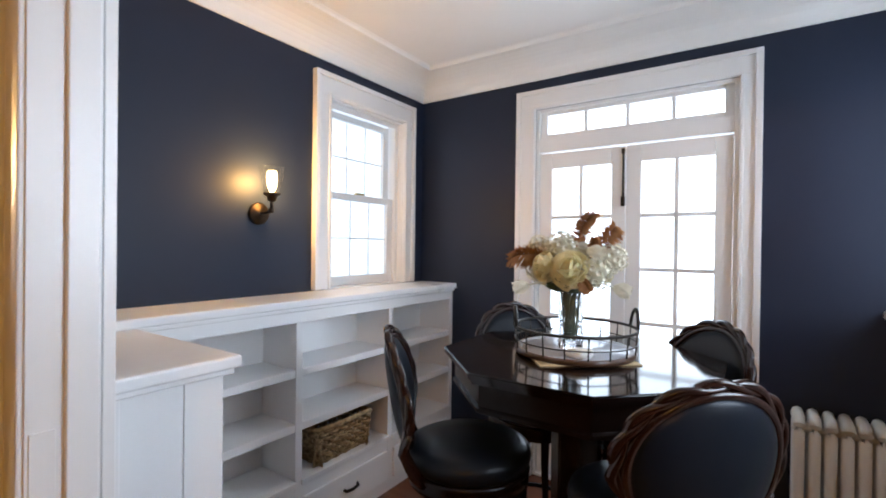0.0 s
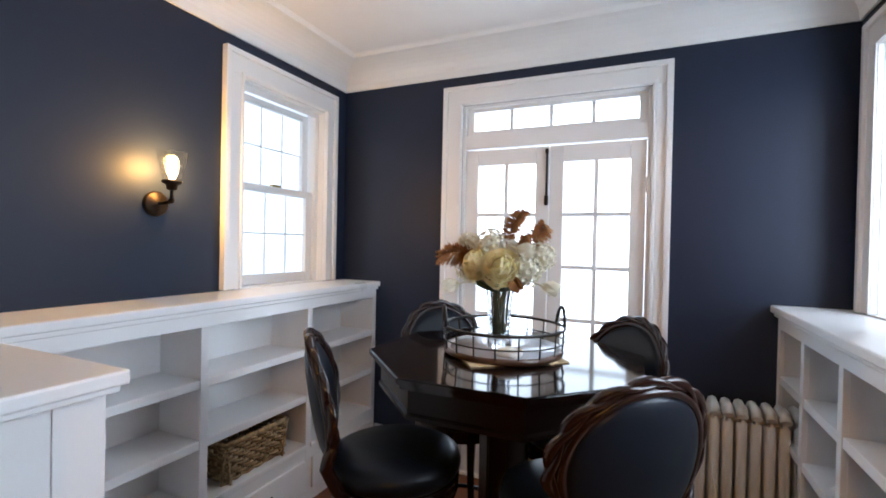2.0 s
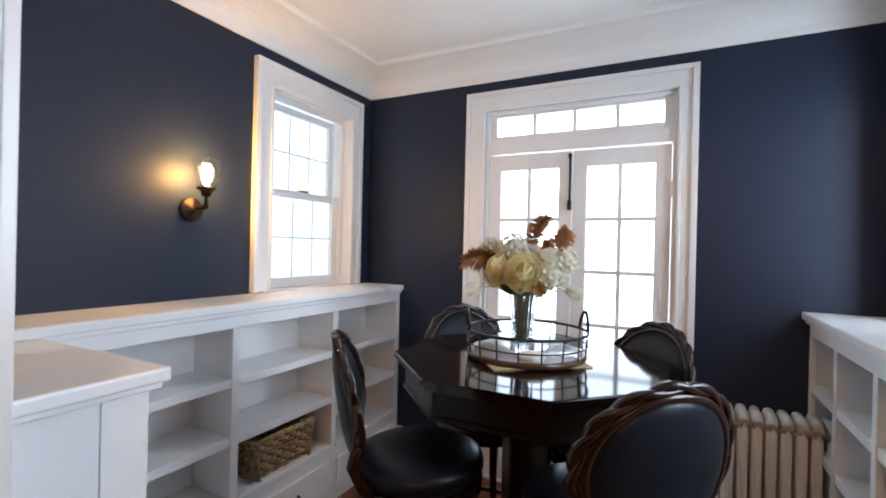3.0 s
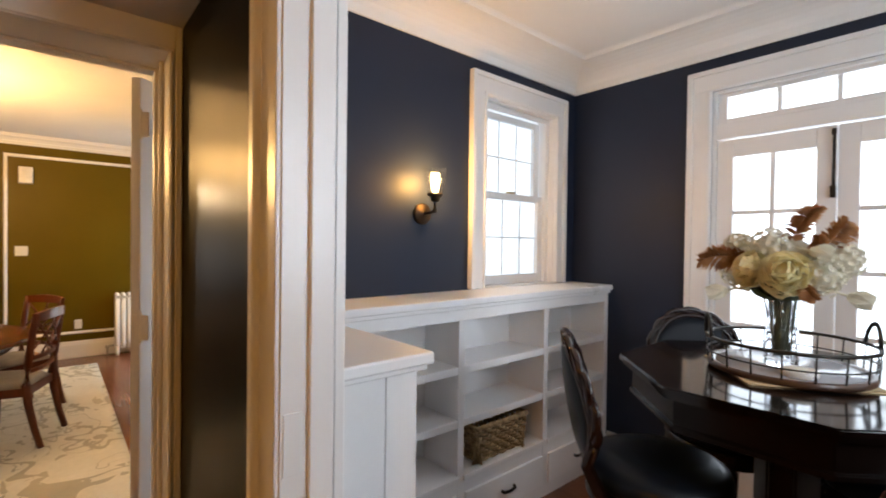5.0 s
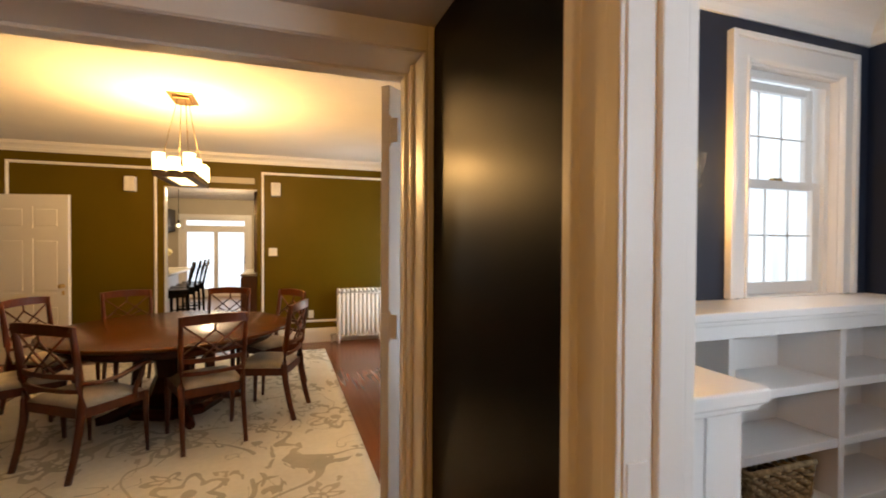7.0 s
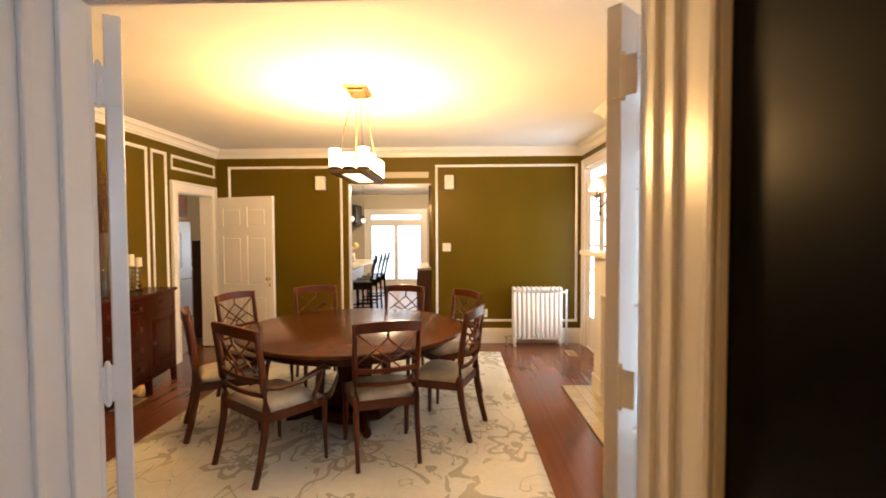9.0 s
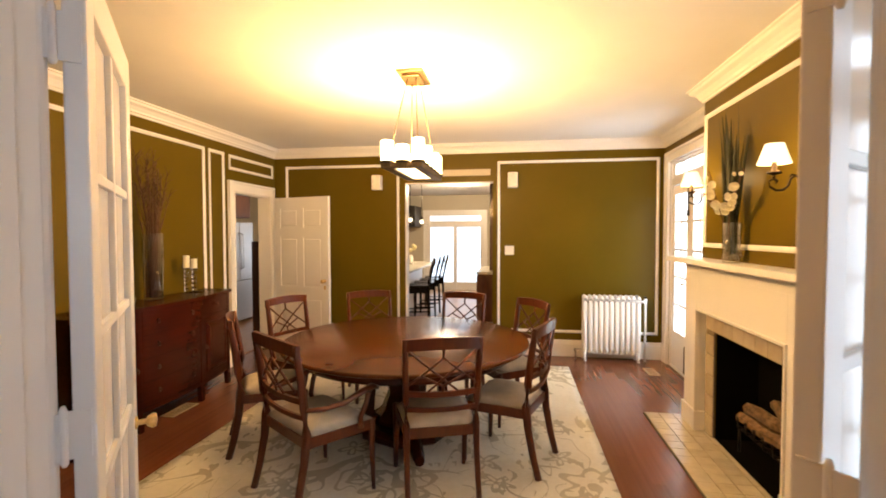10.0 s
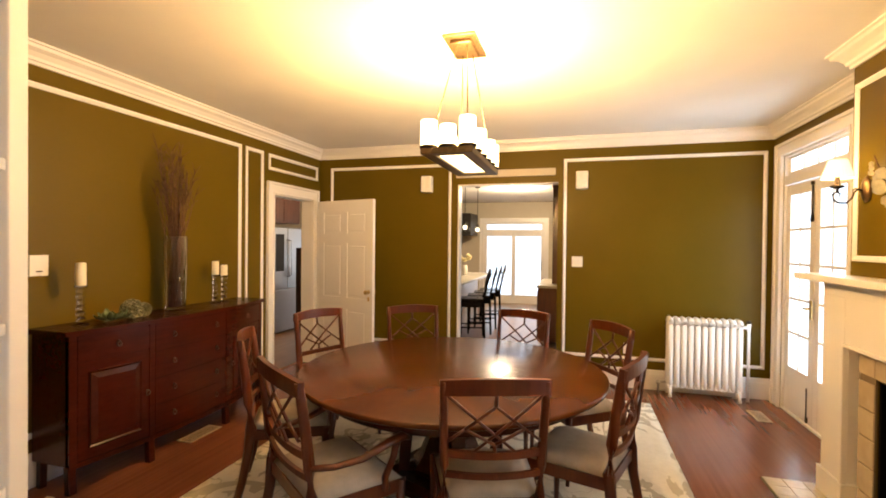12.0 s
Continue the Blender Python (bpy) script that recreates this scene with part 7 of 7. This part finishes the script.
KP = thing("tall_cabinet", "tall dark cherry cabinet side in the passage", "cabinet")
b = B(); box(b, -7.9, -3.95, 0.0, -7.6, -3.57, 1.45, 0.005); part("body", b, KITCHEN_WOOD, KP)
KC = thing("base_cabinet", "cherry wood base cabinet with pale counter beside the refrigerator", "cabinet")
b = B(); box(b, -10.6, -5.6, 0.0, -9.16, -4.95, 0.88, 0.004); part("body", b, KITCHEN_WOOD, KC)
b = B(); box(b, -10.6, -5.6, 0.88, -9.15, -4.92, 0.92, 0.005); part("countertop", b, GRANITE, KC)
lamp("kitchen_lamp", (-8.6, -4.2, 2.5), 24, (1.0, 0.72, 0.42), 0.1)
T = thing("downlight", "round recessed ceiling downlight, lit", "ceiling lamp", "downlights in the kitchen ceiling", m=pose(-8.6, -4.2, 2.62))
b = B(); lathe(b, [(0.07, -0.008), (0.09, -0.008), (0.095, 0.0), (0.07, 0.0)], 0, 0, 20); part("trim_ring", b, PLATE, T)
b = B(); lathe(b, [(0, -0.003), (0.069, -0.003), (0.069, -0.001), (0, -0.001)], 0, 0, 20); part("lens", b, DOWNLIGHT, T)

# ---- oak boards of the dining-room floor ----
random.seed(2)
PW = 0.083
meshes = {}
for ln in (0.6, 0.9, 1.2, 1.5, 1.8):
    t = B(); box(t, 0, 0, -0.013, ln, PW, 0.0)
    meshes[ln] = mesh_of("board", t, FLOORWOOD)
rest = B()
count = 0
y = YL
while y < YR:
    x = XF - random.uniform(0, 0.9)
    under = RY0 + 0.1 < y and y + PW < RY1 - 0.1
    while x < XD1:
        ln = random.choice((0.6, 0.9, 1.2, 1.5, 1.8))
        hearthy = y + PW > 1.01 and x + ln > -5.5 and x < -3.68
        inside = x >= XF and x + ln <= XD1 and y + PW <= YR and not hearthy
        far = (under and x > RX0 and x + ln < RX1)
        if inside and not far and count < 300:
            o = new("board", meshes[ln]); o.parent = FLOOR; o.location = (x, y, -0.0005 - random.uniform(0, 0.0004))
            count += 1
        else:
            for a, c in (((max(x, XF), min(x + ln, XD1)),) if not hearthy else ((max(x, XF), min(x + ln, -5.5)), (max(x, -3.68), min(x + ln, XD1)))):
                if c > a + 0.003: box(rest, a, y, -0.013, c, min(y + PW, YR), -0.0005)
        x += ln
    y += PW
ob = part("boards", rest, FLOORWOOD, FLOOR)
ob["kind"] = "stuff"
